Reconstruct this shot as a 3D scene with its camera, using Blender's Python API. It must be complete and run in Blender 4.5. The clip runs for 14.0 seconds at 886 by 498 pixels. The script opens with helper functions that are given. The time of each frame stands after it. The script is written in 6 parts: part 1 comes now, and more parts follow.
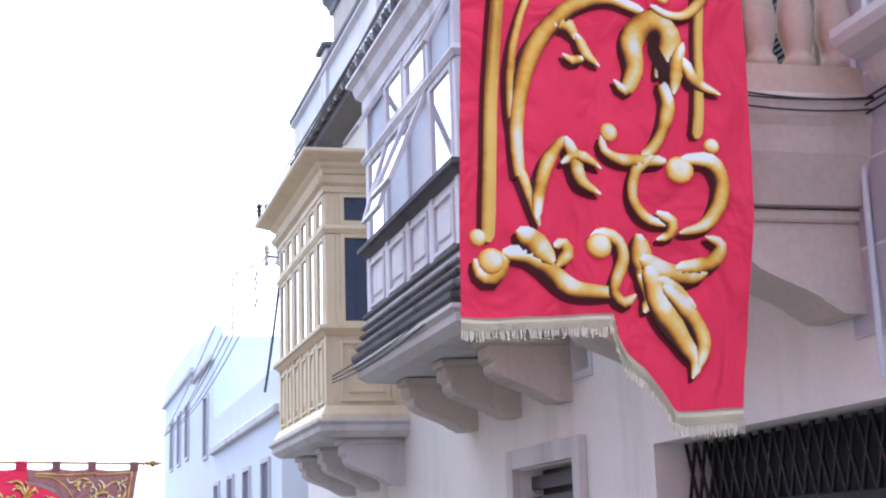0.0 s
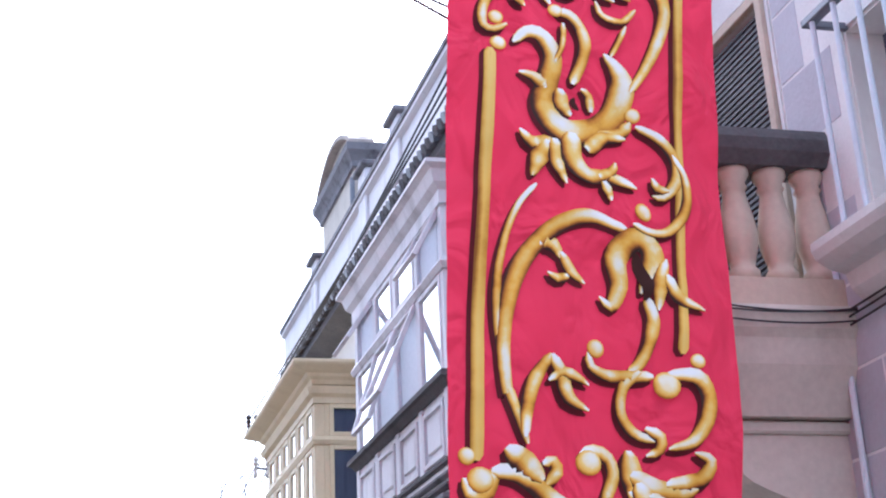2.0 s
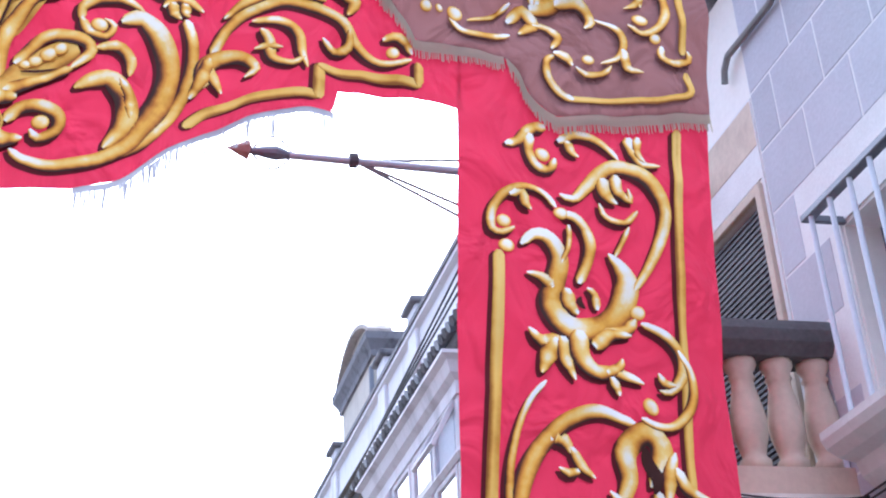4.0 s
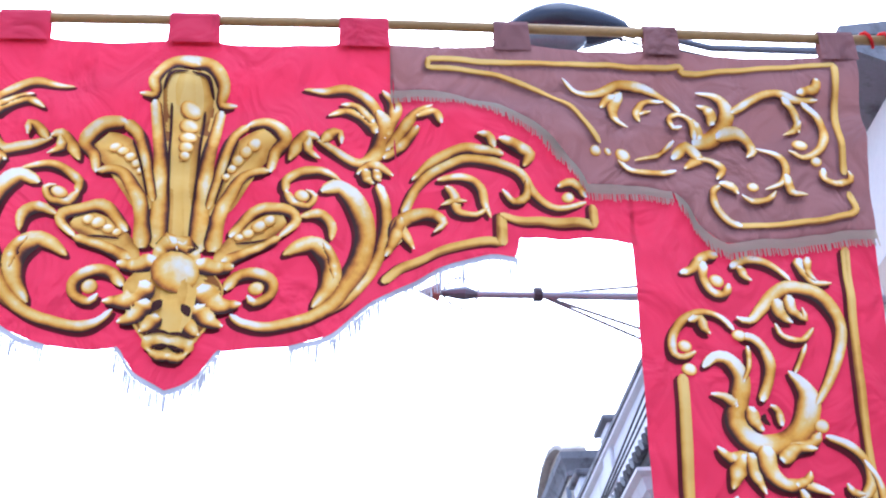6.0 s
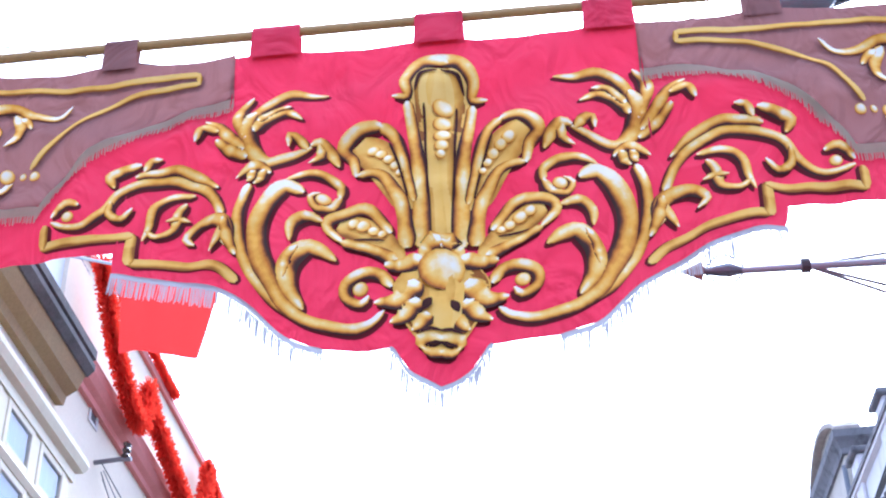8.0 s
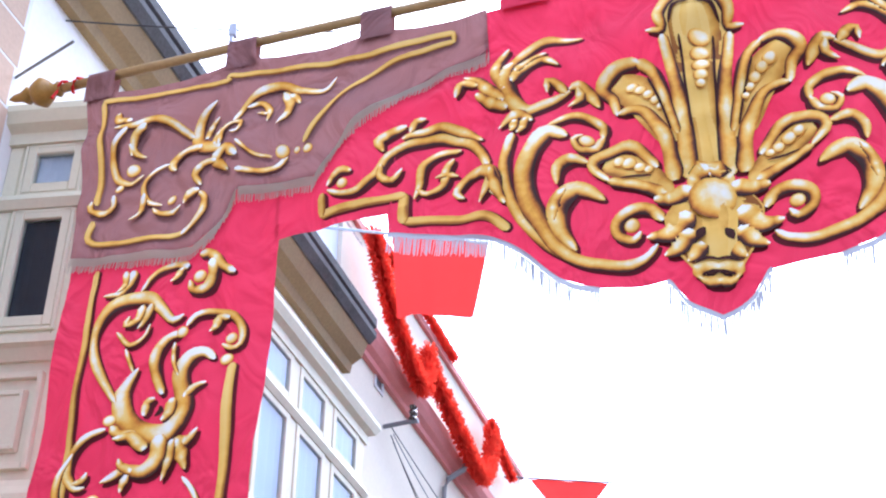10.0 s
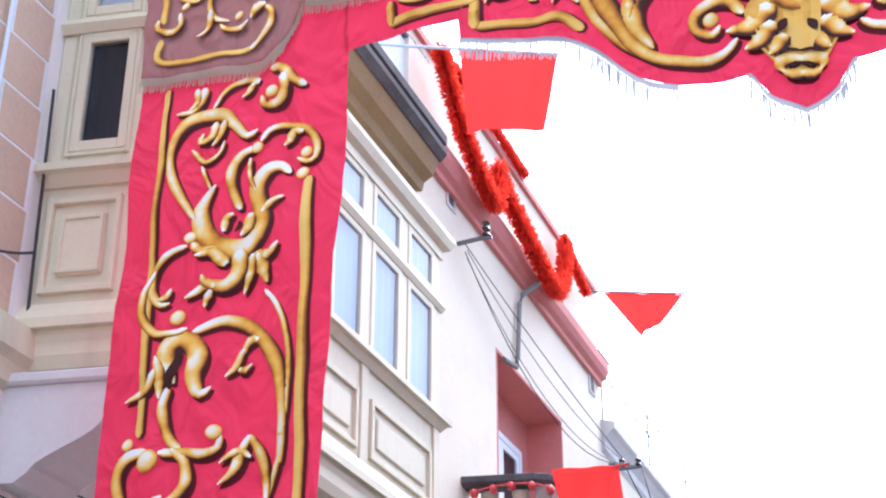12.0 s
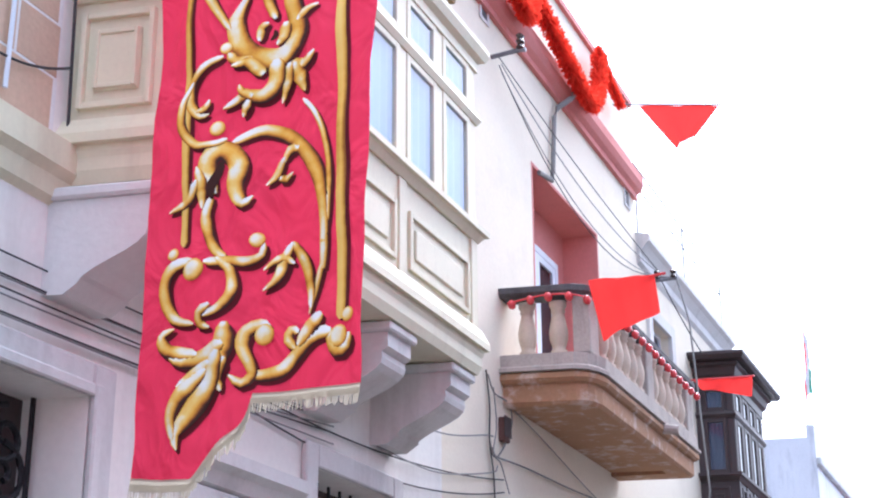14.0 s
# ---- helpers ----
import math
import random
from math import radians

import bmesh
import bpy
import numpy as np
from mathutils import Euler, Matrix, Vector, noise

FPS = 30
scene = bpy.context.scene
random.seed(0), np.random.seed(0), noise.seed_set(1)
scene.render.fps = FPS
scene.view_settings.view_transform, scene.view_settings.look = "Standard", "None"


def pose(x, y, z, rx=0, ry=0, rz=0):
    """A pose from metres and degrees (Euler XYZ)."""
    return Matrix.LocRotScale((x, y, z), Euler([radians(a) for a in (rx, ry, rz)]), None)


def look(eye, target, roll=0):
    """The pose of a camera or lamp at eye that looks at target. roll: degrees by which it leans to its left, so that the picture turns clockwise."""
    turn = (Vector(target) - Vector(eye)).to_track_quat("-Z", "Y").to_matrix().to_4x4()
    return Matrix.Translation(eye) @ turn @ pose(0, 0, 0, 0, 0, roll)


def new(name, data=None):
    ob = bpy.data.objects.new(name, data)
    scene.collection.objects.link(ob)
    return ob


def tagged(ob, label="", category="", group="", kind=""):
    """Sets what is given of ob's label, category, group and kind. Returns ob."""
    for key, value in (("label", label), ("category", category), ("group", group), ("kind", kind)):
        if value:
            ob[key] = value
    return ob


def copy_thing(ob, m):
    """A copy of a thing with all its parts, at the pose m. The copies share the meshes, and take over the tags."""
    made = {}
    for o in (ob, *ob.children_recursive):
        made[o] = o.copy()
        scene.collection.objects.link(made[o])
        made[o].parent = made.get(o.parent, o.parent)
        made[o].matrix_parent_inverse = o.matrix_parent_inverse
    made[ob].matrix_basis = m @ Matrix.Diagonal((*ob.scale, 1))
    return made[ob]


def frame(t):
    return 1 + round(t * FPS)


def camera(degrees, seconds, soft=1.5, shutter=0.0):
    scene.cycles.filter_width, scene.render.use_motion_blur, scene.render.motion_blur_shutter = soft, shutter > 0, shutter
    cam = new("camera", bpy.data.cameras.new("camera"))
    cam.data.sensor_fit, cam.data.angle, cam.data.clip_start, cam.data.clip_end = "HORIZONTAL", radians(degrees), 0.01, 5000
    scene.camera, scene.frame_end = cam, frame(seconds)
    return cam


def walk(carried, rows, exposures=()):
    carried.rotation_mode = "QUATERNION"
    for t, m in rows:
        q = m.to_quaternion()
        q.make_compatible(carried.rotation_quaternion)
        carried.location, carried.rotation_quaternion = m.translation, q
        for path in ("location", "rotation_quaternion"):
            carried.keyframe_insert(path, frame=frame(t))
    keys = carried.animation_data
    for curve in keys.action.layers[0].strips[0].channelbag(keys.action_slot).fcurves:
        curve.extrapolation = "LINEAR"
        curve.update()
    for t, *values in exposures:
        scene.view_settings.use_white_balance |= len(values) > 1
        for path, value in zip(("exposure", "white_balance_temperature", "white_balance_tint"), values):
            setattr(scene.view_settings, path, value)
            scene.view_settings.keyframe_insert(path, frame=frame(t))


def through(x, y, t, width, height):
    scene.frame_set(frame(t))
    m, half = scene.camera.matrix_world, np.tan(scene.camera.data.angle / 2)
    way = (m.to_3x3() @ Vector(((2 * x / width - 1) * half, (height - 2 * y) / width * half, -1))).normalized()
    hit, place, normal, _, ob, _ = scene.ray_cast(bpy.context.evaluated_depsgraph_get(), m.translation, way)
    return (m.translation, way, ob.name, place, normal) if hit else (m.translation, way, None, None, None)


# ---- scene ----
cam = camera(34.863, 14.0, soft=2.1)


def at(x, y, z, yaw, pitch, roll):
    """A camera pose from its place, heading, tilt and lean."""
    return pose(x, y, z, 90 + pitch, 0, yaw) @ pose(0, 0, 0, 0, 0, roll)


walk(cam, [
    (0.0, at(0.167, 0.609, 1.987, -14.27, 13.58, -1.88)),
    (0.5, at(0.162, 0.605, 1.987, -14.53, 15.74, -1.76)),
    (1.0, at(0.159, 0.583, 1.997, -14.69, 17.56, -2.09)),
    (1.5, at(0.165, 0.572, 2.010, -14.92, 19.56, -2.25)),
    (2.0, at(0.171, 0.574, 2.021, -15.00, 21.89, -2.65)),
    (2.5, at(0.175, 0.566, 2.036, -15.07, 23.75, -2.99)),
    (3.0, at(0.184, 0.566, 2.047, -15.06, 25.69, -3.17)),
    (3.2, at(0.183, 0.564, 2.051, -15.03, 26.44, -3.23)),
    (5.3, at(0.083, -0.016, 1.852, -10.56, 33.09, -3.75)),
    (5.5, at(0.077, -0.024, 1.845, -9.41, 33.50, -3.82)),
    (6.0, at(0.063, -0.023, 1.842, -6.17, 34.55, -3.27)),
    (6.5, at(0.038, -0.021, 1.846, -3.22, 34.90, -2.92)),
    (7.0, at(0.000, 0.001, 1.850, -0.57, 34.78, -2.45)),
    (7.5, at(-0.034, 0.041, 1.849, 2.65, 34.80, -1.74)),
    (8.0, at(-0.038, 0.042, 1.844, 5.67, 34.74, -1.22)),
    (8.5, at(-0.051, 0.026, 1.832, 8.75, 34.74, -0.32)),
    (9.0, at(-0.063, 0.034, 1.818, 12.62, 34.45, 0.21)),
    (9.2, at(-0.054, 0.015, 1.787, 14.20, 34.42, 0.46)),
    (11.3, at(-0.156, 0.107, 1.722, 20.74, 28.63, 0.52)),
    (11.5, at(-0.154, 0.110, 1.714, 20.91, 27.73, 0.72)),
    (12.0, at(-0.157, 0.109, 1.702, 21.38, 26.12, 0.16)),
    (12.5, at(-0.162, 0.099, 1.688, 21.88, 24.52, -0.27)),
    (13.0, at(-0.171, 0.097, 1.661, 22.31, 22.58, -0.46)),
    (13.5, at(-0.179, 0.099, 1.640, 22.67, 20.57, -0.43)),
    (14.0, at(-0.188, 0.105, 1.629, 22.80, 18.91, -0.34)),
], exposures=[(0.0, 1.76, 5380, 13), (3.2, 1.82, 5380, 13), (5.3, 1.9, 5000, 13), (9.2, 1.9, 5000, 13), (11.3, 1.9, 5420, 13), (14.0, 1.9, 5420, 13)])

# ---- world, sun and exposure ----
world = bpy.data.worlds.new("sky")
scene.world = world
world.use_nodes = True
wn, wl = world.node_tree.nodes, world.node_tree.links
sky = wn.new("ShaderNodeTexSky")
sky.sky_type = "NISHITA"
sky.sun_disc = False
sky.sun_elevation = radians(55)
sky.sun_rotation = radians(8)
sky.air_density, sky.dust_density, sky.ozone_density = 1.0, 6.0, 1.0
veil = wn.new("ShaderNodeHueSaturation")
veil.inputs["Saturation"].default_value = 0.6
wl.new(sky.outputs[0], veil.inputs["Color"])
wl.new(veil.outputs[0], wn["Background"].inputs["Color"])
wn["Background"].inputs["Strength"].default_value = 0.15
sun = new("sun", bpy.data.lights.new("sun", "SUN"))
sun.data.energy, sun.data.angle, sun.data.color = 0.3, radians(40), (1.0, 0.96, 0.9)
sun.matrix_world = look((1.5, -7.0, 13), (0, 0, 0))


# ---- materials ----
def lin(r, g, b):
    """Linear colour from 0-255 display values."""
    f = lambda c: c / 12.92 if c <= 0.04045 else ((c + 0.055) / 1.055) ** 2.4
    return (f(r / 255), f(g / 255), f(b / 255), 1.0)


def mat(name, base, rough=0.7, metal=0.0, spread=0.12, scale=6.0, fine=60.0, bump=0.15, stain=None, stain_amount=0.0, stain_scale=1.5, streak=False, random_tone=0.0):
    """A surface with soft mottling, fine grain, relief and, where asked, stains with their own outline."""
    m = bpy.data.materials.new(name)
    m.use_nodes = True
    n, l = m.node_tree.nodes, m.node_tree.links
    p = n["Principled BSDF"]
    p.inputs["Roughness"].default_value = rough
    p.inputs["Metallic"].default_value = metal
    co = n.new("ShaderNodeNewGeometry").outputs["Position"]
    big = n.new("ShaderNodeTexNoise")
    big.inputs["Scale"].default_value, big.inputs["Detail"].default_value = scale, 6
    l.new(co, big.inputs["Vector"])
    small = n.new("ShaderNodeTexNoise")
    small.inputs["Scale"].default_value, small.inputs["Detail"].default_value = fine, 4
    l.new(co, small.inputs["Vector"])
    add = n.new("ShaderNodeMath")
    add.operation = "ADD"
    l.new(big.outputs[0], add.inputs[0])
    l.new(small.outputs[0], add.inputs[1])
    tone = n.new("ShaderNodeMapRange")
    tone.inputs["From Min"].default_value, tone.inputs["From Max"].default_value = 0.6, 1.4
    tone.inputs["To Min"].default_value, tone.inputs["To Max"].default_value = 1 - spread, 1 + spread * 0.6
    l.new(add.outputs[0], tone.inputs["Value"])
    mul = n.new("ShaderNodeVectorMath")
    mul.operation = "SCALE"
    mul.inputs[0].default_value = base[:3]
    l.new(tone.outputs[0], mul.inputs["Scale"])
    out = mul.outputs[0]
    if random_tone:
        info = n.new("ShaderNodeObjectInfo")
        rt = n.new("ShaderNodeMapRange")
        rt.inputs["To Min"].default_value, rt.inputs["To Max"].default_value = 1 - random_tone, 1 + random_tone * 0.5
        l.new(info.outputs["Random"], rt.inputs["Value"])
        m2 = n.new("ShaderNodeVectorMath")
        m2.operation = "SCALE"
        l.new(out, m2.inputs[0])
        l.new(rt.outputs[0], m2.inputs["Scale"])
        out = m2.outputs[0]
    if stain:
        st = n.new("ShaderNodeTexNoise")
        st.inputs["Scale"].default_value, st.inputs["Detail"].default_value, st.inputs["Roughness"].default_value = stain_scale, 8, 0.65
        if streak:
            mp = n.new("ShaderNodeMapping")
            mp.inputs["Scale"].default_value = (1.0, 1.0, 0.18)
            l.new(co, mp.inputs["Vector"])
            l.new(mp.outputs[0], st.inputs["Vector"])
        else:
            l.new(co, st.inputs["Vector"])
        rr = n.new("ShaderNodeMapRange")
        rr.inputs["From Min"].default_value, rr.inputs["From Max"].default_value = 0.52, 0.72
        rr.inputs["To Max"].default_value = stain_amount
        l.new(st.outputs[0], rr.inputs["Value"])
        mx = n.new("ShaderNodeMix")
        mx.data_type = "RGBA"
        l.new(rr.outputs[0], mx.inputs["Factor"])
        l.new(out, mx.inputs["A"])
        mx.inputs["B"].default_value = stain
        out = mx.outputs["Result"]
    l.new(out, p.inputs["Base Color"])
    if bump:
        b = n.new("ShaderNodeBump")
        b.inputs["Strength"].default_value, b.inputs["Distance"].default_value = bump, 0.01
        l.new(add.outputs[0], b.inputs["Height"])
        l.new(b.outputs[0], p.inputs["Normal"])
    return m


def cloth_mat(name, base, through=0.5, spread=0.06, folds=0.0):
    """Woven cloth that lets part of the light through."""
    m = mat(name, base, rough=0.85, spread=spread, scale=3.0, fine=350.0, bump=0.1)
    n, l = m.node_tree.nodes, m.node_tree.links
    p = n["Principled BSDF"]
    colour = p.inputs["Base Color"].links[0].from_socket
    if folds:
        mp = n.new("ShaderNodeMapping")
        mp.inputs["Scale"].default_value = (3.2, 1.0, 2.2)
        l.new(n.new("ShaderNodeNewGeometry").outputs["Position"], mp.inputs["Vector"])
        nz = n.new("ShaderNodeTexNoise")
        nz.inputs["Scale"].default_value, nz.inputs["Detail"].default_value, nz.inputs["Distortion"].default_value = 1.2, 2.5, 1.4
        l.new(mp.outputs[0], nz.inputs["Vector"])
        b = n.new("ShaderNodeBump")
        b.inputs["Strength"].default_value, b.inputs["Distance"].default_value = folds, 0.16
        l.new(nz.outputs[0], b.inputs["Height"])
        l.new(p.inputs["Normal"].links[0].from_socket, b.inputs["Normal"])
        l.new(b.outputs[0], p.inputs["Normal"])
    tr = n.new("ShaderNodeBsdfTranslucent")
    l.new(colour, tr.inputs["Color"])
    mx = n.new("ShaderNodeMixShader")
    mx.inputs[0].default_value = through
    l.new(p.outputs[0], mx.inputs[1])
    l.new(tr.outputs[0], mx.inputs[2])
    l.new(mx.outputs[0], n["Material Output"].inputs["Surface"])
    return m


def gold_print(name, stops, through=0.25):
    """Printed gold scrollwork: the ink runs from a brown edge over ochre to a cream light edge."""
    m = bpy.data.materials.new(name)
    m.use_nodes = True
    n, l = m.node_tree.nodes, m.node_tree.links
    p = n["Principled BSDF"]
    p.inputs["Roughness"].default_value = 0.8
    uv = n.new("ShaderNodeUVMap")
    sep = n.new("ShaderNodeSeparateXYZ")
    l.new(uv.outputs[0], sep.inputs[0])
    nz = n.new("ShaderNodeTexNoise")
    nz.inputs["Scale"].default_value, nz.inputs["Detail"].default_value = 22, 4
    l.new(n.new("ShaderNodeNewGeometry").outputs["Position"], nz.inputs["Vector"])
    sub = n.new("ShaderNodeMath")
    sub.operation = "MULTIPLY_ADD"
    l.new(nz.outputs[0], sub.inputs[0])
    sub.inputs[1].default_value, sub.inputs[2].default_value = 0.3, -0.15
    ad = n.new("ShaderNodeMath")
    ad.operation = "ADD"
    l.new(sep.outputs["X"], ad.inputs[0])
    l.new(sub.outputs[0], ad.inputs[1])
    ramp = n.new("ShaderNodeValToRGB")
    ramp.color_ramp.interpolation = "LINEAR"
    while len(ramp.color_ramp.elements) < len(stops):
        ramp.color_ramp.elements.new(0.5)
    for e, (pos, c) in zip(ramp.color_ramp.elements, stops):
        e.position, e.color = pos, c
    l.new(ad.outputs[0], ramp.inputs[0])
    l.new(ramp.outputs[0], p.inputs["Base Color"])
    tr = n.new("ShaderNodeBsdfTranslucent")
    l.new(ramp.outputs[0], tr.inputs["Color"])
    mx = n.new("ShaderNodeMixShader")
    mx.inputs[0].default_value = through
    l.new(p.outputs[0], mx.inputs[1])
    l.new(tr.outputs[0], mx.inputs[2])
    l.new(mx.outputs[0], n["Material Output"].inputs["Surface"])
    return m


RED = cloth_mat("red_cloth", lin(220, 49, 82), 0.2, folds=0.6)
MAUVE = cloth_mat("mauve_cloth", lin(148, 101, 98), 0.25, folds=0.75)
FLAG_RED = cloth_mat("flag_cloth", lin(230, 56, 52), 0.5)
FRINGE = cloth_mat("fringe_cotton", lin(194, 184, 164), 0.5, 0.2)
THREAD = cloth_mat("thin_fringe_thread", lin(176, 176, 184), 0.25, 0.2)
INK_SHADE = cloth_mat("dark_red_ink", lin(96, 14, 30), 0.3)
INK_DARK = cloth_mat("dark_brown_ink", lin(70, 32, 26), 0.3)
GOLD = gold_print("gold_ink", [(0.0, lin(56, 22, 12)), (0.14, lin(104, 50, 14)), (0.3, lin(200, 120, 30)), (0.46, lin(238, 176, 62)), (0.6, lin(246, 208, 118)), (0.72, lin(250, 238, 212)), (0.84, lin(252, 248, 246)), (1.0, lin(255, 252, 252))], 0.05)
GOLD_LINE = gold_print("gold_border_ink", [(0.0, lin(150, 88, 22)), (0.25, lin(214, 152, 52)), (0.45, lin(238, 188, 84)), (0.85, lin(244, 206, 118)), (1.0, lin(226, 176, 80))], 0.05)
WOOD = mat("pole_wood", lin(176, 140, 86), 0.45, spread=0.2, scale=3, fine=40, stain=lin(120, 84, 44), stain_amount=0.4)
GILT = mat("gilt_wood", lin(170, 124, 48), 0.4, spread=0.2)
WHITE_WALL = mat("white_limewash", lin(238, 234, 228), 0.9, spread=0.06, scale=1.2, fine=25, stain=lin(176, 168, 158), stain_amount=0.35, streak=True)
CREAM_WALL = mat("cream_plaster", lin(233, 223, 204), 0.9, spread=0.06, scale=1.0, fine=30, stain=lin(200, 188, 170), stain_amount=0.3)
CREAM_PAINT = mat("cream_paint", lin(219, 212, 184), 0.5, spread=0.06, scale=2, fine=40, bump=0.05, stain=lin(160, 146, 120), stain_amount=0.3, stain_scale=3, streak=True)
GREY_PAINT = mat("weathered_white_paint", lin(218, 216, 220), 0.6, spread=0.1, scale=2, fine=40, bump=0.08, stain=lin(120, 116, 116), stain_amount=0.5, stain_scale=3, streak=True)
YELLOW_PAINT = mat("ochre_cream_paint", lin(224, 208, 172), 0.55, spread=0.08, scale=2, fine=40, bump=0.06, stain=lin(170, 140, 90), stain_amount=0.3, stain_scale=3, streak=True)
STONE = mat("limestone", lin(208, 200, 188), 0.9, spread=0.14, scale=2, fine=30, bump=0.3, stain=lin(120, 108, 96), stain_amount=0.5, streak=True)
BROWN_STONE = mat("brown_limestone", lin(168, 128, 98), 0.9, spread=0.16, scale=2, fine=30, bump=0.3, stain=lin(222, 208, 198), stain_amount=0.75, stain_scale=5)
DARK_STONE = mat("sooty_stone", lin(92, 90, 92), 0.9, spread=0.3, scale=4, fine=40, bump=0.4, stain=lin(40, 40, 44), stain_amount=0.7)
PINK_PAINT = mat("pink_paint", lin(206, 128, 122), 0.75, spread=0.1, scale=2, fine=30, stain=lin(170, 96, 92), stain_amount=0.35)
BEAM = mat("weathered_ochre_beam", lin(146, 122, 86), 0.8, spread=0.2, scale=3, fine=40, stain=lin(92, 74, 54), stain_amount=0.5, streak=True)
DARK_WOOD = mat("dark_brown_wood", lin(62, 50, 50), 0.5, spread=0.2, scale=3, fine=40)
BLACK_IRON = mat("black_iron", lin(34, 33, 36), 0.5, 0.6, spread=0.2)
ASPHALT = mat("asphalt", (0.05, 0.05, 0.052, 1), 0.95, spread=0.3, scale=4, fine=200, bump=0.5)
PAVING = mat("paving_stone", lin(150, 142, 132), 0.9, spread=0.2, scale=3, fine=60, bump=0.4)
STAINED = mat("soot_streaked_stone", lin(128, 127, 132), 0.9, spread=0.15, scale=3, fine=40, bump=0.3, stain=lin(44, 43, 48), stain_amount=0.85, stain_scale=4)
BUFF_STONE = mat("buff_limestone", lin(208, 192, 174), 0.9, spread=0.12, scale=2, fine=30, bump=0.25, stain=lin(130, 112, 98), stain_amount=0.4)
WORN_STONE = mat("worn_grey_stone", lin(178, 168, 160), 0.9, spread=0.2, scale=3, fine=40, bump=0.35, stain=lin(104, 96, 94), stain_amount=0.6, stain_scale=3, streak=True)
SILVER = mat("silver_paint", lin(178, 178, 186), 0.4, 0.3, spread=0.1)
LOUVRE = mat("grey_louvre_paint", lin(78, 74, 78), 0.6, spread=0.15)


# ---- builders ----
def part(name, bm, material, parent=None, label="", smooth=False):
    """Links a bmesh as one mesh object, under a thing or a part."""
    me = bpy.data.meshes.new(name)
    bm.to_mesh(me)
    bm.free()
    if smooth:
        me.polygons.foreach_set("use_smooth", [True] * len(me.polygons))
    for mm in material if isinstance(material, (list, tuple)) else [material]:
        me.materials.append(mm)
    ob = new(name, me)
    ob.parent = parent
    if label:
        ob["label"] = label
    return ob


def empty(name, label, category, group="", kind="", place=(0, 0, 0)):
    ob = new(name)
    ob.location = place
    return tagged(ob, label, category, group, kind)


def box(bm, x0, x1, y0, y1, z0, z1, bevel=0.0):
    """Adds a box between two corners, with worn edges where bevel is given."""
    t = bmesh.new() if bevel else bm
    vs = [t.verts.new((x, y, z)) for x in (x0, x1) for y in (y0, y1) for z in (z0, z1)]
    for f in ((0, 1, 3, 2), (4, 6, 7, 5), (0, 4, 5, 1), (2, 3, 7, 6), (0, 2, 6, 4), (1, 5, 7, 3)):
        t.faces.new([vs[i] for i in f])
    if bevel:
        bmesh.ops.recalc_face_normals(t, faces=t.faces)
        bmesh.ops.bevel(t, geom=t.edges[:], offset=bevel, segments=1, affect="EDGES")
        me = bpy.data.meshes.new("scratch")
        t.to_mesh(me)
        t.free()
        bm.from_mesh(me)
        bpy.data.meshes.remove(me)
    return bm


def fixed(bm):
    bmesh.ops.recalc_face_normals(bm, faces=bm.faces)
    return bm


def sweep(bm, profile, path, closed=False):
    """Runs a closed profile (out, up) along plan points with mitred corners; out is to the path's right."""
    n = len(path)
    rings = []
    for i, (x, y) in enumerate(path):
        a = Vector((x, y)) - Vector(path[i - 1]) if (i or closed) else None
        b = Vector(path[(i + 1) % n]) - Vector((x, y)) if (i < n - 1 or closed) else None
        a, b = (a or b).normalized(), (b or a).normalized()
        na, nb = Vector((a.y, -a.x)), Vector((b.y, -b.x))
        k = (na + nb)
        k = k / max(0.2, k.dot(na))
        rings.append([bm.verts.new((x + k.x * o, y + k.y * o, u)) for o, u in profile])
    m = len(profile)
    for i in range(n if closed else n - 1):
        r, s = rings[i], rings[(i + 1) % n]
        for j in range(m):
            bm.faces.new((r[j], r[(j + 1) % m], s[(j + 1) % m], s[j]))
    if not closed:
        bm.faces.new(rings[0])
        bm.faces.new(rings[-1][::-1])
    return fixed(bm)


def tube(bm, pts, r, sides=6):
    """A round cable or bar through points in space; r may be a list of radii."""
    rings = []
    pts = [Vector(p) for p in pts]
    for i, p in enumerate(pts):
        d = (pts[min(i + 1, len(pts) - 1)] - pts[max(i - 1, 0)]).normalized()
        a = d.cross(Vector((0, 0, 1)) if abs(d.z) < 0.9 else Vector((1, 0, 0))).normalized()
        b = d.cross(a)
        rr = r[i] if isinstance(r, (list, tuple)) else r
        rings.append([bm.verts.new(p + (a * math.cos(k) + b * math.sin(k)) * rr) for k in [2 * math.pi * j / sides for j in range(sides)]])
    for r0, r1 in zip(rings, rings[1:]):
        for j in range(sides):
            bm.faces.new((r0[j], r0[(j + 1) % sides], r1[(j + 1) % sides], r1[j]))
    bm.faces.new(rings[0][::-1])
    bm.faces.new(rings[-1])
    return fixed(bm)


def lathe(bm, profile, x, y, sides=12):
    """Turns a profile of (radius, height) round an upright axis."""
    rings = [[bm.verts.new((x + r * math.cos(2 * math.pi * j / sides), y + r * math.sin(2 * math.pi * j / sides), z)) for j in range(sides)] for r, z in profile]
    for a, b in zip(rings, rings[1:]):
        for j in range(sides):
            bm.faces.new((a[j], a[(j + 1) % sides], b[(j + 1) % sides], b[j]))
    bm.faces.new(rings[0][::-1])
    bm.faces.new(rings[-1])
    return fixed(bm)


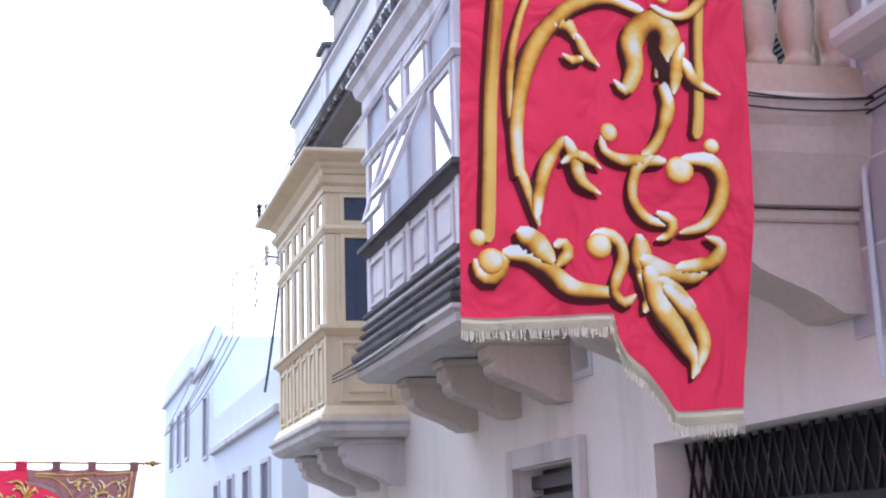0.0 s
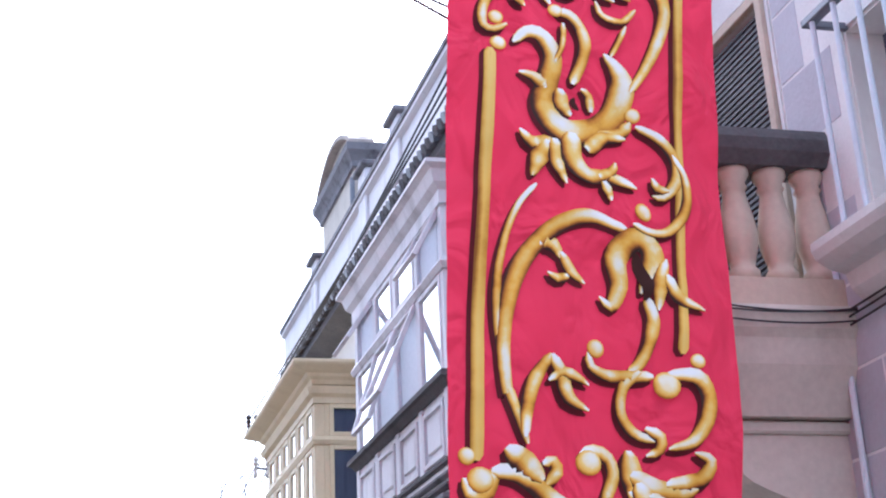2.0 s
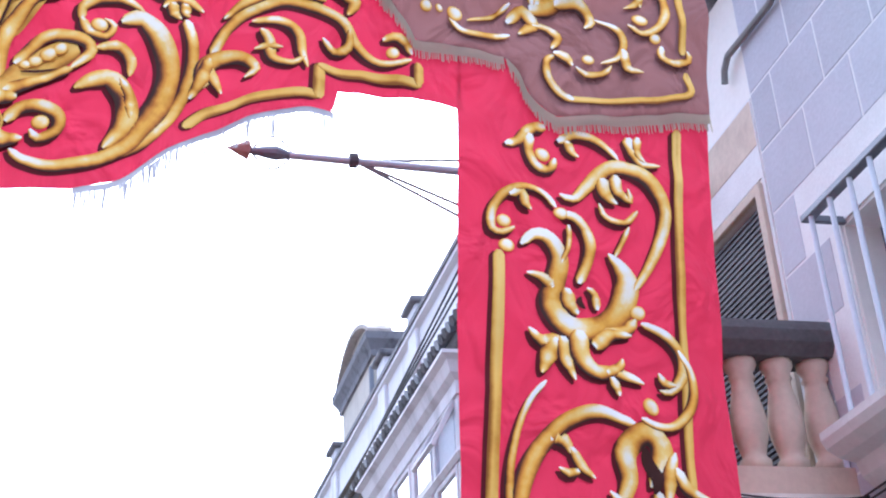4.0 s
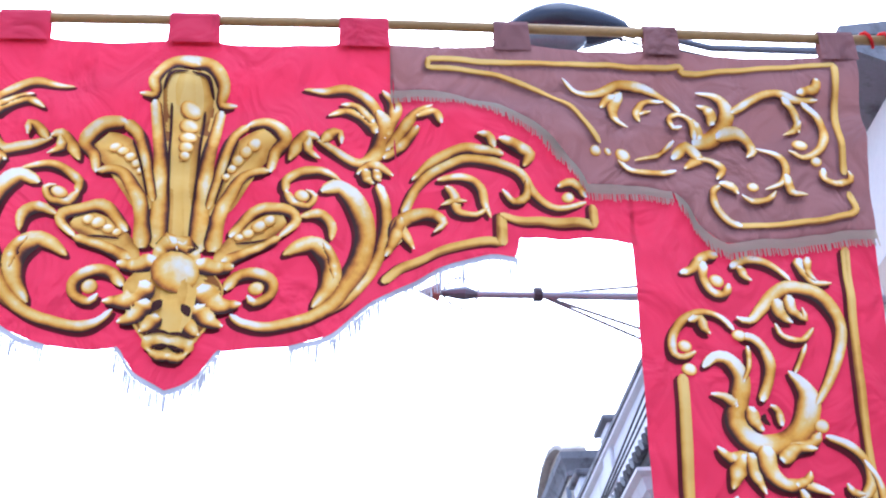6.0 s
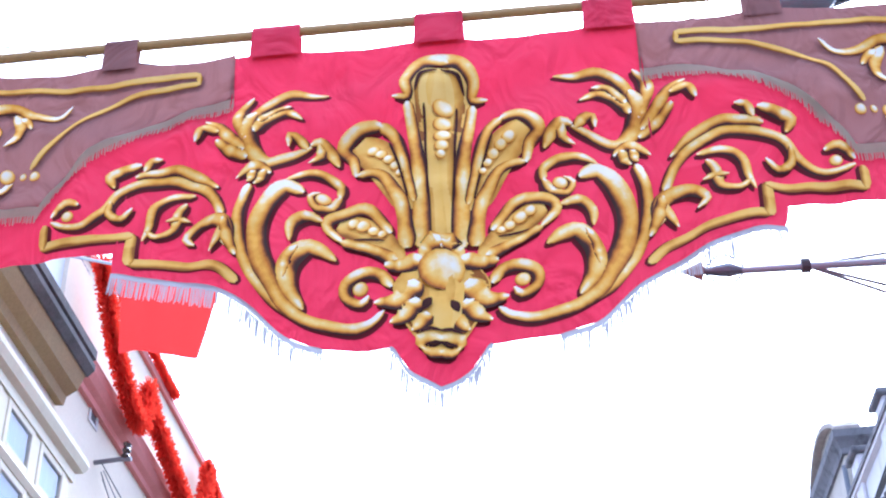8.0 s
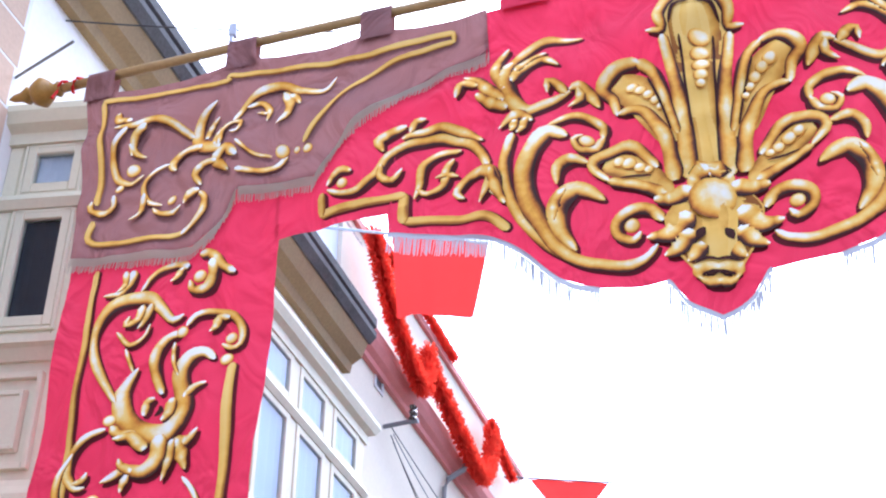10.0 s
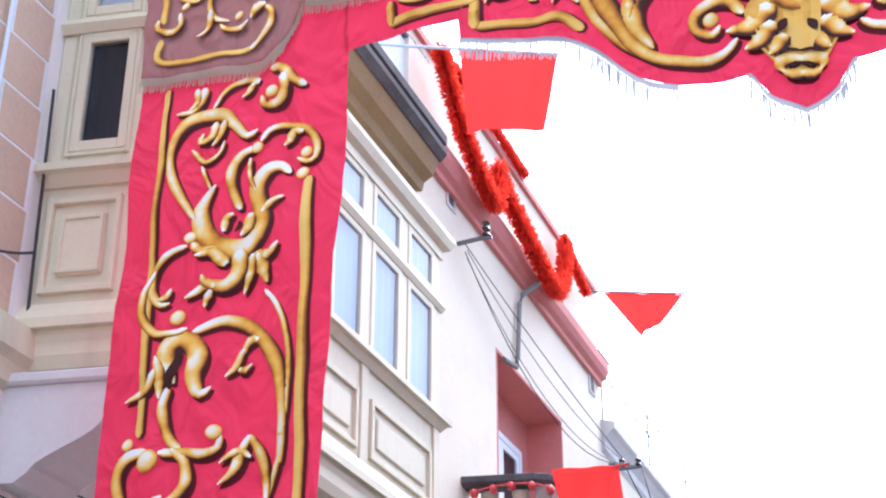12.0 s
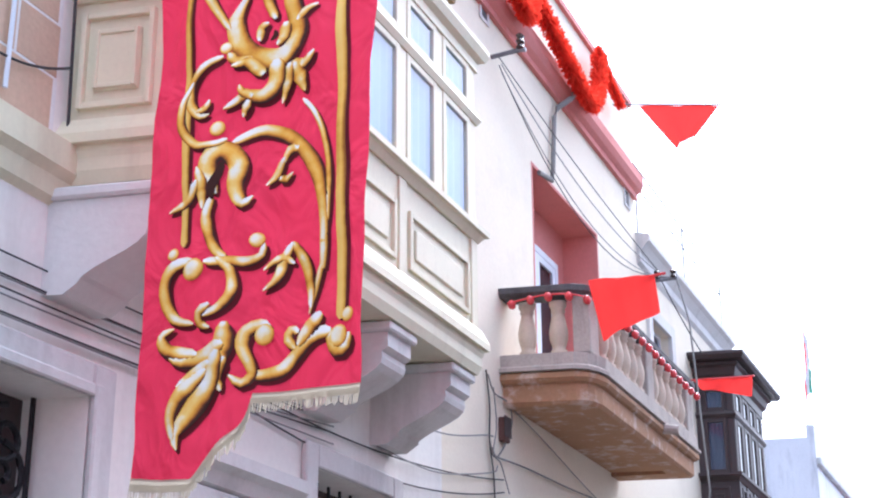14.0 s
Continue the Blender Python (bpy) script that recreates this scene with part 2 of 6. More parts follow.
def spline(pts, ws, step=0.02):
    """A smooth line through points with widths spread along it: (place, width, share of length) every step."""
    P = [Vector(p) for p in pts]
    P = [P[0] * 2 - P[1]] + P + [P[-1] * 2 - P[-2]]
    out = []
    for i in range(1, len(P) - 2):
        n = max(2, int((P[i + 1] - P[i]).length / step))
        for k in range(n + (i == len(P) - 3)):
            t = k / n
            a, b, c, d = P[i - 1], P[i], P[i + 1], P[i + 2]
            out.append(0.5 * (2 * b + (c - a) * t + (2 * a - 5 * b + 4 * c - d) * t * t + (3 * b - a - 3 * c + d) * t ** 3))
    L = [0.0]
    for a, b in zip(out, out[1:]):
        L.append(L[-1] + (b - a).length)
    res = []
    for p, l in zip(out, L):
        s = l / L[-1] if L[-1] else 0
        q = s * (len(ws) - 1)
        i = min(int(q), max(0, len(ws) - 2))
        w = ws[i] + (ws[min(i + 1, len(ws) - 1)] - ws[i]) * (q - i)
        res.append((p, w, s))
    return res


# ---- the street banner ----
BX, BY, RZ = -0.611, 5.0, 6.442  # middle, plane and pole height of the banner


def ripple(u, v):
    """How far the hanging cloth swings out of its plane; v counts from the pole downwards."""
    d = -v
    fold = 0.020 * math.sin(u * 3.1 + 0.7 * d) + 0.012 * math.sin(u * 9.0 - 1.3 * d + 1.0) * min(1.0, d / 2)
    slack = 0.034 * math.sin(d * 13 + 2.2 * u + 1.5 * math.sin(u * 2.3)) * math.exp(-((d - 0.4) / 0.35) ** 2)
    slack += 0.004 * math.sin(d * 31 + 5 * u) * math.exp(-((d - 0.7) / 0.6) ** 2)
    crease = 0.06 * noise.noise(Vector((u * 2.4, d * 0.9, 0.3))) + 0.03 * noise.noise(Vector((u * 7.0, d * 2.6, 4.1)))
    crease += 0.012 * abs(noise.noise(Vector((u * 5.0 + d, d * 6.0 - u, 1.7))))
    return (fold + slack + crease) * min(1.0, d * 2.0)


def hang(u, v):
    """Where a spot of the flat cloth comes to hang in the street: the cloth stretches and pulls askew under its weight."""
    du = 0.0492 + 0.01194 * u - 0.00984 * v + 0.00621 * u ** 2 + 0.01102 * u * v - 0.01805 * v ** 2 - 0.00064 * u ** 3 + 0.0009 * u ** 2 * v + 0.01337 * u * v ** 2 - 0.00447 * v ** 3 - 0.00015 * u ** 4 + 0.0006 * u ** 3 * v - 0.00053 * u ** 2 * v ** 2 + 0.00159 * u * v ** 3 - 0.00035 * v ** 4
    dv = 0.2132 - 0.00729 * u + 0.07004 * v - 0.00417 * u ** 2 - 0.00438 * u * v + 0.0193 * v ** 2 + 0.00034 * u ** 3 - 0.00304 * u ** 2 * v - 0.00889 * u * v ** 2 + 0.00148 * v ** 3 + 4e-05 * u ** 4 - 8e-05 * u ** 3 * v - 8e-05 * u ** 2 * v ** 2 - 0.00177 * u * v ** 3 - 0.00026 * v ** 4
    return BX + u + du, RZ + v + dv


def on_cloth(u, v, out=0.0):
    x, z = hang(u, v)
    return (x, BY + ripple(u, v) - out, z)


def step_line(pts, u):
    for (a, va), (b, vb) in zip(pts, pts[1:]):
        if u <= b:
            return va + (vb - va) * (u - a) / max(1e-6, b - a)
    return pts[-1][1]


def sheet(bm, columns, rows, place, out=0.0):
    """A cloth grid; place(s, t) gives its (u, v) for s across and t down."""
    g = [[bm.verts.new(on_cloth(*place(i / columns, j / rows), out)) for j in range(rows + 1)] for i in range(columns + 1)]
    for i in range(columns):
        for j in range(rows):
            bm.faces.new((g[i][j], g[i][j + 1], g[i + 1][j + 1], g[i + 1][j]))
    return bm


class Ink:
    """Printed scrollwork, laid on the cloth in thin coats, mirrored where side is -1."""

    def __init__(self, side, middle, coat):
        self.side, self.middle, self.coat = side, middle, coat + (0.00017 if side < 0 else 0.0)
        self.uvs = {}
        self.name, self.parent, self.lift = "", None, 0.27

    def fresh(self):
        bm = bmesh.new()
        self.uvs = {bm: bm.loops.layers.uv.new("ink")}
        return bm

    def spot(self, u, v, out):
        return on_cloth((u - self.middle) * self.side + self.middle, v, out)

    def ribbon(self, bm, pts, ws, out, shift=(0, 0), grow=0.0, across=6, swell=0.0):
        uv = self.uvs.get(bm)
        line = spline(pts, ws)
        prev = None
        light = Vector((0.62, 0.78))
        for i, (p, w, s) in enumerate(line):
            d = line[min(i + 1, len(line) - 1)][0] - line[max(i - 1, 0)][0]
            d = d.normalized() if d.length else Vector((1, 0))
            nrm = Vector((-d.y, d.x))
            end = min(1.0, math.sqrt(max(0.02, min(s, 1 - s) * sum((b[0] - a[0]).length for a, b in zip(line, line[1:])) / max(w, 0.01) * 2)))
            half = (w / 2 + grow) * (0.35 + 0.65 * end)
            row = []
            for k in range(across + 1):
                c = 2 * k / across - 1
                q = p + nrm * c * half
                v = bm.verts.new(self.spot(q.x + shift[0], q.y + shift[1], out + swell * (1 - c * c)))
                tone = c * nrm.dot(light)
                row.append((v, (self.lift - 0.13 + 0.42 * tone + 0.42 * (1 - c * c) + (0.34 if self.middle == 0 else 0.2) * max(0.0, 1 - s * 3.5) + 0.2 * max(0.0, s * 5 - 4) + 0.1 * math.sin(s * 11 + 9 * p.x) + 0.05 * math.sin(s * 23 + 5 * p.y), s)))
            if prev:
                for k in range(across):
                    quad = [prev[k], row[k], row[k + 1], prev[k + 1]]
                    if self.side < 0:
                        quad.reverse()
                    f = bm.faces.new([q[0] for q in quad])
                    f.smooth = True
                    if uv:
                        for loop, q in zip(f.loops, quad):
                            loop[uv].uv = q[1]
            prev = row

    def next_coat(self):
        self.coat += 0.00035
        return self.coat

    def outline(self, pts, ws, o, shift, grow, over):
        bm = bmesh.new()
        self.ribbon(bm, pts, ws, 0.0022 + o * 0.05, shift, grow, 2)
        part("printed_outline", bm, INK_SHADE, over)

    def scroll(self, pts, ws):
        o = self.next_coat()
        bm = self.fresh()
        self.ribbon(bm, pts, ws, 0.004 + o, grow=0.004, swell=0.0008)
        self.outline(pts, ws, o, (-0.013, -0.015), 0.005, part(self.name, bm, GOLD, self.parent))

    def line(self, pts, ws):
        o = self.next_coat()
        bm = self.fresh()
        self.ribbon(bm, pts, ws, 0.004 + o, across=2)
        self.outline(pts, ws, o, (-0.014, -0.008), 0.004, part("gold_border", bm, GOLD_LINE, self.parent))

    def dark(self, pts, ws):
        bm = self.fresh()
        self.ribbon(bm, pts, ws, 0.010 + self.next_coat(), across=2)
        part("dark_hollow", bm, INK_DARK, self.parent)

    def field(self, pts, ws):
        bm = self.fresh()
        self.ribbon(bm, pts, ws, 0.003 + self.next_coat(), across=4)
        part("gold_field", bm, GOLD_LINE, self.parent)

    def ball(self, u, v, r, glow=0.0):
        if self.side < 0 and abs(u - self.middle) < 0.02:
            return
        o = self.next_coat()
        bm = self.fresh()
        uv = self.uvs[bm]
        rings = []
        for i in range(5):
            rr = r * i / 4
            rings.append([(bm.verts.new(self.spot(u + rr * math.cos(a), v + rr * math.sin(a), 0.005 + o + 0.002 * (1 - (i / 4) ** 2))), (0.66 + glow + 0.2 * (i / 4) * math.cos(a - 0.9) - 0.34 * (i / 4) ** 4, 0.5)) for a in [2 * math.pi * k / 14 for k in range(14)]] if i else
                         [(bm.verts.new(self.spot(u, v, 0.007 + o)), (0.66 + glow, 0.5))])
        for a, b in zip(rings, rings[1:]):
            for k in range(14):
                quad = [a[k], b[k], b[(k + 1) % 14], a[(k + 1) % 14]] if len(a) > 1 else [a[0], b[k], b[(k + 1) % 14]]
                if self.side < 0:
                    quad.reverse()
                f = bm.faces.new([q[0] for q in quad])
                f.smooth = True
                for loop, q in zip(f.loops, quad):
                    loop[uv].uv = q[1]

        part("gold_bead", bm, GOLD, self.parent)


def column_borders(ink):
    ink.line([(2.107, -1.856), (2.064, -2.312), (2.028, -2.647), (1.989, -3.059), (1.963, -3.401)], [0.045])
    ink.ball(2.139, -1.835, 0.032, 0.04)
    ink.ball(1.929, -3.387, 0.03, 0.04)
    ink.line([(2.925, -1.251), (2.855, -1.865), (2.820, -2.200), (2.764, -2.713), (2.724, -3.033)], [0.036])
    ink.ball(2.772, -3.063, 0.028, 0.04)


def column_top_scrolls(ink):
    ink.scroll([(2.173, -1.366), (2.238, -1.331), (2.294, -1.268), (2.363, -1.250)], [0.025, 0.045, 0.05])
    ink.scroll([(2.292, -1.289), (2.274, -1.371), (2.299, -1.448), (2.361, -1.456), (2.389, -1.399)], [0.04, 0.04, 0.045, 0.02])
    ink.ball(2.335, -1.389, 0.034, 0.04)
    ink.scroll([(2.411, -1.316), (2.488, -1.288), (2.567, -1.320), (2.649, -1.413)], [0.04, 0.035, 0.02])
    ink.scroll([(2.443, -1.313), (2.461, -1.372), (2.489, -1.393)], [0.04, 0.035, 0.012])
    ink.scroll([(2.712, -1.284), (2.720, -1.365), (2.760, -1.422), (2.830, -1.431)], [0.05, 0.04, 0.015])
    ink.scroll([(2.755, -1.284), (2.739, -1.363), (2.771, -1.411)], [0.03, 0.03, 0.012])
    ink.scroll([(2.385, -1.581), (2.436, -1.607), (2.507, -1.536), (2.578, -1.470), (2.673, -1.451), (2.760, -1.492), (2.819, -1.616), (2.803, -1.734), (2.728, -1.884), (2.640, -2.011)], [0.02, 0.055, 0.075, 0.045, 0.04, 0.02])
    ink.scroll([(2.565, -1.501), (2.574, -1.589), (2.614, -1.630)], [0.05, 0.05, 0.015])
    ink.scroll([(2.621, -1.492), (2.621, -1.575), (2.672, -1.609), (2.669, -1.555)], [0.045, 0.04, 0.012])
    ink.scroll([(2.543, -1.621), (2.562, -1.687), (2.631, -1.720), (2.703, -1.650)], [0.012, 0.025, 0.012])
    ink.scroll([(2.361, -1.647), (2.321, -1.592), (2.244, -1.571), (2.154, -1.598), (2.096, -1.670), (2.089, -1.756), (2.131, -1.775), (2.181, -1.748)], [0.02, 0.03, 0.035, 0.03, 0.02])
    ink.ball(2.138, -1.723, 0.03, 0.04)
    ink.scroll([(2.170, -1.606), (2.215, -1.602), (2.228, -1.649), (2.252, -1.676)], [0.03, 0.045, 0.012])
    ink.ball(2.375, -1.678, 0.03, 0.04)
    ink.scroll([(2.384, -1.677), (2.443, -1.707), (2.478, -1.799), (2.459, -1.894), (2.414, -1.990)], [0.035, 0.045, 0.03])
    ink.scroll([(2.402, -1.729), (2.390, -1.825), (2.353, -1.902)], [0.018, 0.015, 0.012])
    ink.scroll([(2.647, -1.738), (2.611, -1.807), (2.577, -1.867)], [0.012, 0.014, 0.012])


def column_chalice(ink):
    ink.scroll([(2.199, -1.825), (2.251, -1.783), (2.310, -1.803), (2.346, -1.884), (2.314, -1.997), (2.289, -2.080), (2.327, -2.158), (2.401, -2.189), (2.499, -2.165), (2.578, -2.088), (2.613, -1.985), (2.593, -1.912), (2.553, -1.850)], [0.02, 0.07, 0.075, 0.085, 0.1, 0.095, 0.085, 0.015])
    ink.scroll([(2.210, -1.949), (2.260, -1.968), (2.307, -2.015)], [0.015, 0.035, 0.05])
    ink.scroll([(2.364, -2.011), (2.364, -2.084), (2.400, -2.118)], [0.05, 0.06, 0.03])
    ink.scroll([(2.481, -2.094), (2.474, -2.031), (2.447, -2.006)], [0.03, 0.035, 0.02])
    ink.dark([(2.416, -2.048), (2.405, -2.072), (2.428, -2.098)], [0.015, 0.03, 0.015])
    ink.ball(2.641, -2.106, 0.03, 0.04)
    ink.scroll([(2.496, -2.192), (2.584, -2.178), (2.631, -2.130)], [0.05, 0.05, 0.03])
    ink.scroll([(2.650, -2.147), (2.741, -2.196), (2.792, -2.274), (2.788, -2.363), (2.736, -2.426), (2.693, -2.419)], [0.02, 0.035, 0.04, 0.04, 0.012])
    ink.scroll([(2.697, -2.349), (2.714, -2.392), (2.757, -2.403)], [0.015, 0.03, 0.02])
    ink.scroll([(2.786, -2.256), (2.824, -2.361), (2.806, -2.484), (2.734, -2.564), (2.648, -2.567), (2.591, -2.544)], [0.012, 0.03, 0.035, 0.03, 0.02])
    ink.ball(2.640, -2.494, 0.036, 0.04)
    ink.scroll([(2.189, -2.193), (2.234, -2.248), (2.312, -2.229)], [0.015, 0.05, 0.05])
    ink.scroll([(2.298, -2.230), (2.254, -2.302), (2.222, -2.376)], [0.05, 0.065, 0.015])
    ink.scroll([(2.321, -2.220), (2.320, -2.316), (2.348, -2.404)], [0.05, 0.05, 0.01])
    ink.scroll([(2.392, -2.189), (2.381, -2.296), (2.434, -2.362), (2.519, -2.358), (2.626, -2.402)], [0.07, 0.075, 0.06, 0.045, 0.015])
    ink.scroll([(2.445, -2.257), (2.521, -2.196), (2.608, -2.198)], [0.06, 0.05, 0.015])
    ink.scroll([(2.485, -2.360), (2.540, -2.331), (2.558, -2.295)], [0.04, 0.035, 0.012])
    ink.scroll([(2.500, -2.376), (2.515, -2.428), (2.522, -2.453)], [0.045, 0.035, 0.01])


def column_stems(ink):
    ink.scroll([(2.236, -2.406), (2.172, -2.477), (2.111, -2.612), (2.073, -2.774), (2.068, -2.932), (2.074, -3.039), (2.078, -3.175)], [0.012, 0.02, 0.026, 0.03])
    ink.scroll([(2.566, -2.565), (2.432, -2.525), (2.330, -2.546), (2.232, -2.616), (2.149, -2.724), (2.097, -2.869), (2.076, -3.024), (2.078, -3.175), (2.082, -3.161), (2.109, -3.280), (2.130, -3.354)], [0.03, 0.05, 0.055, 0.06, 0.045, 0.035, 0.03, 0.018])
    ink.scroll([(2.231, -2.632), (2.279, -2.639), (2.302, -2.687)], [0.05, 0.05, 0.02])
    ink.scroll([(2.305, -2.663), (2.335, -2.735), (2.384, -2.779)], [0.03, 0.042, 0.01])
    ink.scroll([(2.325, -2.751), (2.283, -2.766), (2.248, -2.741)], [0.03, 0.03, 0.01])
    ink.scroll([(2.431, -2.826), (2.474, -2.860), (2.516, -2.779), (2.512, -2.681), (2.556, -2.621), (2.609, -2.602), (2.655, -2.643), (2.647, -2.726), (2.596, -2.806)], [0.015, 0.05, 0.07, 0.085, 0.085, 0.085, 0.08, 0.015])
    ink.dark([(2.588, -2.658), (2.595, -2.711), (2.623, -2.784), (2.605, -2.833)], [0.03, 0.05, 0.05, 0.02])
    ink.scroll([(2.711, -2.671), (2.674, -2.758), (2.655, -2.869)], [0.015, 0.06, 0.012])
    ink.scroll([(2.702, -2.733), (2.732, -2.822), (2.831, -2.869)], [0.03, 0.045, 0.01])
    ink.scroll([(2.612, -2.817), (2.629, -2.911), (2.583, -3.038), (2.521, -3.106)], [0.03, 0.045, 0.035, 0.03])
    ink.ball(2.394, -3.022, 0.033, 0.04)
    ink.scroll([(2.366, -3.034), (2.371, -3.084), (2.424, -3.113), (2.512, -3.112), (2.609, -3.112)], [0.02, 0.035, 0.04, 0.03])
    ink.scroll([(2.562, -3.093), (2.496, -3.149), (2.478, -3.242), (2.521, -3.309), (2.590, -3.343)], [0.03, 0.034, 0.04, 0.02])
    ink.ball(2.652, -3.145, 0.05, 0.04)
    ink.scroll([(2.658, -3.106), (2.756, -3.119), (2.792, -3.188), (2.774, -3.281), (2.719, -3.351), (2.633, -3.373)], [0.03, 0.055, 0.05, 0.04, 0.015])
    ink.scroll([(2.562, -3.293), (2.607, -3.330), (2.600, -3.376), (2.554, -3.392)], [0.03, 0.035, 0.03, 0.015])
    ink.scroll([(2.121, -3.332), (2.135, -3.235), (2.172, -3.129), (2.235, -3.043)], [0.02, 0.04, 0.04, 0.025])
    ink.scroll([(2.235, -3.043), (2.259, -3.111), (2.284, -3.201), (2.351, -3.242)], [0.02, 0.045, 0.04, 0.01])
    ink.scroll([(2.218, -3.135), (2.274, -3.110), (2.358, -3.153)], [0.012, 0.035, 0.01])


def column_foot_leaves(ink):
    ink.ball(1.970, -3.467, 0.045, 0.04)
    ink.scroll([(1.915, -3.460), (1.930, -3.510), (1.974, -3.524), (2.008, -3.459), (2.039, -3.437)], [0.03, 0.05, 0.055, 0.03])
    ink.scroll([(2.009, -3.437), (2.098, -3.458), (2.170, -3.516), (2.243, -3.574), (2.334, -3.588), (2.389, -3.580)], [0.04, 0.06, 0.06, 0.05, 0.03])
    ink.scroll([(2.058, -3.363), (2.101, -3.406), (2.173, -3.479)], [0.05, 0.085, 0.05])
    ink.scroll([(2.177, -3.420), (2.211, -3.415), (2.220, -3.453), (2.187, -3.489)], [0.025, 0.04, 0.035, 0.03])
    ink.scroll([(2.302, -3.396), (2.349, -3.385), (2.402, -3.409), (2.416, -3.469), (2.381, -3.543), (2.369, -3.588), (2.410, -3.620), (2.459, -3.587)], [0.03, 0.05, 0.05, 0.04, 0.035, 0.035, 0.015])
    ink.ball(2.327, -3.425, 0.045, 0.04)
    ink.scroll([(2.492, -3.370), (2.492, -3.468), (2.502, -3.542)], [0.05, 0.085, 0.06])
    ink.scroll([(2.481, -3.513), (2.510, -3.587), (2.486, -3.649)], [0.05, 0.05, 0.02])
    ink.scroll([(2.493, -3.453), (2.576, -3.512), (2.671, -3.526), (2.729, -3.511)], [0.06, 0.065, 0.06, 0.02])
    ink.scroll([(2.609, -3.497), (2.740, -3.480), (2.778, -3.419), (2.723, -3.389)], [0.03, 0.05, 0.045, 0.012])
    ink.scroll([(2.543, -3.527), (2.618, -3.586), (2.681, -3.631)], [0.04, 0.05, 0.012])
    ink.scroll([(2.515, -3.483), (2.550, -3.631), (2.620, -3.749), (2.669, -3.823), (2.648, -3.878)], [0.05, 0.08, 0.09, 0.06, 0.012])
    ink.scroll([(2.564, -3.557), (2.659, -3.661), (2.699, -3.750), (2.675, -3.841)], [0.03, 0.06, 0.05, 0.02])


def corner_borders(ink):
    ink.line([(1.120, -0.221), (1.423, -0.225), (1.707, -0.246), (2.215, -0.218), (2.329, -0.206), (2.406, -0.239), (3.088, -0.183)], [0.032])
    ink.line([(3.084, -0.187), (3.038, -0.531), (3.008, -0.856)], [0.034])
    ink.line([(1.119, -0.267), (1.376, -0.286), (1.522, -0.330), (1.722, -0.471), (1.817, -0.592), (1.889, -0.704)], [0.028])
    ink.line([(1.124, -0.215), (1.123, -0.272)], [0.03])
    ink.ball(1.864, -0.742, 0.026, 0.04)
    ink.ball(1.923, -0.737, 0.018, 0.04)
    ink.line([(3.012, -0.948), (2.987, -1.084), (2.618, -1.116), (2.474, -1.107)], [0.034])
    ink.scroll([(2.496, -1.113), (2.440, -1.083), (2.389, -1.007), (2.391, -0.926), (2.436, -0.878)], [0.034, 0.034, 0.035, 0.02])


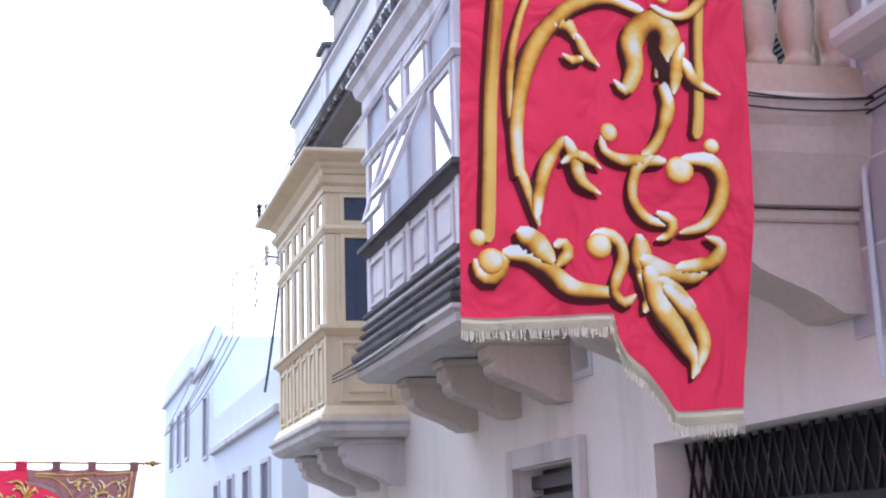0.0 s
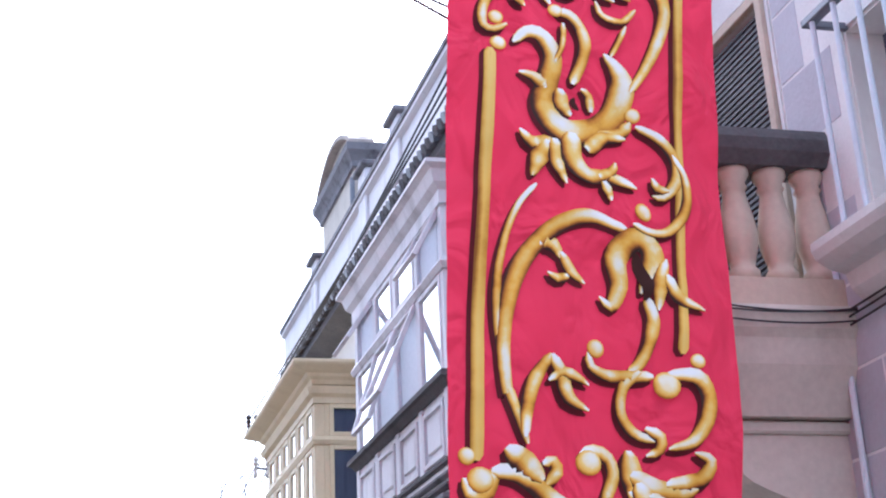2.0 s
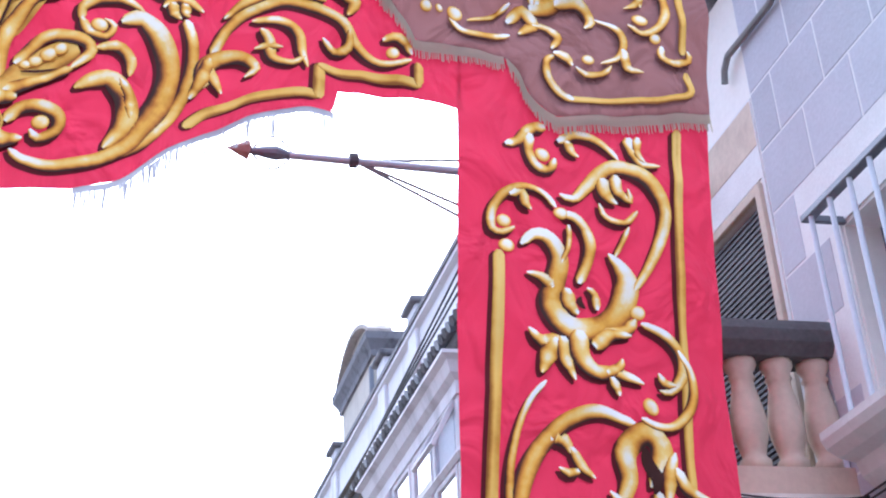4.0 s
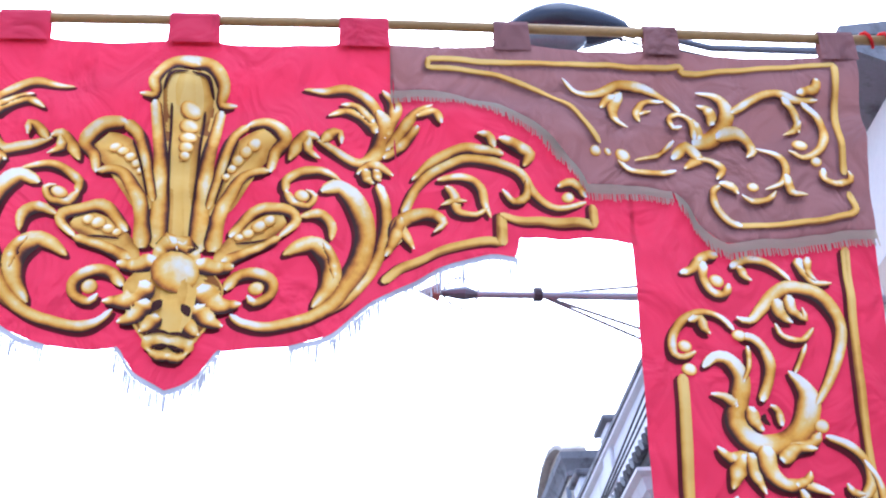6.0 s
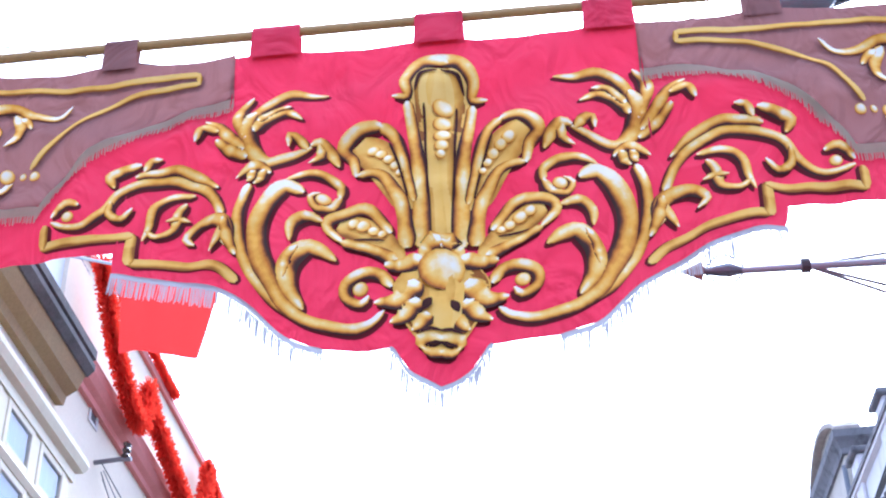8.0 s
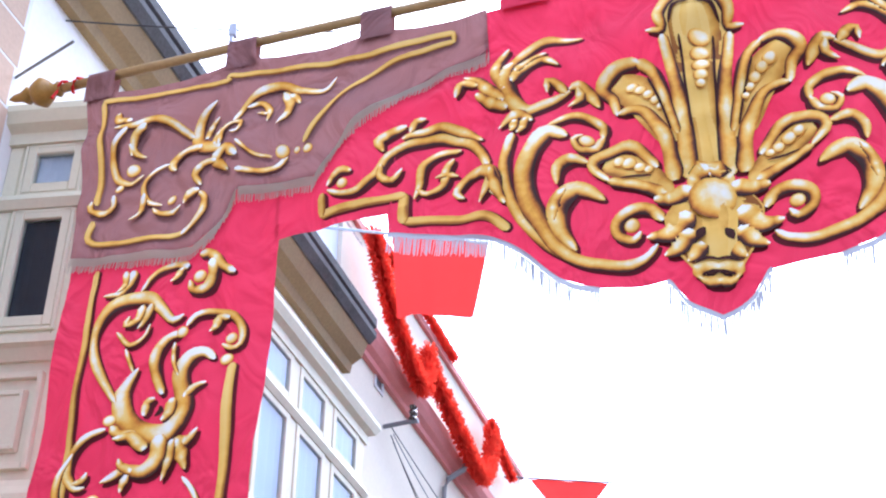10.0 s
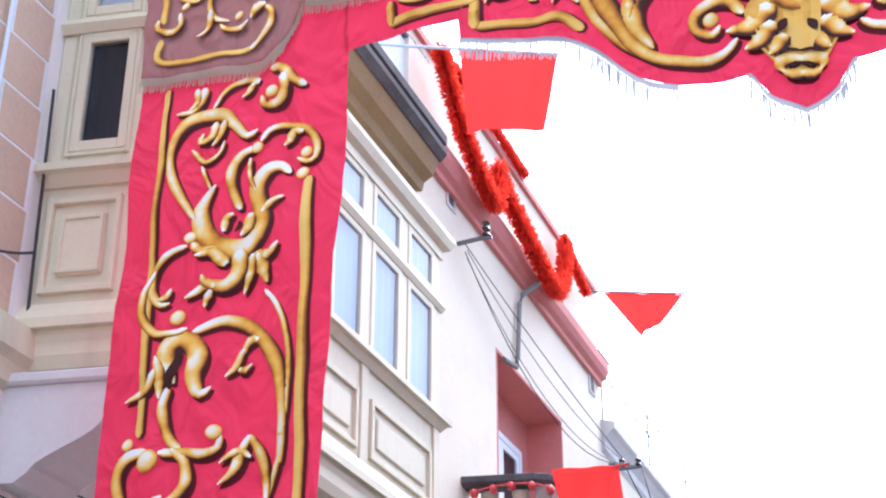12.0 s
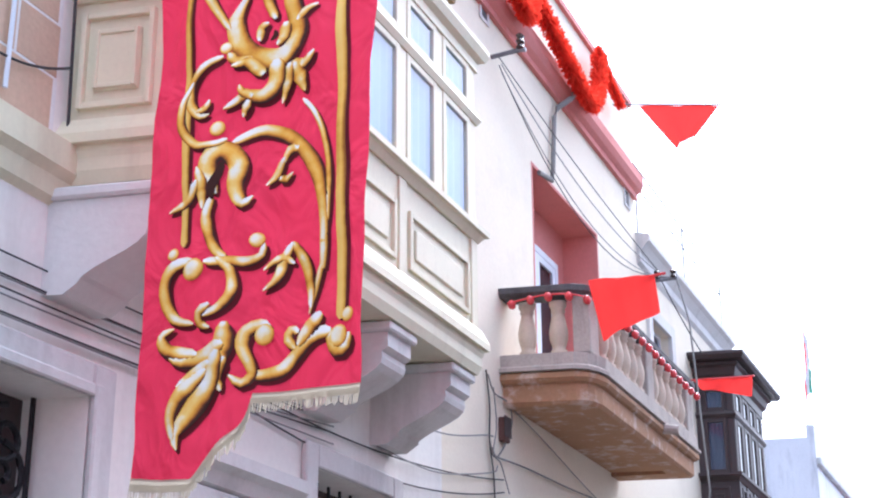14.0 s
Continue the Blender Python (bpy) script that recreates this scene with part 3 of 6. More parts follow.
def corner_scrolls(ink):
    ink.scroll([(1.748, -0.325), (1.812, -0.401), (1.915, -0.382), (2.030, -0.323), (2.140, -0.323), (2.230, -0.374), (2.302, -0.465)], [0.01, 0.035, 0.04, 0.05, 0.035, 0.03])
    ink.scroll([(2.035, -0.352), (1.980, -0.445), (1.981, -0.521), (2.041, -0.570)], [0.03, 0.06, 0.05, 0.012])
    ink.scroll([(2.001, -0.375), (1.951, -0.418), (1.920, -0.473)], [0.03, 0.035, 0.012])
    ink.scroll([(2.236, -0.393), (2.140, -0.402), (2.094, -0.473), (2.100, -0.534)], [0.015, 0.03, 0.035, 0.012])
    ink.scroll([(2.112, -0.476), (2.166, -0.458)], [0.03, 0.012])
    ink.scroll([(2.394, -0.340), (2.460, -0.384), (2.506, -0.468), (2.500, -0.536), (2.439, -0.614), (2.342, -0.640)], [0.012, 0.045, 0.07, 0.08, 0.06])
    ink.scroll([(2.386, -0.425), (2.428, -0.474), (2.439, -0.551)], [0.015, 0.045, 0.05])
    ink.scroll([(2.327, -0.502), (2.361, -0.547), (2.376, -0.613)], [0.015, 0.04, 0.05])
    ink.scroll([(2.296, -0.562), (2.253, -0.571), (2.238, -0.519), (2.289, -0.486), (2.339, -0.530), (2.352, -0.615)], [0.015, 0.025, 0.03, 0.035, 0.04])
    ink.scroll([(2.239, -0.717), (2.307, -0.665), (2.356, -0.718), (2.286, -0.782)], [0.03, 0.06, 0.06, 0.02])
    ink.scroll([(2.356, -0.714), (2.424, -0.731), (2.459, -0.784), (2.428, -0.842)], [0.03, 0.035, 0.04, 0.015])
    ink.scroll([(2.252, -0.632), (2.163, -0.714), (2.051, -0.759)], [0.014, 0.014, 0.01])
    ink.scroll([(2.246, -0.791), (2.120, -0.827), (2.029, -0.825), (1.971, -0.765)], [0.02, 0.03, 0.03, 0.025])
    ink.ball(1.996, -0.738, 0.036, 0.04)
    ink.scroll([(2.534, -0.499), (2.640, -0.423), (2.759, -0.387), (2.852, -0.419), (2.970, -0.403)], [0.03, 0.038, 0.045, 0.015])
    ink.scroll([(2.867, -0.378), (2.954, -0.351), (2.973, -0.289)], [0.03, 0.05, 0.04])
    ink.scroll([(2.789, -0.405), (2.841, -0.489), (2.856, -0.581)], [0.03, 0.04, 0.02])
    ink.scroll([(2.869, -0.516), (2.827, -0.577), (2.780, -0.591)], [0.03, 0.03, 0.01])
    ink.scroll([(2.884, -0.426), (2.954, -0.499), (2.958, -0.615), (2.917, -0.713), (2.830, -0.757), (2.775, -0.705)], [0.03, 0.036, 0.036, 0.02])
    ink.ball(2.836, -0.672, 0.038, 0.04)
    ink.scroll([(2.456, -0.607), (2.567, -0.603), (2.620, -0.675), (2.585, -0.723)], [0.06, 0.06, 0.055, 0.015])
    ink.scroll([(2.639, -0.659), (2.710, -0.710), (2.744, -0.801), (2.715, -0.886), (2.636, -0.915)], [0.015, 0.03, 0.03, 0.012])
    ink.scroll([(2.738, -0.838), (2.744, -0.947), (2.814, -0.970)], [0.03, 0.04, 0.01])
    ink.scroll([(2.520, -0.944), (2.561, -0.981), (2.639, -0.972), (2.680, -0.930)], [0.015, 0.03, 0.025, 0.012])
    ink.ball(2.580, -0.900, 0.028, 0.04)
    ink.scroll([(2.430, -0.869), (2.473, -0.893), (2.505, -0.942)], [0.04, 0.06, 0.02])
    ink.ball(2.890, -0.781, 0.026, 0.04)
    ink.scroll([(2.916, -0.816), (2.905, -0.882), (2.954, -0.915), (3.027, -0.892), (3.027, -0.840)], [0.025, 0.032, 0.034, 0.02])


def valance_borders(ink):
    ink.line([(0.894, -1.415), (0.989, -1.336), (1.123, -1.289), (1.285, -1.255), (1.410, -1.255)], [0.045])
    ink.line([(1.405, -1.264), (1.412, -1.095)], [0.05])
    ink.line([(1.408, -1.100), (1.833, -1.135)], [0.045])
    ink.line([(1.821, -1.140), (1.825, -1.023)], [0.042])


def valance_side_scrolls(ink):
    ink.scroll([(0.990, -1.070), (1.046, -0.949), (1.130, -0.858), (1.257, -0.805), (1.399, -0.812), (1.510, -0.864), (1.561, -0.964), (1.641, -1.043), (1.726, -1.051), (1.796, -1.016)], [0.03, 0.045, 0.05, 0.045, 0.04, 0.035, 0.015])
    ink.ball(1.715, -1.001, 0.028)
    ink.scroll([(1.677, -0.935), (1.742, -0.926), (1.798, -0.990)], [0.03, 0.05, 0.03])
    ink.scroll([(1.033, -0.891), (1.131, -0.809), (1.231, -0.755), (1.344, -0.751), (1.443, -0.774)], [0.015, 0.045, 0.05, 0.03])
    ink.scroll([(1.330, -0.671), (1.375, -0.682), (1.404, -0.741)], [0.015, 0.04, 0.03])
    ink.scroll([(1.425, -0.699), (1.488, -0.723), (1.558, -0.765), (1.533, -0.828)], [0.03, 0.055, 0.06, 0.015])
    ink.scroll([(1.143, -0.908), (1.241, -0.901), (1.323, -0.963), (1.340, -1.063), (1.361, -1.136)], [0.025, 0.04, 0.045, 0.035, 0.01])
    ink.scroll([(1.177, -0.948), (1.210, -1.005), (1.222, -1.087), (1.303, -1.115), (1.353, -1.079)], [0.03, 0.045, 0.03, 0.015])
    ink.scroll([(1.154, -1.045), (1.210, -1.030), (1.265, -1.035)], [0.012, 0.03, 0.01])
    ink.scroll([(0.949, -1.235), (0.963, -1.137), (1.017, -1.084), (1.099, -1.079), (1.159, -1.141), (1.118, -1.179)], [0.05, 0.065, 0.06, 0.055, 0.04, 0.015])
    ink.scroll([(0.963, -1.121), (1.003, -1.199), (1.032, -1.249)], [0.05, 0.045, 0.012])
    ink.scroll([(1.428, -0.956), (1.474, -1.012), (1.532, -0.983), (1.539, -0.906)], [0.02, 0.035, 0.035, 0.02])
    ink.scroll([(0.909, -1.285), (0.949, -1.203), (0.983, -1.087)], [0.02, 0.05, 0.035])


def valance_crest_leaves(ink):
    ink.scroll([(0.552, -0.398), (0.658, -0.385), (0.761, -0.372), (0.846, -0.423), (0.902, -0.544)], [0.01, 0.05, 0.055, 0.05])
    ink.scroll([(0.913, -0.363), (0.957, -0.435), (0.965, -0.523), (0.920, -0.652)], [0.015, 0.055, 0.06, 0.04])
    ink.scroll([(0.887, -0.479), (0.917, -0.588), (0.891, -0.705), (0.818, -0.782), (0.720, -0.752), (0.612, -0.703)], [0.03, 0.08, 0.075, 0.06, 0.045, 0.02])
    ink.scroll([(0.664, -0.554), (0.741, -0.511), (0.826, -0.533), (0.882, -0.620)], [0.012, 0.045, 0.055, 0.04])
    ink.scroll([(0.722, -0.467), (0.793, -0.467), (0.867, -0.555)], [0.02, 0.04, 0.04])
    ink.scroll([(0.929, -0.711), (1.009, -0.620), (1.063, -0.545), (1.137, -0.491)], [0.05, 0.055, 0.045, 0.015])
    ink.scroll([(1.061, -0.578), (1.131, -0.546), (1.173, -0.615)], [0.04, 0.05, 0.02])
    ink.scroll([(0.911, -0.747), (1.005, -0.691), (1.067, -0.627)], [0.04, 0.05, 0.03])
    ink.scroll([(0.721, -0.697), (0.713, -0.646), (0.675, -0.661), (0.634, -0.709)], [0.015, 0.035, 0.04, 0.03])
    ink.scroll([(0.491, -0.800), (0.529, -0.730), (0.579, -0.688), (0.621, -0.697)], [0.02, 0.055, 0.05, 0.03])
    ink.scroll([(0.579, -0.696), (0.570, -0.755), (0.628, -0.789)], [0.04, 0.04, 0.01])
    ink.scroll([(0.792, -0.850), (0.860, -0.795), (0.952, -0.857)], [0.02, 0.06, 0.012])
    ink.scroll([(0.826, -0.819), (0.832, -0.881), (0.864, -0.906)], [0.05, 0.045, 0.02])
    ink.scroll([(0.875, -0.820), (0.881, -0.881), (0.898, -0.882)], [0.05, 0.04, 0.02])


def valance_large_scrolls(ink):
    ink.scroll([(0.884, -0.902), (0.912, -1.043), (0.906, -1.180), (0.867, -1.314), (0.792, -1.444), (0.720, -1.534), (0.610, -1.619)], [0.035, 0.045, 0.045, 0.045, 0.04, 0.02])
    ink.scroll([(0.479, -0.969), (0.479, -0.909), (0.545, -0.868), (0.635, -0.859), (0.720, -0.896)], [0.03, 0.04, 0.045, 0.04, 0.015])
    ink.scroll([(0.476, -0.959), (0.512, -1.029), (0.576, -1.044), (0.604, -0.984), (0.566, -0.956)], [0.03, 0.038, 0.035, 0.025, 0.012])
    ink.ball(0.549, -0.992, 0.034)
    ink.scroll([(0.634, -0.965), (0.716, -0.931), (0.780, -1.002), (0.824, -1.141), (0.804, -1.294), (0.737, -1.443), (0.673, -1.552), (0.565, -1.622), (0.427, -1.650), (0.320, -1.622), (0.266, -1.568)], [0.04, 0.09, 0.085, 0.08, 0.085, 0.06, 0.05, 0.05, 0.045, 0.02])
    ink.scroll([(0.480, -1.313), (0.551, -1.263), (0.614, -1.254), (0.676, -1.349), (0.667, -1.461), (0.603, -1.560)], [0.02, 0.07, 0.085, 0.08, 0.06, 0.02])
    ink.scroll([(0.646, -1.245), (0.680, -1.312), (0.694, -1.415)], [0.02, 0.045, 0.02])
    ink.scroll([(0.544, -1.109), (0.616, -1.090), (0.675, -1.139), (0.678, -1.226)], [0.02, 0.05, 0.045, 0.012])
    ink.scroll([(0.240, -1.446), (0.285, -1.391), (0.363, -1.383), (0.429, -1.430), (0.429, -1.498), (0.365, -1.530), (0.333, -1.489)], [0.04, 0.055, 0.05, 0.045, 0.04, 0.02])
    ink.ball(0.369, -1.460, 0.034)


def valance_shell(ink):
    ink.field([(0.038, -0.308), (0.042, -0.667), (0.051, -1.286)], [0.26, 0.22, 0.2])
    ink.field([(0.404, -0.680), (0.298, -0.795), (0.167, -1.075)], [0.19, 0.16, 0.1])
    ink.field([(0.480, -1.118), (0.345, -1.175), (0.198, -1.325)], [0.13, 0.13, 0.1])
    ink.scroll([(-0.015, -0.270), (0.039, -0.252), (0.126, -0.286), (0.184, -0.387), (0.174, -0.475), (0.247, -0.475)], [0.07, 0.075, 0.06, 0.045, 0.015])
    ink.scroll([(0.175, -0.501), (0.154, -0.647), (0.127, -0.834), (0.113, -1.036), (0.113, -1.258)], [0.04, 0.05, 0.06, 0.07, 0.08])
    ink.dark([(0.038, -0.324), (0.111, -0.353), (0.141, -0.453)], [0.016, 0.02, 0.012])
    ink.dark([(0.103, -0.507), (0.095, -0.772), (0.085, -1.015)], [0.012, 0.012, 0.012])
    ink.scroll([(0.300, -0.601), (0.404, -0.623), (0.471, -0.708), (0.425, -0.775), (0.406, -0.867)], [0.05, 0.06, 0.06, 0.045, 0.03])
    ink.scroll([(0.306, -0.601), (0.238, -0.669), (0.192, -0.835), (0.145, -1.036)], [0.05, 0.04, 0.04, 0.03])
    ink.scroll([(0.406, -0.861), (0.295, -0.877), (0.232, -0.977), (0.195, -1.066), (0.172, -1.259)], [0.03, 0.05, 0.06, 0.06, 0.08])
    ink.dark([(0.263, -0.694), (0.217, -0.835), (0.173, -1.016)], [0.012, 0.012, 0.01])
    ink.scroll([(0.246, -1.183), (0.343, -1.057), (0.439, -1.058), (0.517, -1.102), (0.520, -1.153), (0.456, -1.218)], [0.03, 0.045, 0.055, 0.055, 0.04, 0.02])
    ink.scroll([(0.464, -1.218), (0.330, -1.266), (0.221, -1.316)], [0.04, 0.045, 0.06])
    ink.dark([(0.274, -1.222), (0.353, -1.217), (0.408, -1.214)], [0.01, 0.014, 0.01])
    ink.ball(0.043, -0.518, 0.05)
    ink.ball(0.038, -0.608, 0.045)
    ink.ball(0.038, -0.688, 0.042)
    ink.ball(0.035, -0.751, 0.034)
    ink.ball(0.031, -0.797, 0.024)
    ink.ball(0.335, -0.737, 0.034)
    ink.ball(0.298, -0.763, 0.03)
    ink.ball(0.262, -0.798, 0.028)
    ink.ball(0.235, -0.835, 0.024)
    ink.ball(0.213, -0.876, 0.02)
    ink.ball(0.411, -1.121, 0.03)
    ink.ball(0.368, -1.140, 0.034)
    ink.ball(0.321, -1.170, 0.028)
    ink.ball(0.284, -1.189, 0.022)


def valance_mask(ink):
    ink.field([(0.034, -1.257), (0.034, -1.434), (0.039, -1.650), (0.041, -1.763)], [0.26, 0.42, 0.34, 0.2])
    ink.scroll([(0.034, -1.257), (-0.017, -1.238), (0.032, -1.214)], [0.06, 0.08, 0.08])
    ink.scroll([(0.030, -1.225), (0.081, -1.258), (0.112, -1.315)], [0.09, 0.07, 0.05])
    ink.scroll([(0.112, -1.320), (0.191, -1.344), (0.272, -1.341)], [0.1, 0.065, 0.045])
    ink.scroll([(0.124, -1.435), (0.203, -1.524), (0.311, -1.529)], [0.12, 0.1, 0.02])
    ink.scroll([(0.119, -1.526), (0.183, -1.608), (0.241, -1.632)], [0.1, 0.08, 0.02])
    ink.scroll([(0.076, -1.597), (0.124, -1.660), (0.147, -1.678)], [0.08, 0.06, 0.02])
    ink.scroll([(0.028, -1.711), (0.104, -1.721), (0.098, -1.764)], [0.08, 0.07, 0.03])
    ink.scroll([(0.024, -1.775), (0.069, -1.781), (0.105, -1.759)], [0.05, 0.04, 0.02])
    ink.dark([(0.070, -1.522), (0.086, -1.547), (0.101, -1.583)], [0.02, 0.045, 0.015])
    ink.dark([(0.019, -1.676), (0.071, -1.668), (0.118, -1.695)], [0.012, 0.018, 0.01])
    ink.dark([(-0.015, -1.740), (0.052, -1.730), (0.097, -1.752)], [0.01, 0.014, 0.01])
    ink.ball(0.030, -1.372, 0.1)


def fringe_band(name, parent, edge, drop, out, seed, gap=0.0, spread=0.006):
    """A cotton fringe: a woven heading and hanging threads below the edge, a list of (u, v)."""
    rng = random.Random(seed)
    bm = bmesh.new()
    band = 0.2 if gap else 0.5
    line = [(p, s) for p, w, s in spline(edge, [1], 0.007)] if len(edge) > 2 else [(Vector(edge[0]).lerp(Vector(edge[1]), k / 60), 0) for k in range(61)]
    for (p, s), (q, s2) in zip(line, line[1:]):
        a = [bm.verts.new(on_cloth(x.x, x.y + h, out)) for x, h in ((p, 0.004), (q, 0.004), (q, -drop * band), (p, -drop * band))]
        bm.faces.new(a[::-1])
        if rng.random() < gap:
            continue
        w = (q - p).length * rng.uniform(0.55, 1.0)
        ln = drop * rng.uniform(0.86, 1.06)
        lean = rng.uniform(-spread, spread)
        o = out + rng.uniform(0.001, 0.006)
        x0 = p.x
        sg = 1 if q.x >= p.x else -1
        b = [bm.verts.new(on_cloth(x, y, oo)) for x, y, oo in ((x0, p.y - drop * 0.2, o), (x0 + sg * w, p.y - drop * 0.2, o), (x0 + sg * w * 0.8 + lean, p.y - ln, o + 0.003), (x0 + lean, p.y - ln, o + 0.003))]
        bm.faces.new(b[::-1])
    ob = part(name, bm, THREAD if gap else FRINGE, parent)
    ob["kind"] = "stuff"
    return ob


banner = empty("street_banner", "fringed red and mauve cloth banner with printed gold scrollwork", "banner")

VALANCE_HEM = [(0.0, -1.935), (0.12, -1.862), (0.19, -1.755), (0.21, -1.748), (0.48, -1.75), (0.64, -1.69), (0.86, -1.49), (1.17, -1.355), (1.44, -1.312), (1.452, -1.2), (1.9, -1.205), (2.0, -1.21)]
CORNER_HEM = [(0.95, -0.37), (1.24, -0.425), (1.57, -0.585), (1.76, -0.82), (1.815, -0.92), (2.22, -0.91), (2.26, -0.99), (2.31, -1.11), (2.40, -1.195), (2.5, -1.20), (3.09, -1.165)]
COLUMN_HEM = [(0.0, -3.665), (0.5, -3.66), (0.515, -3.72), (0.55, -3.79), (0.62, -3.85), (0.68, -3.93), (0.72, -3.99), (0.75, -3.995), (1.0, -3.985)]


def top_edge(u):
    """The cloth's upper edge sags between its loops."""
    loops = (-3.12, -2.26, -1.53, -0.76, 0.035, 0.83, 1.53, 2.26, 3.12)
    near = sorted(abs(u - l) for l in loops)
    return -0.105 - 0.045 * math.sin(min(1.0, near[0] / 0.38) * math.pi / 2)


def inner_edge(v):
    return 1.985 + (v + 1.2) * 0.054


def outer_edge(v):
    return 3.075 + (v + 1.2) * 0.082 if v < -1.2 else 3.205 + (v + 0.1) * 0.118


v_bm = bmesh.new()


def valance_spot(s, t):
    u = (s * 2 - 1) * 2.01
    top = top_edge(u) if abs(u) < 0.955 else step_line(CORNER_HEM, abs(u)) + 0.03
    return u, top * (1 - t) + t * step_line(VALANCE_HEM, abs(u - 0.03))


sheet(v_bm, 240, 40, valance_spot, 0.0)
part("valance", v_bm, RED, banner, "bright red cloth valance", True)
for side in (1, -1):
    c_bm = bmesh.new()

    def column_spot(s, t):
        u0 = inner_edge(-1.1) * (1 - s) + outer_edge(-1.1) * s
        v = (step_line(CORNER_HEM, u0) + 0.03) * (1 - t) + t * step_line(COLUMN_HEM, s)
        return side * (inner_edge(v) * (1 - s) + outer_edge(v) * s), v
    sheet(c_bm, 60, 90, column_spot, -0.002)
    part("side_drop", c_bm, RED, banner, "long red cloth side drop", True)
    d_bm = bmesh.new()

    def corner_spot(s, t):
        u = 0.95 + s * 2.14
        v = top_edge(u) * (1 - t) + t * step_line(CORNER_HEM, u)
        return side * (u + max(0.0, (s - 0.9) * 10) * 0.115 * (1 - t)), v
    sheet(d_bm, 80, 36, corner_spot, 0.012)
    part("corner_drape", d_bm, MAUVE, banner, "dull mauve cloth corner drape", True)
    fringe_band("fringe", banner, [(side * u, v) for u, v in CORNER_HEM[:5]], 0.085, 0.0135, 3)
    fringe_band("fringe", banner, [(side * u, v) for u, v in [(1.815, -0.92), (2.0, -0.913), (2.21, -0.91)]], 0.085, 0.0135, 4)
    fringe_band("fringe", banner, [(side * u, v) for u, v in CORNER_HEM[5:]], 0.09, 0.0135, 5)
    edge = [(inner_edge(v) * (1 - s) + outer_edge(v) * s, v) for s, v in COLUMN_HEM]
    fringe_band("fringe", banner, [(side * u, v) for u, v in edge[:2]], 0.075, 0.002, 6)
    fringe_band("fringe", banner, [(side * u, v) for u, v in edge[1:8]], 0.085, 0.002, 7)
    fringe_band("fringe", banner, [(side * u, v) for u, v in edge[7:]], 0.09, 0.002, 8)
    fringe_band("fringe", banner, [(0.03 + side * u, v) for u, v in VALANCE_HEM[:4]], 0.115, 0.002, 9, 0.12)
    fringe_band("fringe", banner, [(0.03 + side * u, v) for u, v in VALANCE_HEM[4:9]], 0.115, 0.002, 10, 0.12)
    coat = 0.0
    for name, draw, out in (("column_border", column_borders, 0.0), ("top_scroll", column_top_scrolls, 0.0), ("chalice_scroll", column_chalice, 0.0), ("stem_scroll", column_stems, 0.0), ("foot_leaf", column_foot_leaves, 0.0),
                            ("corner_border", corner_borders, 0.012), ("corner_scroll", corner_scrolls, 0.012),
                            ("valance_border", valance_borders, 0.0), ("side_scroll", valance_side_scrolls, 0.0), ("crest_leaf", valance_crest_leaves, 0.0), ("large_scroll", valance_large_scrolls, 0.0), ("shell", valance_shell, 0.004), ("mask", valance_mask, 0.008)):
        ink = Ink(side, 0.03 if name in ("valance_border", "side_scroll", "crest_leaf", "large_scroll", "shell", "mask") else 0.0, out)
        ink.name, ink.parent = name, banner
        ink.lift = 0.22 if ink.middle else 0.28
        draw(ink)

for u, w, mm in ((-3.12, 0.17, MAUVE), (-2.28, 0.165, MAUVE), (-1.53, 0.165, MAUVE), (-0.755, 0.235, RED), (0.035, 0.23, RED), (0.83, 0.23, RED), (1.53, 0.165, MAUVE), (2.25, 0.165, MAUVE), (3.12, 0.175, MAUVE)):
    t_bm = bmesh.new()
    ring = [(-0.032, -0.16), (-0.031, 0.0), (-0.022, 0.026), (0.0, 0.034), (0.022, 0.026), (0.031, 0.0), (0.012, -0.15)]
    rows_ = [[t_bm.verts.new((hang(u + du * (1 + 0.06 * (k in (0, 6))), h)[0], BY + o, hang(u + du, h)[1])) for k, (o, h) in enumerate(ring)] for du in (-w / 2, 0, w / 2)]
    for a, b in zip(rows_, rows_[1:]):
        for k in range(len(ring) - 1):
            t_bm.faces.new((a[k], a[k + 1], b[k + 1], b[k]))
    part("hanging_loop", fixed(t_bm), mm, banner)

pole = empty("banner_pole", "varnished wooden banner pole with turned gilt finials, slung across the street", "pole")
p_bm = bmesh.new()
tube(p_bm, [(hang(-3.42 + 0.57 * k, 0)[0], BY, hang(-3.42 + 0.57 * k, 0)[1] + 0.004 * math.sin(k)) for k in range(13)], 0.026, 12)
part("shaft", p_bm, WOOD, pole, smooth=True)
for side in (1, -1):
    f_bm = bmesh.new()
    prof = [(0.028, 0), (0.045, 0.02), (0.03, 0.05), (0.06, 0.08), (0.085, 0.12), (0.06, 0.17), (0.03, 0.19), (0.05, 0.21), (0.028, 0.25), (0.02, 0.3), (0.004, 0.33)]
    lathe(f_bm, prof, 0, 0, 14)
    bmesh.ops.transform(f_bm, matrix=Matrix.Translation((hang(side * 3.38, 0)[0], BY, hang(side * 3.38, 0)[1])) @ Matrix.Rotation(side * math.pi / 2, 4, "Y"), verts=f_bm.verts)
    part("finial", f_bm, GILT, pole, smooth=True)
    part("tie", tube(bmesh.new(), [(hang(side * (3.24 + 0.012 * k), 0)[0], BY + 0.036 * math.cos(k * 0.8), hang(side * 3.3, 0)[1] + 0.036 * math.sin(k * 0.8)) for k in range(14)] + [(hang(side * 3.4, 0)[0], BY - 0.05, hang(side * 3.4, 0)[1] - 0.1)], 0.009, 5), FLAG_RED, pole)


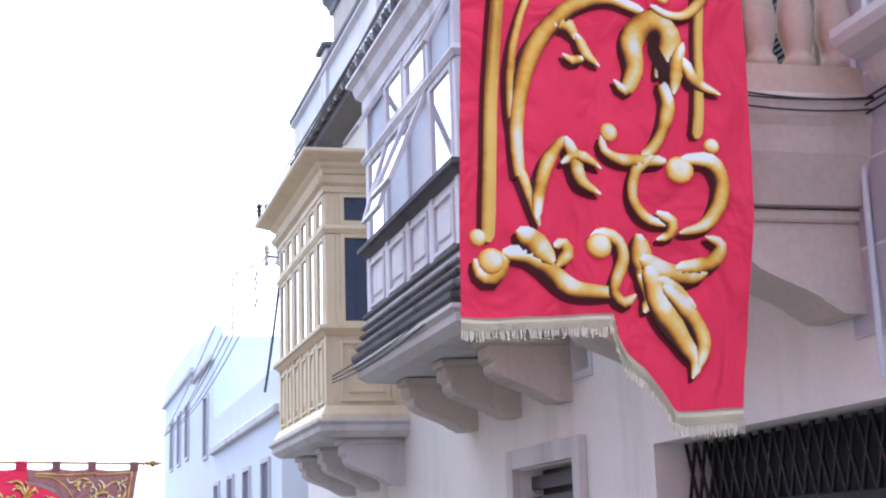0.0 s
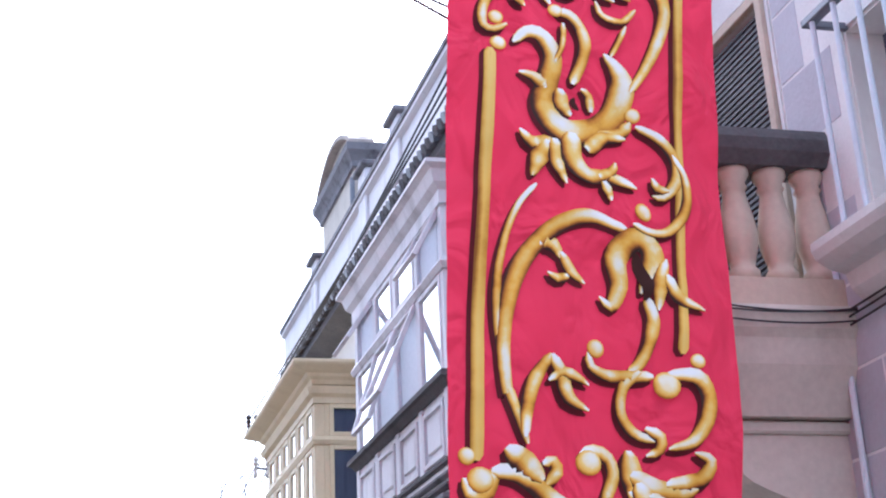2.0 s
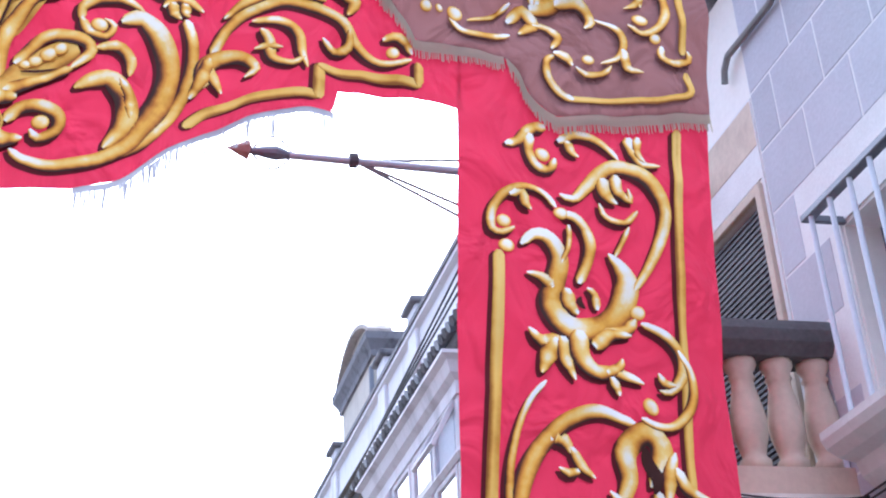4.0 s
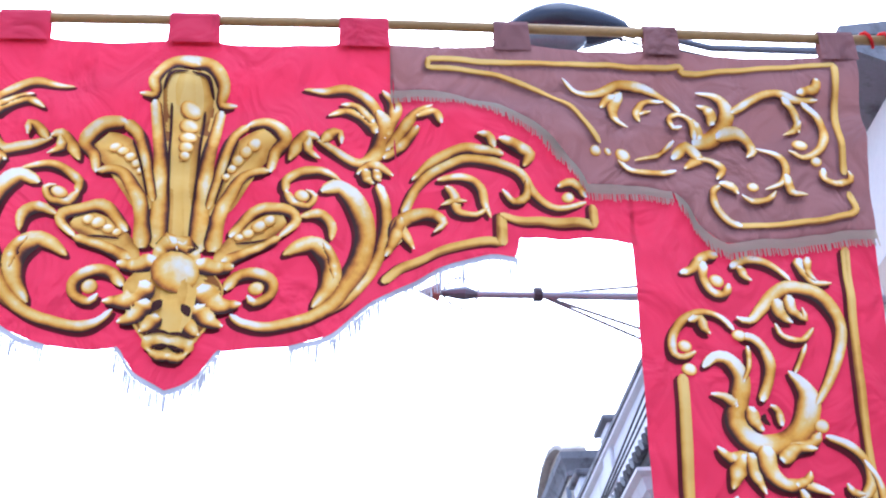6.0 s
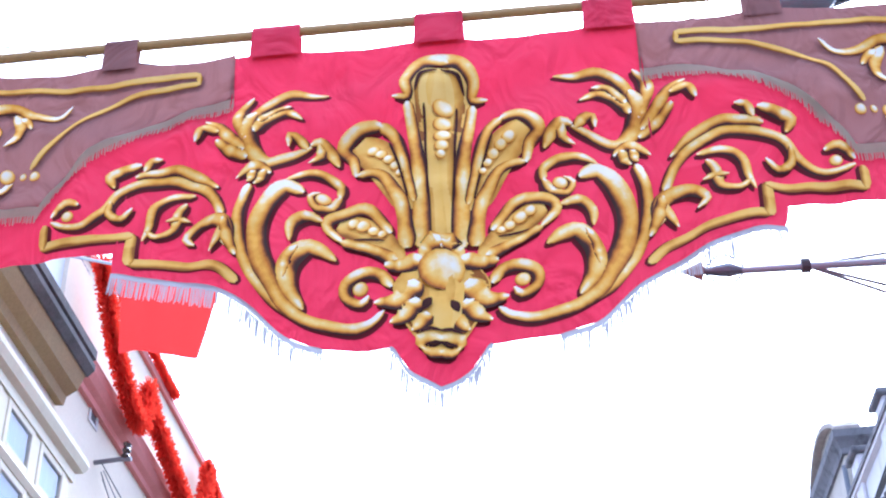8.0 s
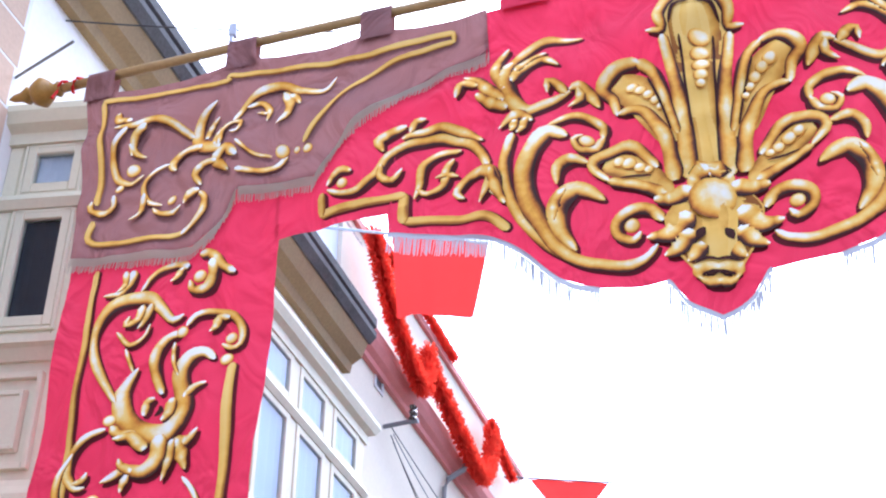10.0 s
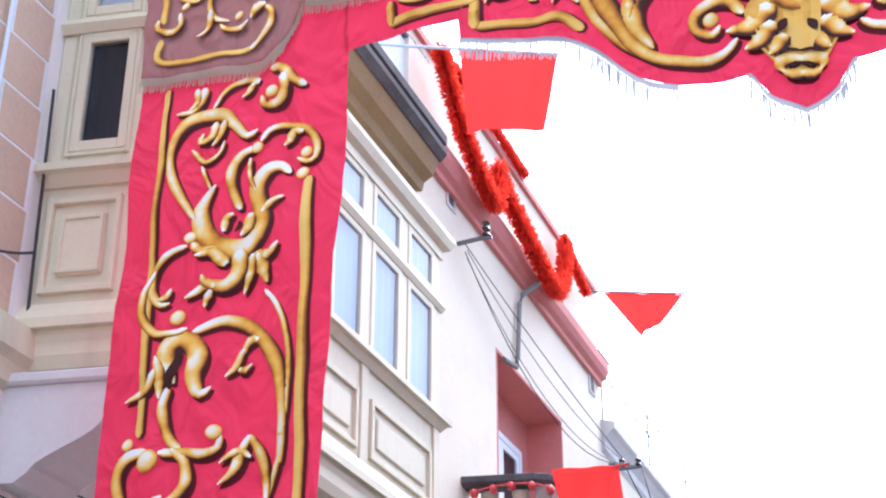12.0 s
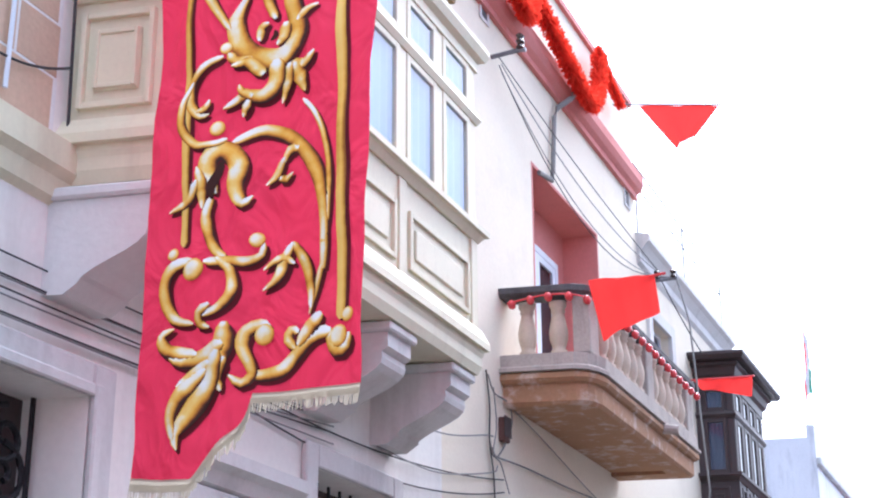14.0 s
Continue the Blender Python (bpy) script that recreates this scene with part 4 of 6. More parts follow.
# ---- glass, curtains and other materials of the facades ----
def glass_mat(name, tint):
    """Clear window glass: see-through, with sky gloss that grows at a slant."""
    m = bpy.data.materials.new(name)
    m.use_nodes = True
    n, l = m.node_tree.nodes, m.node_tree.links
    tr, gl, mx, fr = n.new("ShaderNodeBsdfTransparent"), n.new("ShaderNodeBsdfGlossy"), n.new("ShaderNodeMixShader"), n.new("ShaderNodeFresnel")
    tr.inputs["Color"].default_value = tint
    gl.inputs["Roughness"].default_value = 0.04
    fr.inputs["IOR"].default_value = 1.4
    l.new(fr.outputs[0], mx.inputs[0])
    l.new(tr.outputs[0], mx.inputs[1])
    l.new(gl.outputs[0], mx.inputs[2])
    l.new(mx.outputs[0], n["Material Output"].inputs["Surface"])
    return m


GLASS = glass_mat("window_glass", (0.86, 0.92, 1.0, 1))
# pale blue for sheets behind glass, painting in the sky's reflection
SKY_REFLECTION = mat("painted_sky_reflection", lin(170, 196, 236), 0.9, spread=0.1, scale=2, fine=30, bump=0.1)
CURTAIN_WHITE = mat("white_curtain", lin(222, 224, 228), 0.9, spread=0.08, scale=2, fine=30, bump=0.1)
# dark colour that paints in the missing light of rooms
ROOM_SHADE = mat("painted_room_shade", lin(46, 44, 50), 0.9, spread=0.2)
SLATE_BLIND = mat("slate_blue_blind", lin(92, 98, 116), 0.7, spread=0.12, scale=3, fine=60)
WHITE_SLAB = mat("white_painted_stone", lin(214, 212, 210), 0.9, spread=0.08, scale=2, fine=30, bump=0.2, stain=lin(140, 134, 128), stain_amount=0.5, streak=True)
PALE_BLUE_WALL = mat("pale_blue_white_wall", lin(226, 232, 240), 0.9, spread=0.06, scale=1, fine=20)
BLOCK = mat("sawn_stone_block", lin(190, 190, 198), 0.9, spread=0.1, scale=3, fine=40, bump=0.3, random_tone=0.12)
PINK_BLOCK = mat("rosy_stone_block", lin(206, 176, 152), 0.9, spread=0.12, scale=3, fine=40, bump=0.3, random_tone=0.1)
MORTAR = mat("pale_mortar", lin(228, 227, 226), 0.95, spread=0.1, scale=5, fine=60)
WHITE_METAL = mat("white_painted_iron", lin(216, 222, 232), 0.45, spread=0.08)
GREY_METAL = mat("grey_metal", lin(120, 122, 130), 0.45, 0.5, spread=0.12)
CABLE = mat("black_cable", lin(52, 50, 52), 0.7, spread=0.1)
GREY_CABLE = mat("grey_cable", lin(128, 126, 124), 0.7, spread=0.1)
TINSEL = cloth_mat("red_tinsel", lin(244, 78, 54), 0.5, 0.2)
BULB = mat("red_bulb", lin(214, 70, 74), 0.25, spread=0.1)
PORCELAIN = mat("dark_porcelain", lin(60, 46, 44), 0.2)


# ---- ground and walls ----
def block(name, mm, x0, x1, y0, y1, z0, z1, parent=None, label="", bevel=0.0):
    return part(name, box(bmesh.new(), x0, x1, y0, y1, z0, z1, bevel), mm, parent, label)


g = bmesh.new()
gv = [g.verts.new(v) for v in ((-400, -400, 0), (400, -400, 0), (400, 400, 0), (-400, 400, 0))]
g.faces.new(gv)
tagged(part("ground", g, ASPHALT), "dark asphalt street ground", "ground", kind="structure")
for nm, x0, x1 in (("pavement_left", -5.2, -3.5), ("pavement_right", 2.7, 4.6)):
    tagged(block(nm, PAVING, x0, x1, -25, 60, 0.0, 0.14, bevel=0.015), "narrow stone pavement with kerb", "pavement", kind="structure")

WL, WR = -4.5, 3.6


def wall_with_holes(name, mm, x_face, thick, y0, y1, z0, z1, holes, label):
    """An upright street wall; holes (y0, y1, z0, z1) go right through it."""
    bm = bmesh.new()
    ys = sorted({y0, y1, *[h[0] for h in holes], *[h[1] for h in holes]})
    zs = sorted({z0, z1, *[h[2] for h in holes], *[h[3] for h in holes]})
    xa, xb = sorted((x_face, x_face + thick))
    solid = {}
    for i in range(len(ys) - 1):
        for j in range(len(zs) - 1):
            cy, cz = (ys[i] + ys[i + 1]) / 2, (zs[j] + zs[j + 1]) / 2
            solid[i, j] = not any(h[0] < cy < h[1] and h[2] < cz < h[3] for h in holes)
    for (i, j), s in solid.items():
        if not s:
            continue
        q = [(ys[i], zs[j]), (ys[i + 1], zs[j]), (ys[i + 1], zs[j + 1]), (ys[i], zs[j + 1])]
        for x, flip in ((xa, True), (xb, False)):
            vs = [bm.verts.new((x, y, z)) for y, z in q]
            bm.faces.new(vs[::-1] if flip else vs)
        for (di, dj), (a, b) in {(0, -1): (0, 1), (1, 0): (1, 2), (0, 1): (2, 3), (-1, 0): (3, 0)}.items():
            if not solid.get((i + di, j + dj), False):
                (ya, za), (yb, zb) = q[a], q[b]
                bm.faces.new([bm.verts.new(v) for v in ((xa, ya, za), (xa, yb, zb), (xb, yb, zb), (xb, ya, za))])
    bmesh.ops.remove_doubles(bm, verts=bm.verts, dist=1e-4)
    return tagged(part(name, fixed(bm), mm), label, "wall", kind="structure")


wall_with_holes("wall_left_near", WHITE_WALL, WL, -0.5, -25, 9.5, 0, 7.46, [(3.9, 5.7, 0.16, 3.1), (7.71, 8.68, 0.16, 3.2)], "white limewashed street wall with moulded doorways")
wall_with_holes("wall_left_pink_trim", CREAM_WALL, WL, -0.5, 9.5, 14.75, 0, 9.03, [(11.46, 13.33, 4.7, 6.87), (10.0, 11.0, 0.16, 2.9)], "cream plastered house wall with a pink balcony recess")
wall_with_holes("wall_left_white", CREAM_WALL, WL, -0.5, 14.75, 18.95, 0, 7.42, [(15.15, 15.95, 5.75, 6.55)], "white plastered house wall")
wall_with_holes("wall_left_low", WHITE_WALL, WL, -0.5, 18.95, 26.9, 0, 5.6, [], "low white wall between two houses")
wall_with_holes("wall_right_near", WHITE_WALL, WR, 0.5, -25, 14.4, 0, 7.35, [(6.0, 8.85, 0.16, 2.62), (6.58, 7.55, 4.05, 5.9), (9.84, 10.1, 3.23, 3.42), (10.15, 11.5, 0.16, 2.62), (5.0, 5.83, 4.25, 5.3)], "weathered white and stone street wall")
wall_with_holes("wall_right_yellow", WHITE_WALL, WR, 0.5, 14.4, 21.0, 0, 7.35, [], "white wall of the house with the ochre gallery")
for nm, x0, x1, y0, y1, z1, mm in (("house_left_far", -11, -4.68, 26.9, 34, 7.9, GREY_PAINT), ("house_left_end", -11, -4.5, 34, 60, 6.6, PALE_BLUE_WALL),
                                   ("house_right_low", 3.6, 11, 23.4, 33.0, 4.85, PALE_BLUE_WALL), ("house_right_mid", 3.6, 11, 33.0, 37.6, 7.0, PALE_BLUE_WALL), ("house_right_far", 3.6, 11, 37.6, 47.0, 7.3, PALE_BLUE_WALL)):
    h = empty(nm, "pale far house with flat roof along the street", "house", "far houses")
    block("wall", mm, x0, x1, y0, y1, -1.5, z1, h)
    s = 1 if x1 < 0 else -1
    xf = x1 if x1 < 0 else x0
    block("parapet", mm, min(xf, xf - s * 0.2), max(xf, xf - s * 0.2), y0 + 0.01, y1 - 0.01, z1, z1 + 0.25, h)
    cb = bmesh.new()
    box(cb, min(xf, xf + s * 0.12), max(xf, xf + s * 0.12), y0, y1, z1 - 0.55, z1 - 0.4, 0.02)
    part("cornice", cb, WHITE_SLAB, h)
    k = y0 + 1.2
    while k < y1 - 1.2:
        for zz in (1.0, z1 - 2.6):
            w = block("window", SLATE_BLIND, xf - 0.02, xf + s * 0.012 if s > 0 else xf + 0.02, k, k + 0.8, zz, zz + 1.35, h) if s > 0 else block("window", SLATE_BLIND, xf - 0.012, xf + 0.02, k, k + 0.8, zz, zz + 1.35, h)
            fb = bmesh.new()
            for a0, a1, b0, b1 in ((k - 0.08, k, zz - 0.08, zz + 1.43), (k + 0.8, k + 0.88, zz - 0.08, zz + 1.43), (k, k + 0.8, zz - 0.08, zz), (k, k + 0.8, zz + 1.35, zz + 1.43)):
                box(fb, min(xf, xf + s * 0.05), max(xf, xf + s * 0.05), a0, a1, b0, b1)
            part("frame", fb, WHITE_SLAB, w)
        k += 2.4
# walls that close the street; solid room blocks, mostly painted as dark as unlit rooms
for nm, b in (("wall_behind", (-12, 12, -26, -25, 0, 8)), ("wall_end", (-12, 12, 60, 61, 0, 5.5))):
    tagged(block(nm, WHITE_WALL, *b), "plain white wall closing the street", "wall", kind="structure")
for nm, b, mm in (("room_left_near", (-9, -5.0, -25, 9.5, 0, 7.4), ROOM_SHADE), ("room_left_pink", (-9, -5.0, 9.5, 14.75, 0, 7.9), PINK_PAINT), ("room_left_white", (-9, -5.0, 14.75, 18.95, 0, 7.3), ROOM_SHADE),
                  ("room_right", (4.1, 9, -25, 21, 0, 7.3), ROOM_SHADE)):
    tagged(block(nm, mm, *b), "solid block standing in for the house interior behind the street wall", "room", kind="structure")

# cornices and roof edges
def moulding(name, mm, profile, path, label, category="trim", kind="structure"):
    return tagged(part(name, sweep(bmesh.new(), profile, path), mm), label, category, kind=kind)


moulding("cornice_soot", DARK_STONE, [(0, 7.74), (0.28, 7.74), (0.34, 7.8), (0.34, 7.85), (0.31, 7.86), (0.31, 7.89), (0.34, 7.9), (0.34, 7.98), (0.1, 8.02), (-0.5, 8.02), (-0.5, 7.74)], [(WL, -25), (WL, 9.68)], "soot-blackened stone roof cornice")
moulding("cornice_underside", BEAM, [(-0.3, 7.46), (0.08, 7.46), (0.1, 7.54), (0.2, 7.6), (0.26, 7.736), (-0.3, 7.736)], [(WL, -25), (WL, 9.66)], "brown weathered underside of the roof cornice")
moulding("cornice_pink", PINK_PAINT, [(0, 7.84), (0.06, 7.84), (0.06, 7.9), (0.12, 7.94), (0.16, 8.01), (0.16, 8.12), (0, 8.16)], [(WL, 9.7), (WL, 14.75)], "pink painted moulded roof cornice")
moulding("parapet_cap", PINK_PAINT, [(-0.52, 9.033), (0.05, 9.033), (0.05, 9.11), (-0.52, 9.11)], [(WL, 9.5), (WL, 14.75)], "pink painted parapet cap")
moulding("cornice_white", WHITE_SLAB, [(0, 7.05), (0.05, 7.1), (0.05, 7.2), (0.14, 7.3), (0.2, 7.34), (0.2, 7.42), (0, 7.45)], [(WL, 14.75), (WL, 18.95)], "weathered stone moulded roof cornice")
moulding("string_course", CREAM_PAINT, [(0, 3.9), (0.05, 3.93), (0.07, 4.02), (0.12, 4.06), (0.12, 4.2), (0, 4.24)], [(WL, -10), (WL, 5.45)], "cream moulded string course")
# dark colour here also paints the shadow band below the corrugated sheets
moulding("roof_edge_right", DARK_STONE, [(0, 7.24), (0.3, 7.34), (0.3, 7.44), (0, 7.5)], [(WR, 20), (WR, 9.2)], "weathered roof edge, dark with painted shade under the eave")
moulding("parapet_right", GREY_PAINT, [(-0.2, 7.5), (0.1, 7.5), (0.1, 8.42), (0.16, 8.45), (0.16, 8.5), (-0.2, 8.5)], [(WR, 21.4), (WR, 9.2)], "pale weathered roof parapet")
moulding("parapet_cap_right", STAINED, [(-0.22, 8.503), (0.18, 8.503), (0.18, 8.56), (-0.22, 8.58)], [(WR, 21.42), (WR, 9.18)], "soot-stained parapet cap")
for y, z in ((10.9, 8.62), (14.1, 8.74), (15.7, 8.8), (18.8, 8.76)):
    pr = empty("parapet_pier", "weathered stone pier on the roof parapet", "pier", "parapet piers")
    part("shaft", box(bmesh.new(), WR - 0.14, WR + 0.24, y - 0.2, y + 0.2, 8.0, z, 0.02), GREY_PAINT, pr)
    part("cap", box(bmesh.new(), WR - 0.2, WR + 0.3, y - 0.26, y + 0.26, z + 0.002, z + 0.07, 0.015), STAINED, pr)
eaves = empty("corrugated_eave", "dark corrugated sheet eave along the roof edge", "eave")
for k in range(78):
    y = 9.3 + k * 0.14
    part("corrugation", tube(bmesh.new(), [(WR - 0.02, y, 7.62), (WR - 0.38, y, 7.47)], 0.055, 8), GREY_METAL if k % 3 == 0 else DARK_STONE, eaves)
rail = empty("roof_railing", "thin pale iron railing on the white roof", "railing")
for z in (8.08, 8.34):
    part("rail", tube(bmesh.new(), [(WL, 14.8, z), (WL, 18.88, z)], 0.014), GREY_CABLE, rail)
for y in (14.85, 16.9, 18.88):
    part("post", tube(bmesh.new(), [(WL, y, 7.4), (WL, y, 8.34)], 0.016), GREY_CABLE, rail)
moulding("cornice_right_near", STAINED, [(0, 7.36), (0.1, 7.4), (0.3, 7.5), (0.34, 7.58), (0.34, 7.7), (0, 7.74), (-0.4, 7.74), (-0.4, 7.36)], [(WR, 9.18), (WR, 6.2)], "dark weathered roof cornice above the stone balcony")


# ---- closed wooden galleries ----
class Face:
    """A flat upright face: a runs along it, o outwards, z up."""

    def __init__(self, kind, base, start, out):
        self.kind, self.base, self.start, self.out = kind, base, start, out

    def box(self, bm, a0, a1, o0, o1, z0, z1, bevel=0.0):
        p, q = sorted((self.base + self.out * o0, self.base + self.out * o1))
        if self.kind == "x":
            return box(bm, p, q, self.start + a0, self.start + a1, z0, z1, bevel)
        return box(bm, self.start + a0, self.start + a1, p, q, z0, z1, bevel)

    def at(self, a, o, z):
        if self.kind == "x":
            return (self.base + self.out * o, self.start + a, z)
        return (self.start + a, self.base + self.out * o, z)


def ring(bm, face, a0, a1, z0, z1, w, o0, o1, bevel=0.004):
    face.box(bm, a0, a0 + w, o0, o1, z0, z1, bevel)
    face.box(bm, a1 - w, a1, o0, o1, z0, z1, bevel)
    face.box(bm, a0 + w, a1 - w, o0, o1 - 0.002, z0, z0 + w, bevel)
    face.box(bm, a0 + w, a1 - w, o0, o1 - 0.002, z1 - w, z1, bevel)
    return bm


def flat(face, a0, a1, z0, z1):
    bm = bmesh.new()
    bm.faces.new([bm.verts.new(face.at(a, 0.0, z)) for a, z in ((a0, z0), (a1, z0), (a1, z1), (a0, z1))])
    return bm


def sash(face, a0, a1, z0, z1, paint, parent, behind, w=0.05, tilt=0.0):
    """A window sash with its frame, glass and a sheet behind it: a curtain, or a colour for room shade or sky
    reflection; tilt swings its foot outwards.
    """
    fr = part("window", ring(bmesh.new(), face, a0, a1, z0, z1, w, -0.02, 0.02), paint, parent)
    gl = part("pane", flat(face, a0 + w - 0.004, a1 - w + 0.004, z0 + w - 0.004, z1 - w + 0.004), GLASS, fr)
    gl.visible_shadow = False
    if behind is not None:
        bm = bmesh.new()
        n = 14
        rows_ = []
        for i in range(n + 1):
            a = a0 + (a1 - a0) * i / n
            rows_.append([bm.verts.new(face.at(a, -0.026 + 0.003 * math.sin(i * 2.1), z)) for z in (z0, z1)])
        for p, q in zip(rows_, rows_[1:]):
            bm.faces.new((p[0], q[0], q[1], p[1]))
        part("curtain", bm, behind, fr)
    if tilt:
        hinge = Vector(face.at(0, 0, z1))
        axis = "Y" if face.kind == "x" else "X"
        m = Matrix.Translation(hinge) @ Matrix.Rotation(tilt, 4, axis) @ Matrix.Translation(-hinge)
        for o in (fr, gl):
            o.data.transform(m)
    return fr


def panel(face, a0, a1, z0, z1, paint, parent, step=0.0):
    """A raised and fielded panel."""
    pn = part("panel", face.box(bmesh.new(), a0 + 0.09, a1 - 0.09, -0.005, 0.018, z0 + 0.09, z1 - 0.09, 0.012), paint, parent)
    part("panel_moulding", ring(bmesh.new(), face, a0, a1, z0, z1, 0.035, -0.005, 0.028), paint, pn)
    if step:
        part("panel_moulding", ring(bmesh.new(), face, a0 + step, a1 - step, z0 + step, z1 - step, 0.025, -0.005, 0.03), paint, pn)
    return pn



def corbel(name, x_wall, sgn, depth, y, width, z_top, height, mm, label, group):
    """A scrolled stone bracket under a balcony or gallery."""
    c = empty(name, label, "bracket", group)
    bm = bmesh.new()
    prof = [(0, 0), (depth, 0), (depth, -0.09), (depth - 0.03, -0.11)]
    for k in range(9):
        t = k / 8
        prof.append((depth * (0.93 - 0.50 * t + 0.12 * math.sin(t * math.pi * 1.6)), -0.12 - height * 0.62 * t))
    prof += [(depth * 0.36, -height * 0.86), (depth * 0.2, -height), (0, -height)]
    a, b = [[bm.verts.new((x_wall + sgn * o, yy, z_top + h)) for o, h in prof] for yy in (y - width / 2, y + width / 2)]
    for i in range(len(prof)):
        j = (i + 1) % len(prof)
        bm.faces.new((a[i], a[j], b[j], b[i]))
    bm.faces.new(a)
    bm.faces.new(b[::-1])
    part("scroll", fixed(bm), mm, c)
    bm = bmesh.new()
    box(bm, min(x_wall, x_wall + sgn * (depth + 0.04)), max(x_wall, x_wall + sgn * (depth + 0.04)), y - width / 2 - 0.03, y + width / 2 + 0.03, z_top + 0.002, z_top + 0.06, 0.012)
    part("cap", bm, mm, c)
    return c


def gallery(name, label, sgn, xw, xf, y0, y1, lv, paint, trims, bays, curtain, end_curtain_or_light_tone, near=0.0, tilts=(), per_panel=1, drop=0.16, over=0.16, slim=None, lip=0.1):
    """A closed timber gallery on a slab. lv: soffit, floor, panel foot, sill, transom, head, top."""
    gal = empty(name, label, "gallery")
    soffit, floor, foot, sill, tran, head, top = lv
    path = [(xw, y0), (xf, y0), (xf, y1), (xw, y1)] if sgn > 0 else [(xw, y1), (xf, y1), (xf, y0), (xw, y0)]
    xa, xb = sorted((xw, xf))
    front = Face("x", xf, y0, sgn)
    enda = Face("y", y0, xa, -1)
    endb = Face("y", y1, xa, 1)
    L, W = y1 - y0, xb - xa
    slab_mm, base_mm, sill_mm, top_mm = trims
    bm = sweep(bmesh.new(), [(-0.3, soffit), (lip * 0.2, soffit), (lip, soffit + 0.06), (lip, soffit + 0.12), (lip * 1.4, floor - 0.03), (lip * 1.4, floor), (-0.3, floor)], path)
    box(bm, xa + 0.0, xb - 0.0, y0 + 0.05, y1 - 0.05, soffit + 0.004, floor - 0.004)
    part("slab", bm, slab_mm, gal)
    part("base_moulding", sweep(bmesh.new(), [(-0.05, floor), (0.08, floor), (0.08, floor + 0.05), (0.05, floor + 0.1), (0.03, floor + 0.14), (0.03, foot), (-0.05, foot)], path), base_mm, gal)
    part("apron", sweep(bmesh.new(), [(-0.05, foot), (0.0, foot), (0.0, sill - 0.1), (-0.05, sill - 0.1)], path), paint, gal)
    part("sill_moulding", sweep(bmesh.new(), [(-0.06, sill - 0.1), (0.02, sill - 0.1), (0.06, sill - 0.05), (0.09, sill - 0.04), (0.09, sill), (-0.06, sill)], path), sill_mm, gal)
    part("transom_moulding", sweep(bmesh.new(), [(-0.05, tran - 0.045), (0.025, tran - 0.045), (0.05, tran), (0.025, tran + 0.045), (-0.05, tran + 0.045)], path), paint, gal)
    part("cornice", sweep(bmesh.new(), [(-0.06, head), (0.03, head), (0.03, head + (top - head) * 0.35), (0.08, head + (top - head) * 0.5), (0.11, head + (top - head) * 0.8), (over, top - 0.03), (over, top), (-0.06, top)], path), top_mm, gal)
    rb = bmesh.new()
    box(rb, xa, xb, y0 + 0.02, y1 - 0.02, top - 0.06, top + 0.01)
    part("roof", rb, top_mm, gal)
    # solid block fills the inside: room-shade colour without curtains, else curtain white
    ib = bmesh.new()
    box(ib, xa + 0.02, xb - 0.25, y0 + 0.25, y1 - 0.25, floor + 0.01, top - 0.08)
    part("interior", ib, ROOM_SHADE if curtain is None else CURTAIN_WHITE, gal)
    post = 0.1
    bw = (L - post) / bays
    for k in range(bays + 1):
        a = k * bw
        for z0, z1 in ((sill, tran - 0.045), (tran + 0.045, head)):
            part("post", front.box(bmesh.new(), a, a + post, -0.06, 0.012, z0, z1, 0.008), paint, gal)
        if k % per_panel == 0:
            part("pilaster", front.box(bmesh.new(), a, a + post, -0.01, 0.02, foot, sill - 0.1, 0.006), paint, gal)
        if k < bays:
            for row, (z0, z1) in enumerate(((sill, tran - 0.045), (tran + 0.045, head))):
                sash(front, a + post, a + bw, z0, z1, paint, gal, curtain, tilt=dict(tilts).get((k, row), 0.0) * -sgn)
            if k % per_panel == 0:
                panel(front, a + post + 0.04, a + bw * per_panel - 0.04, foot + 0.06, sill - drop, paint, gal)
    for fc in (enda, endb):
        for a in (0.0, W - post):
            for z0, z1 in ((sill, tran - 0.045), (tran + 0.045, head)):
                part("post", fc.box(bmesh.new(), a, a + post, -0.06, 0.01, z0, z1, 0.008), paint, gal)
        m0 = near
        if slim and fc is enda:
            for z0, z1 in ((sill, tran - 0.045), (tran + 0.045, head)):
                low = z0 + (0.1 if z0 == sill else 0.02)
                part("stile", fc.box(bmesh.new(), slim, W - post, -0.05, 0.004, z0, z1, 0.004), paint, gal)
                part("stile", fc.box(bmesh.new(), post, post + 0.045, -0.05, 0.004, z0, z1, 0.004), paint, gal)
                part("bottom_rail", fc.box(bmesh.new(), post + 0.045, slim, -0.05, 0.003, z0, low, 0.004), paint, gal)
                part("sash_moulding", ring(bmesh.new(), fc, post + 0.02, slim + 0.025, low - 0.025, z1 - 0.005, 0.022, 0.003, 0.022), paint, gal)
                sash(fc, post + 0.045, slim, low, z1, paint, gal, end_curtain_or_light_tone if z0 == sill else CURTAIN_WHITE, 0.06)
            panel(fc, 0.07, 0.55, foot + 0.06, sill - 0.16, paint, gal, 0.1)
            continue
        for z0, z1 in ((sill, tran - 0.045), (tran + 0.045, head)):
            if near:
                part("stile", fc.box(bmesh.new(), post, post + near, -0.05, 0.004, z0, z1, 0.004), paint, gal)
                part("stile", fc.box(bmesh.new(), W - post - near, W - post, -0.05, 0.004, z0, z1, 0.004), paint, gal)
            sash(fc, post + m0, W - post - m0, z0, z1, paint, gal, end_curtain_or_light_tone)
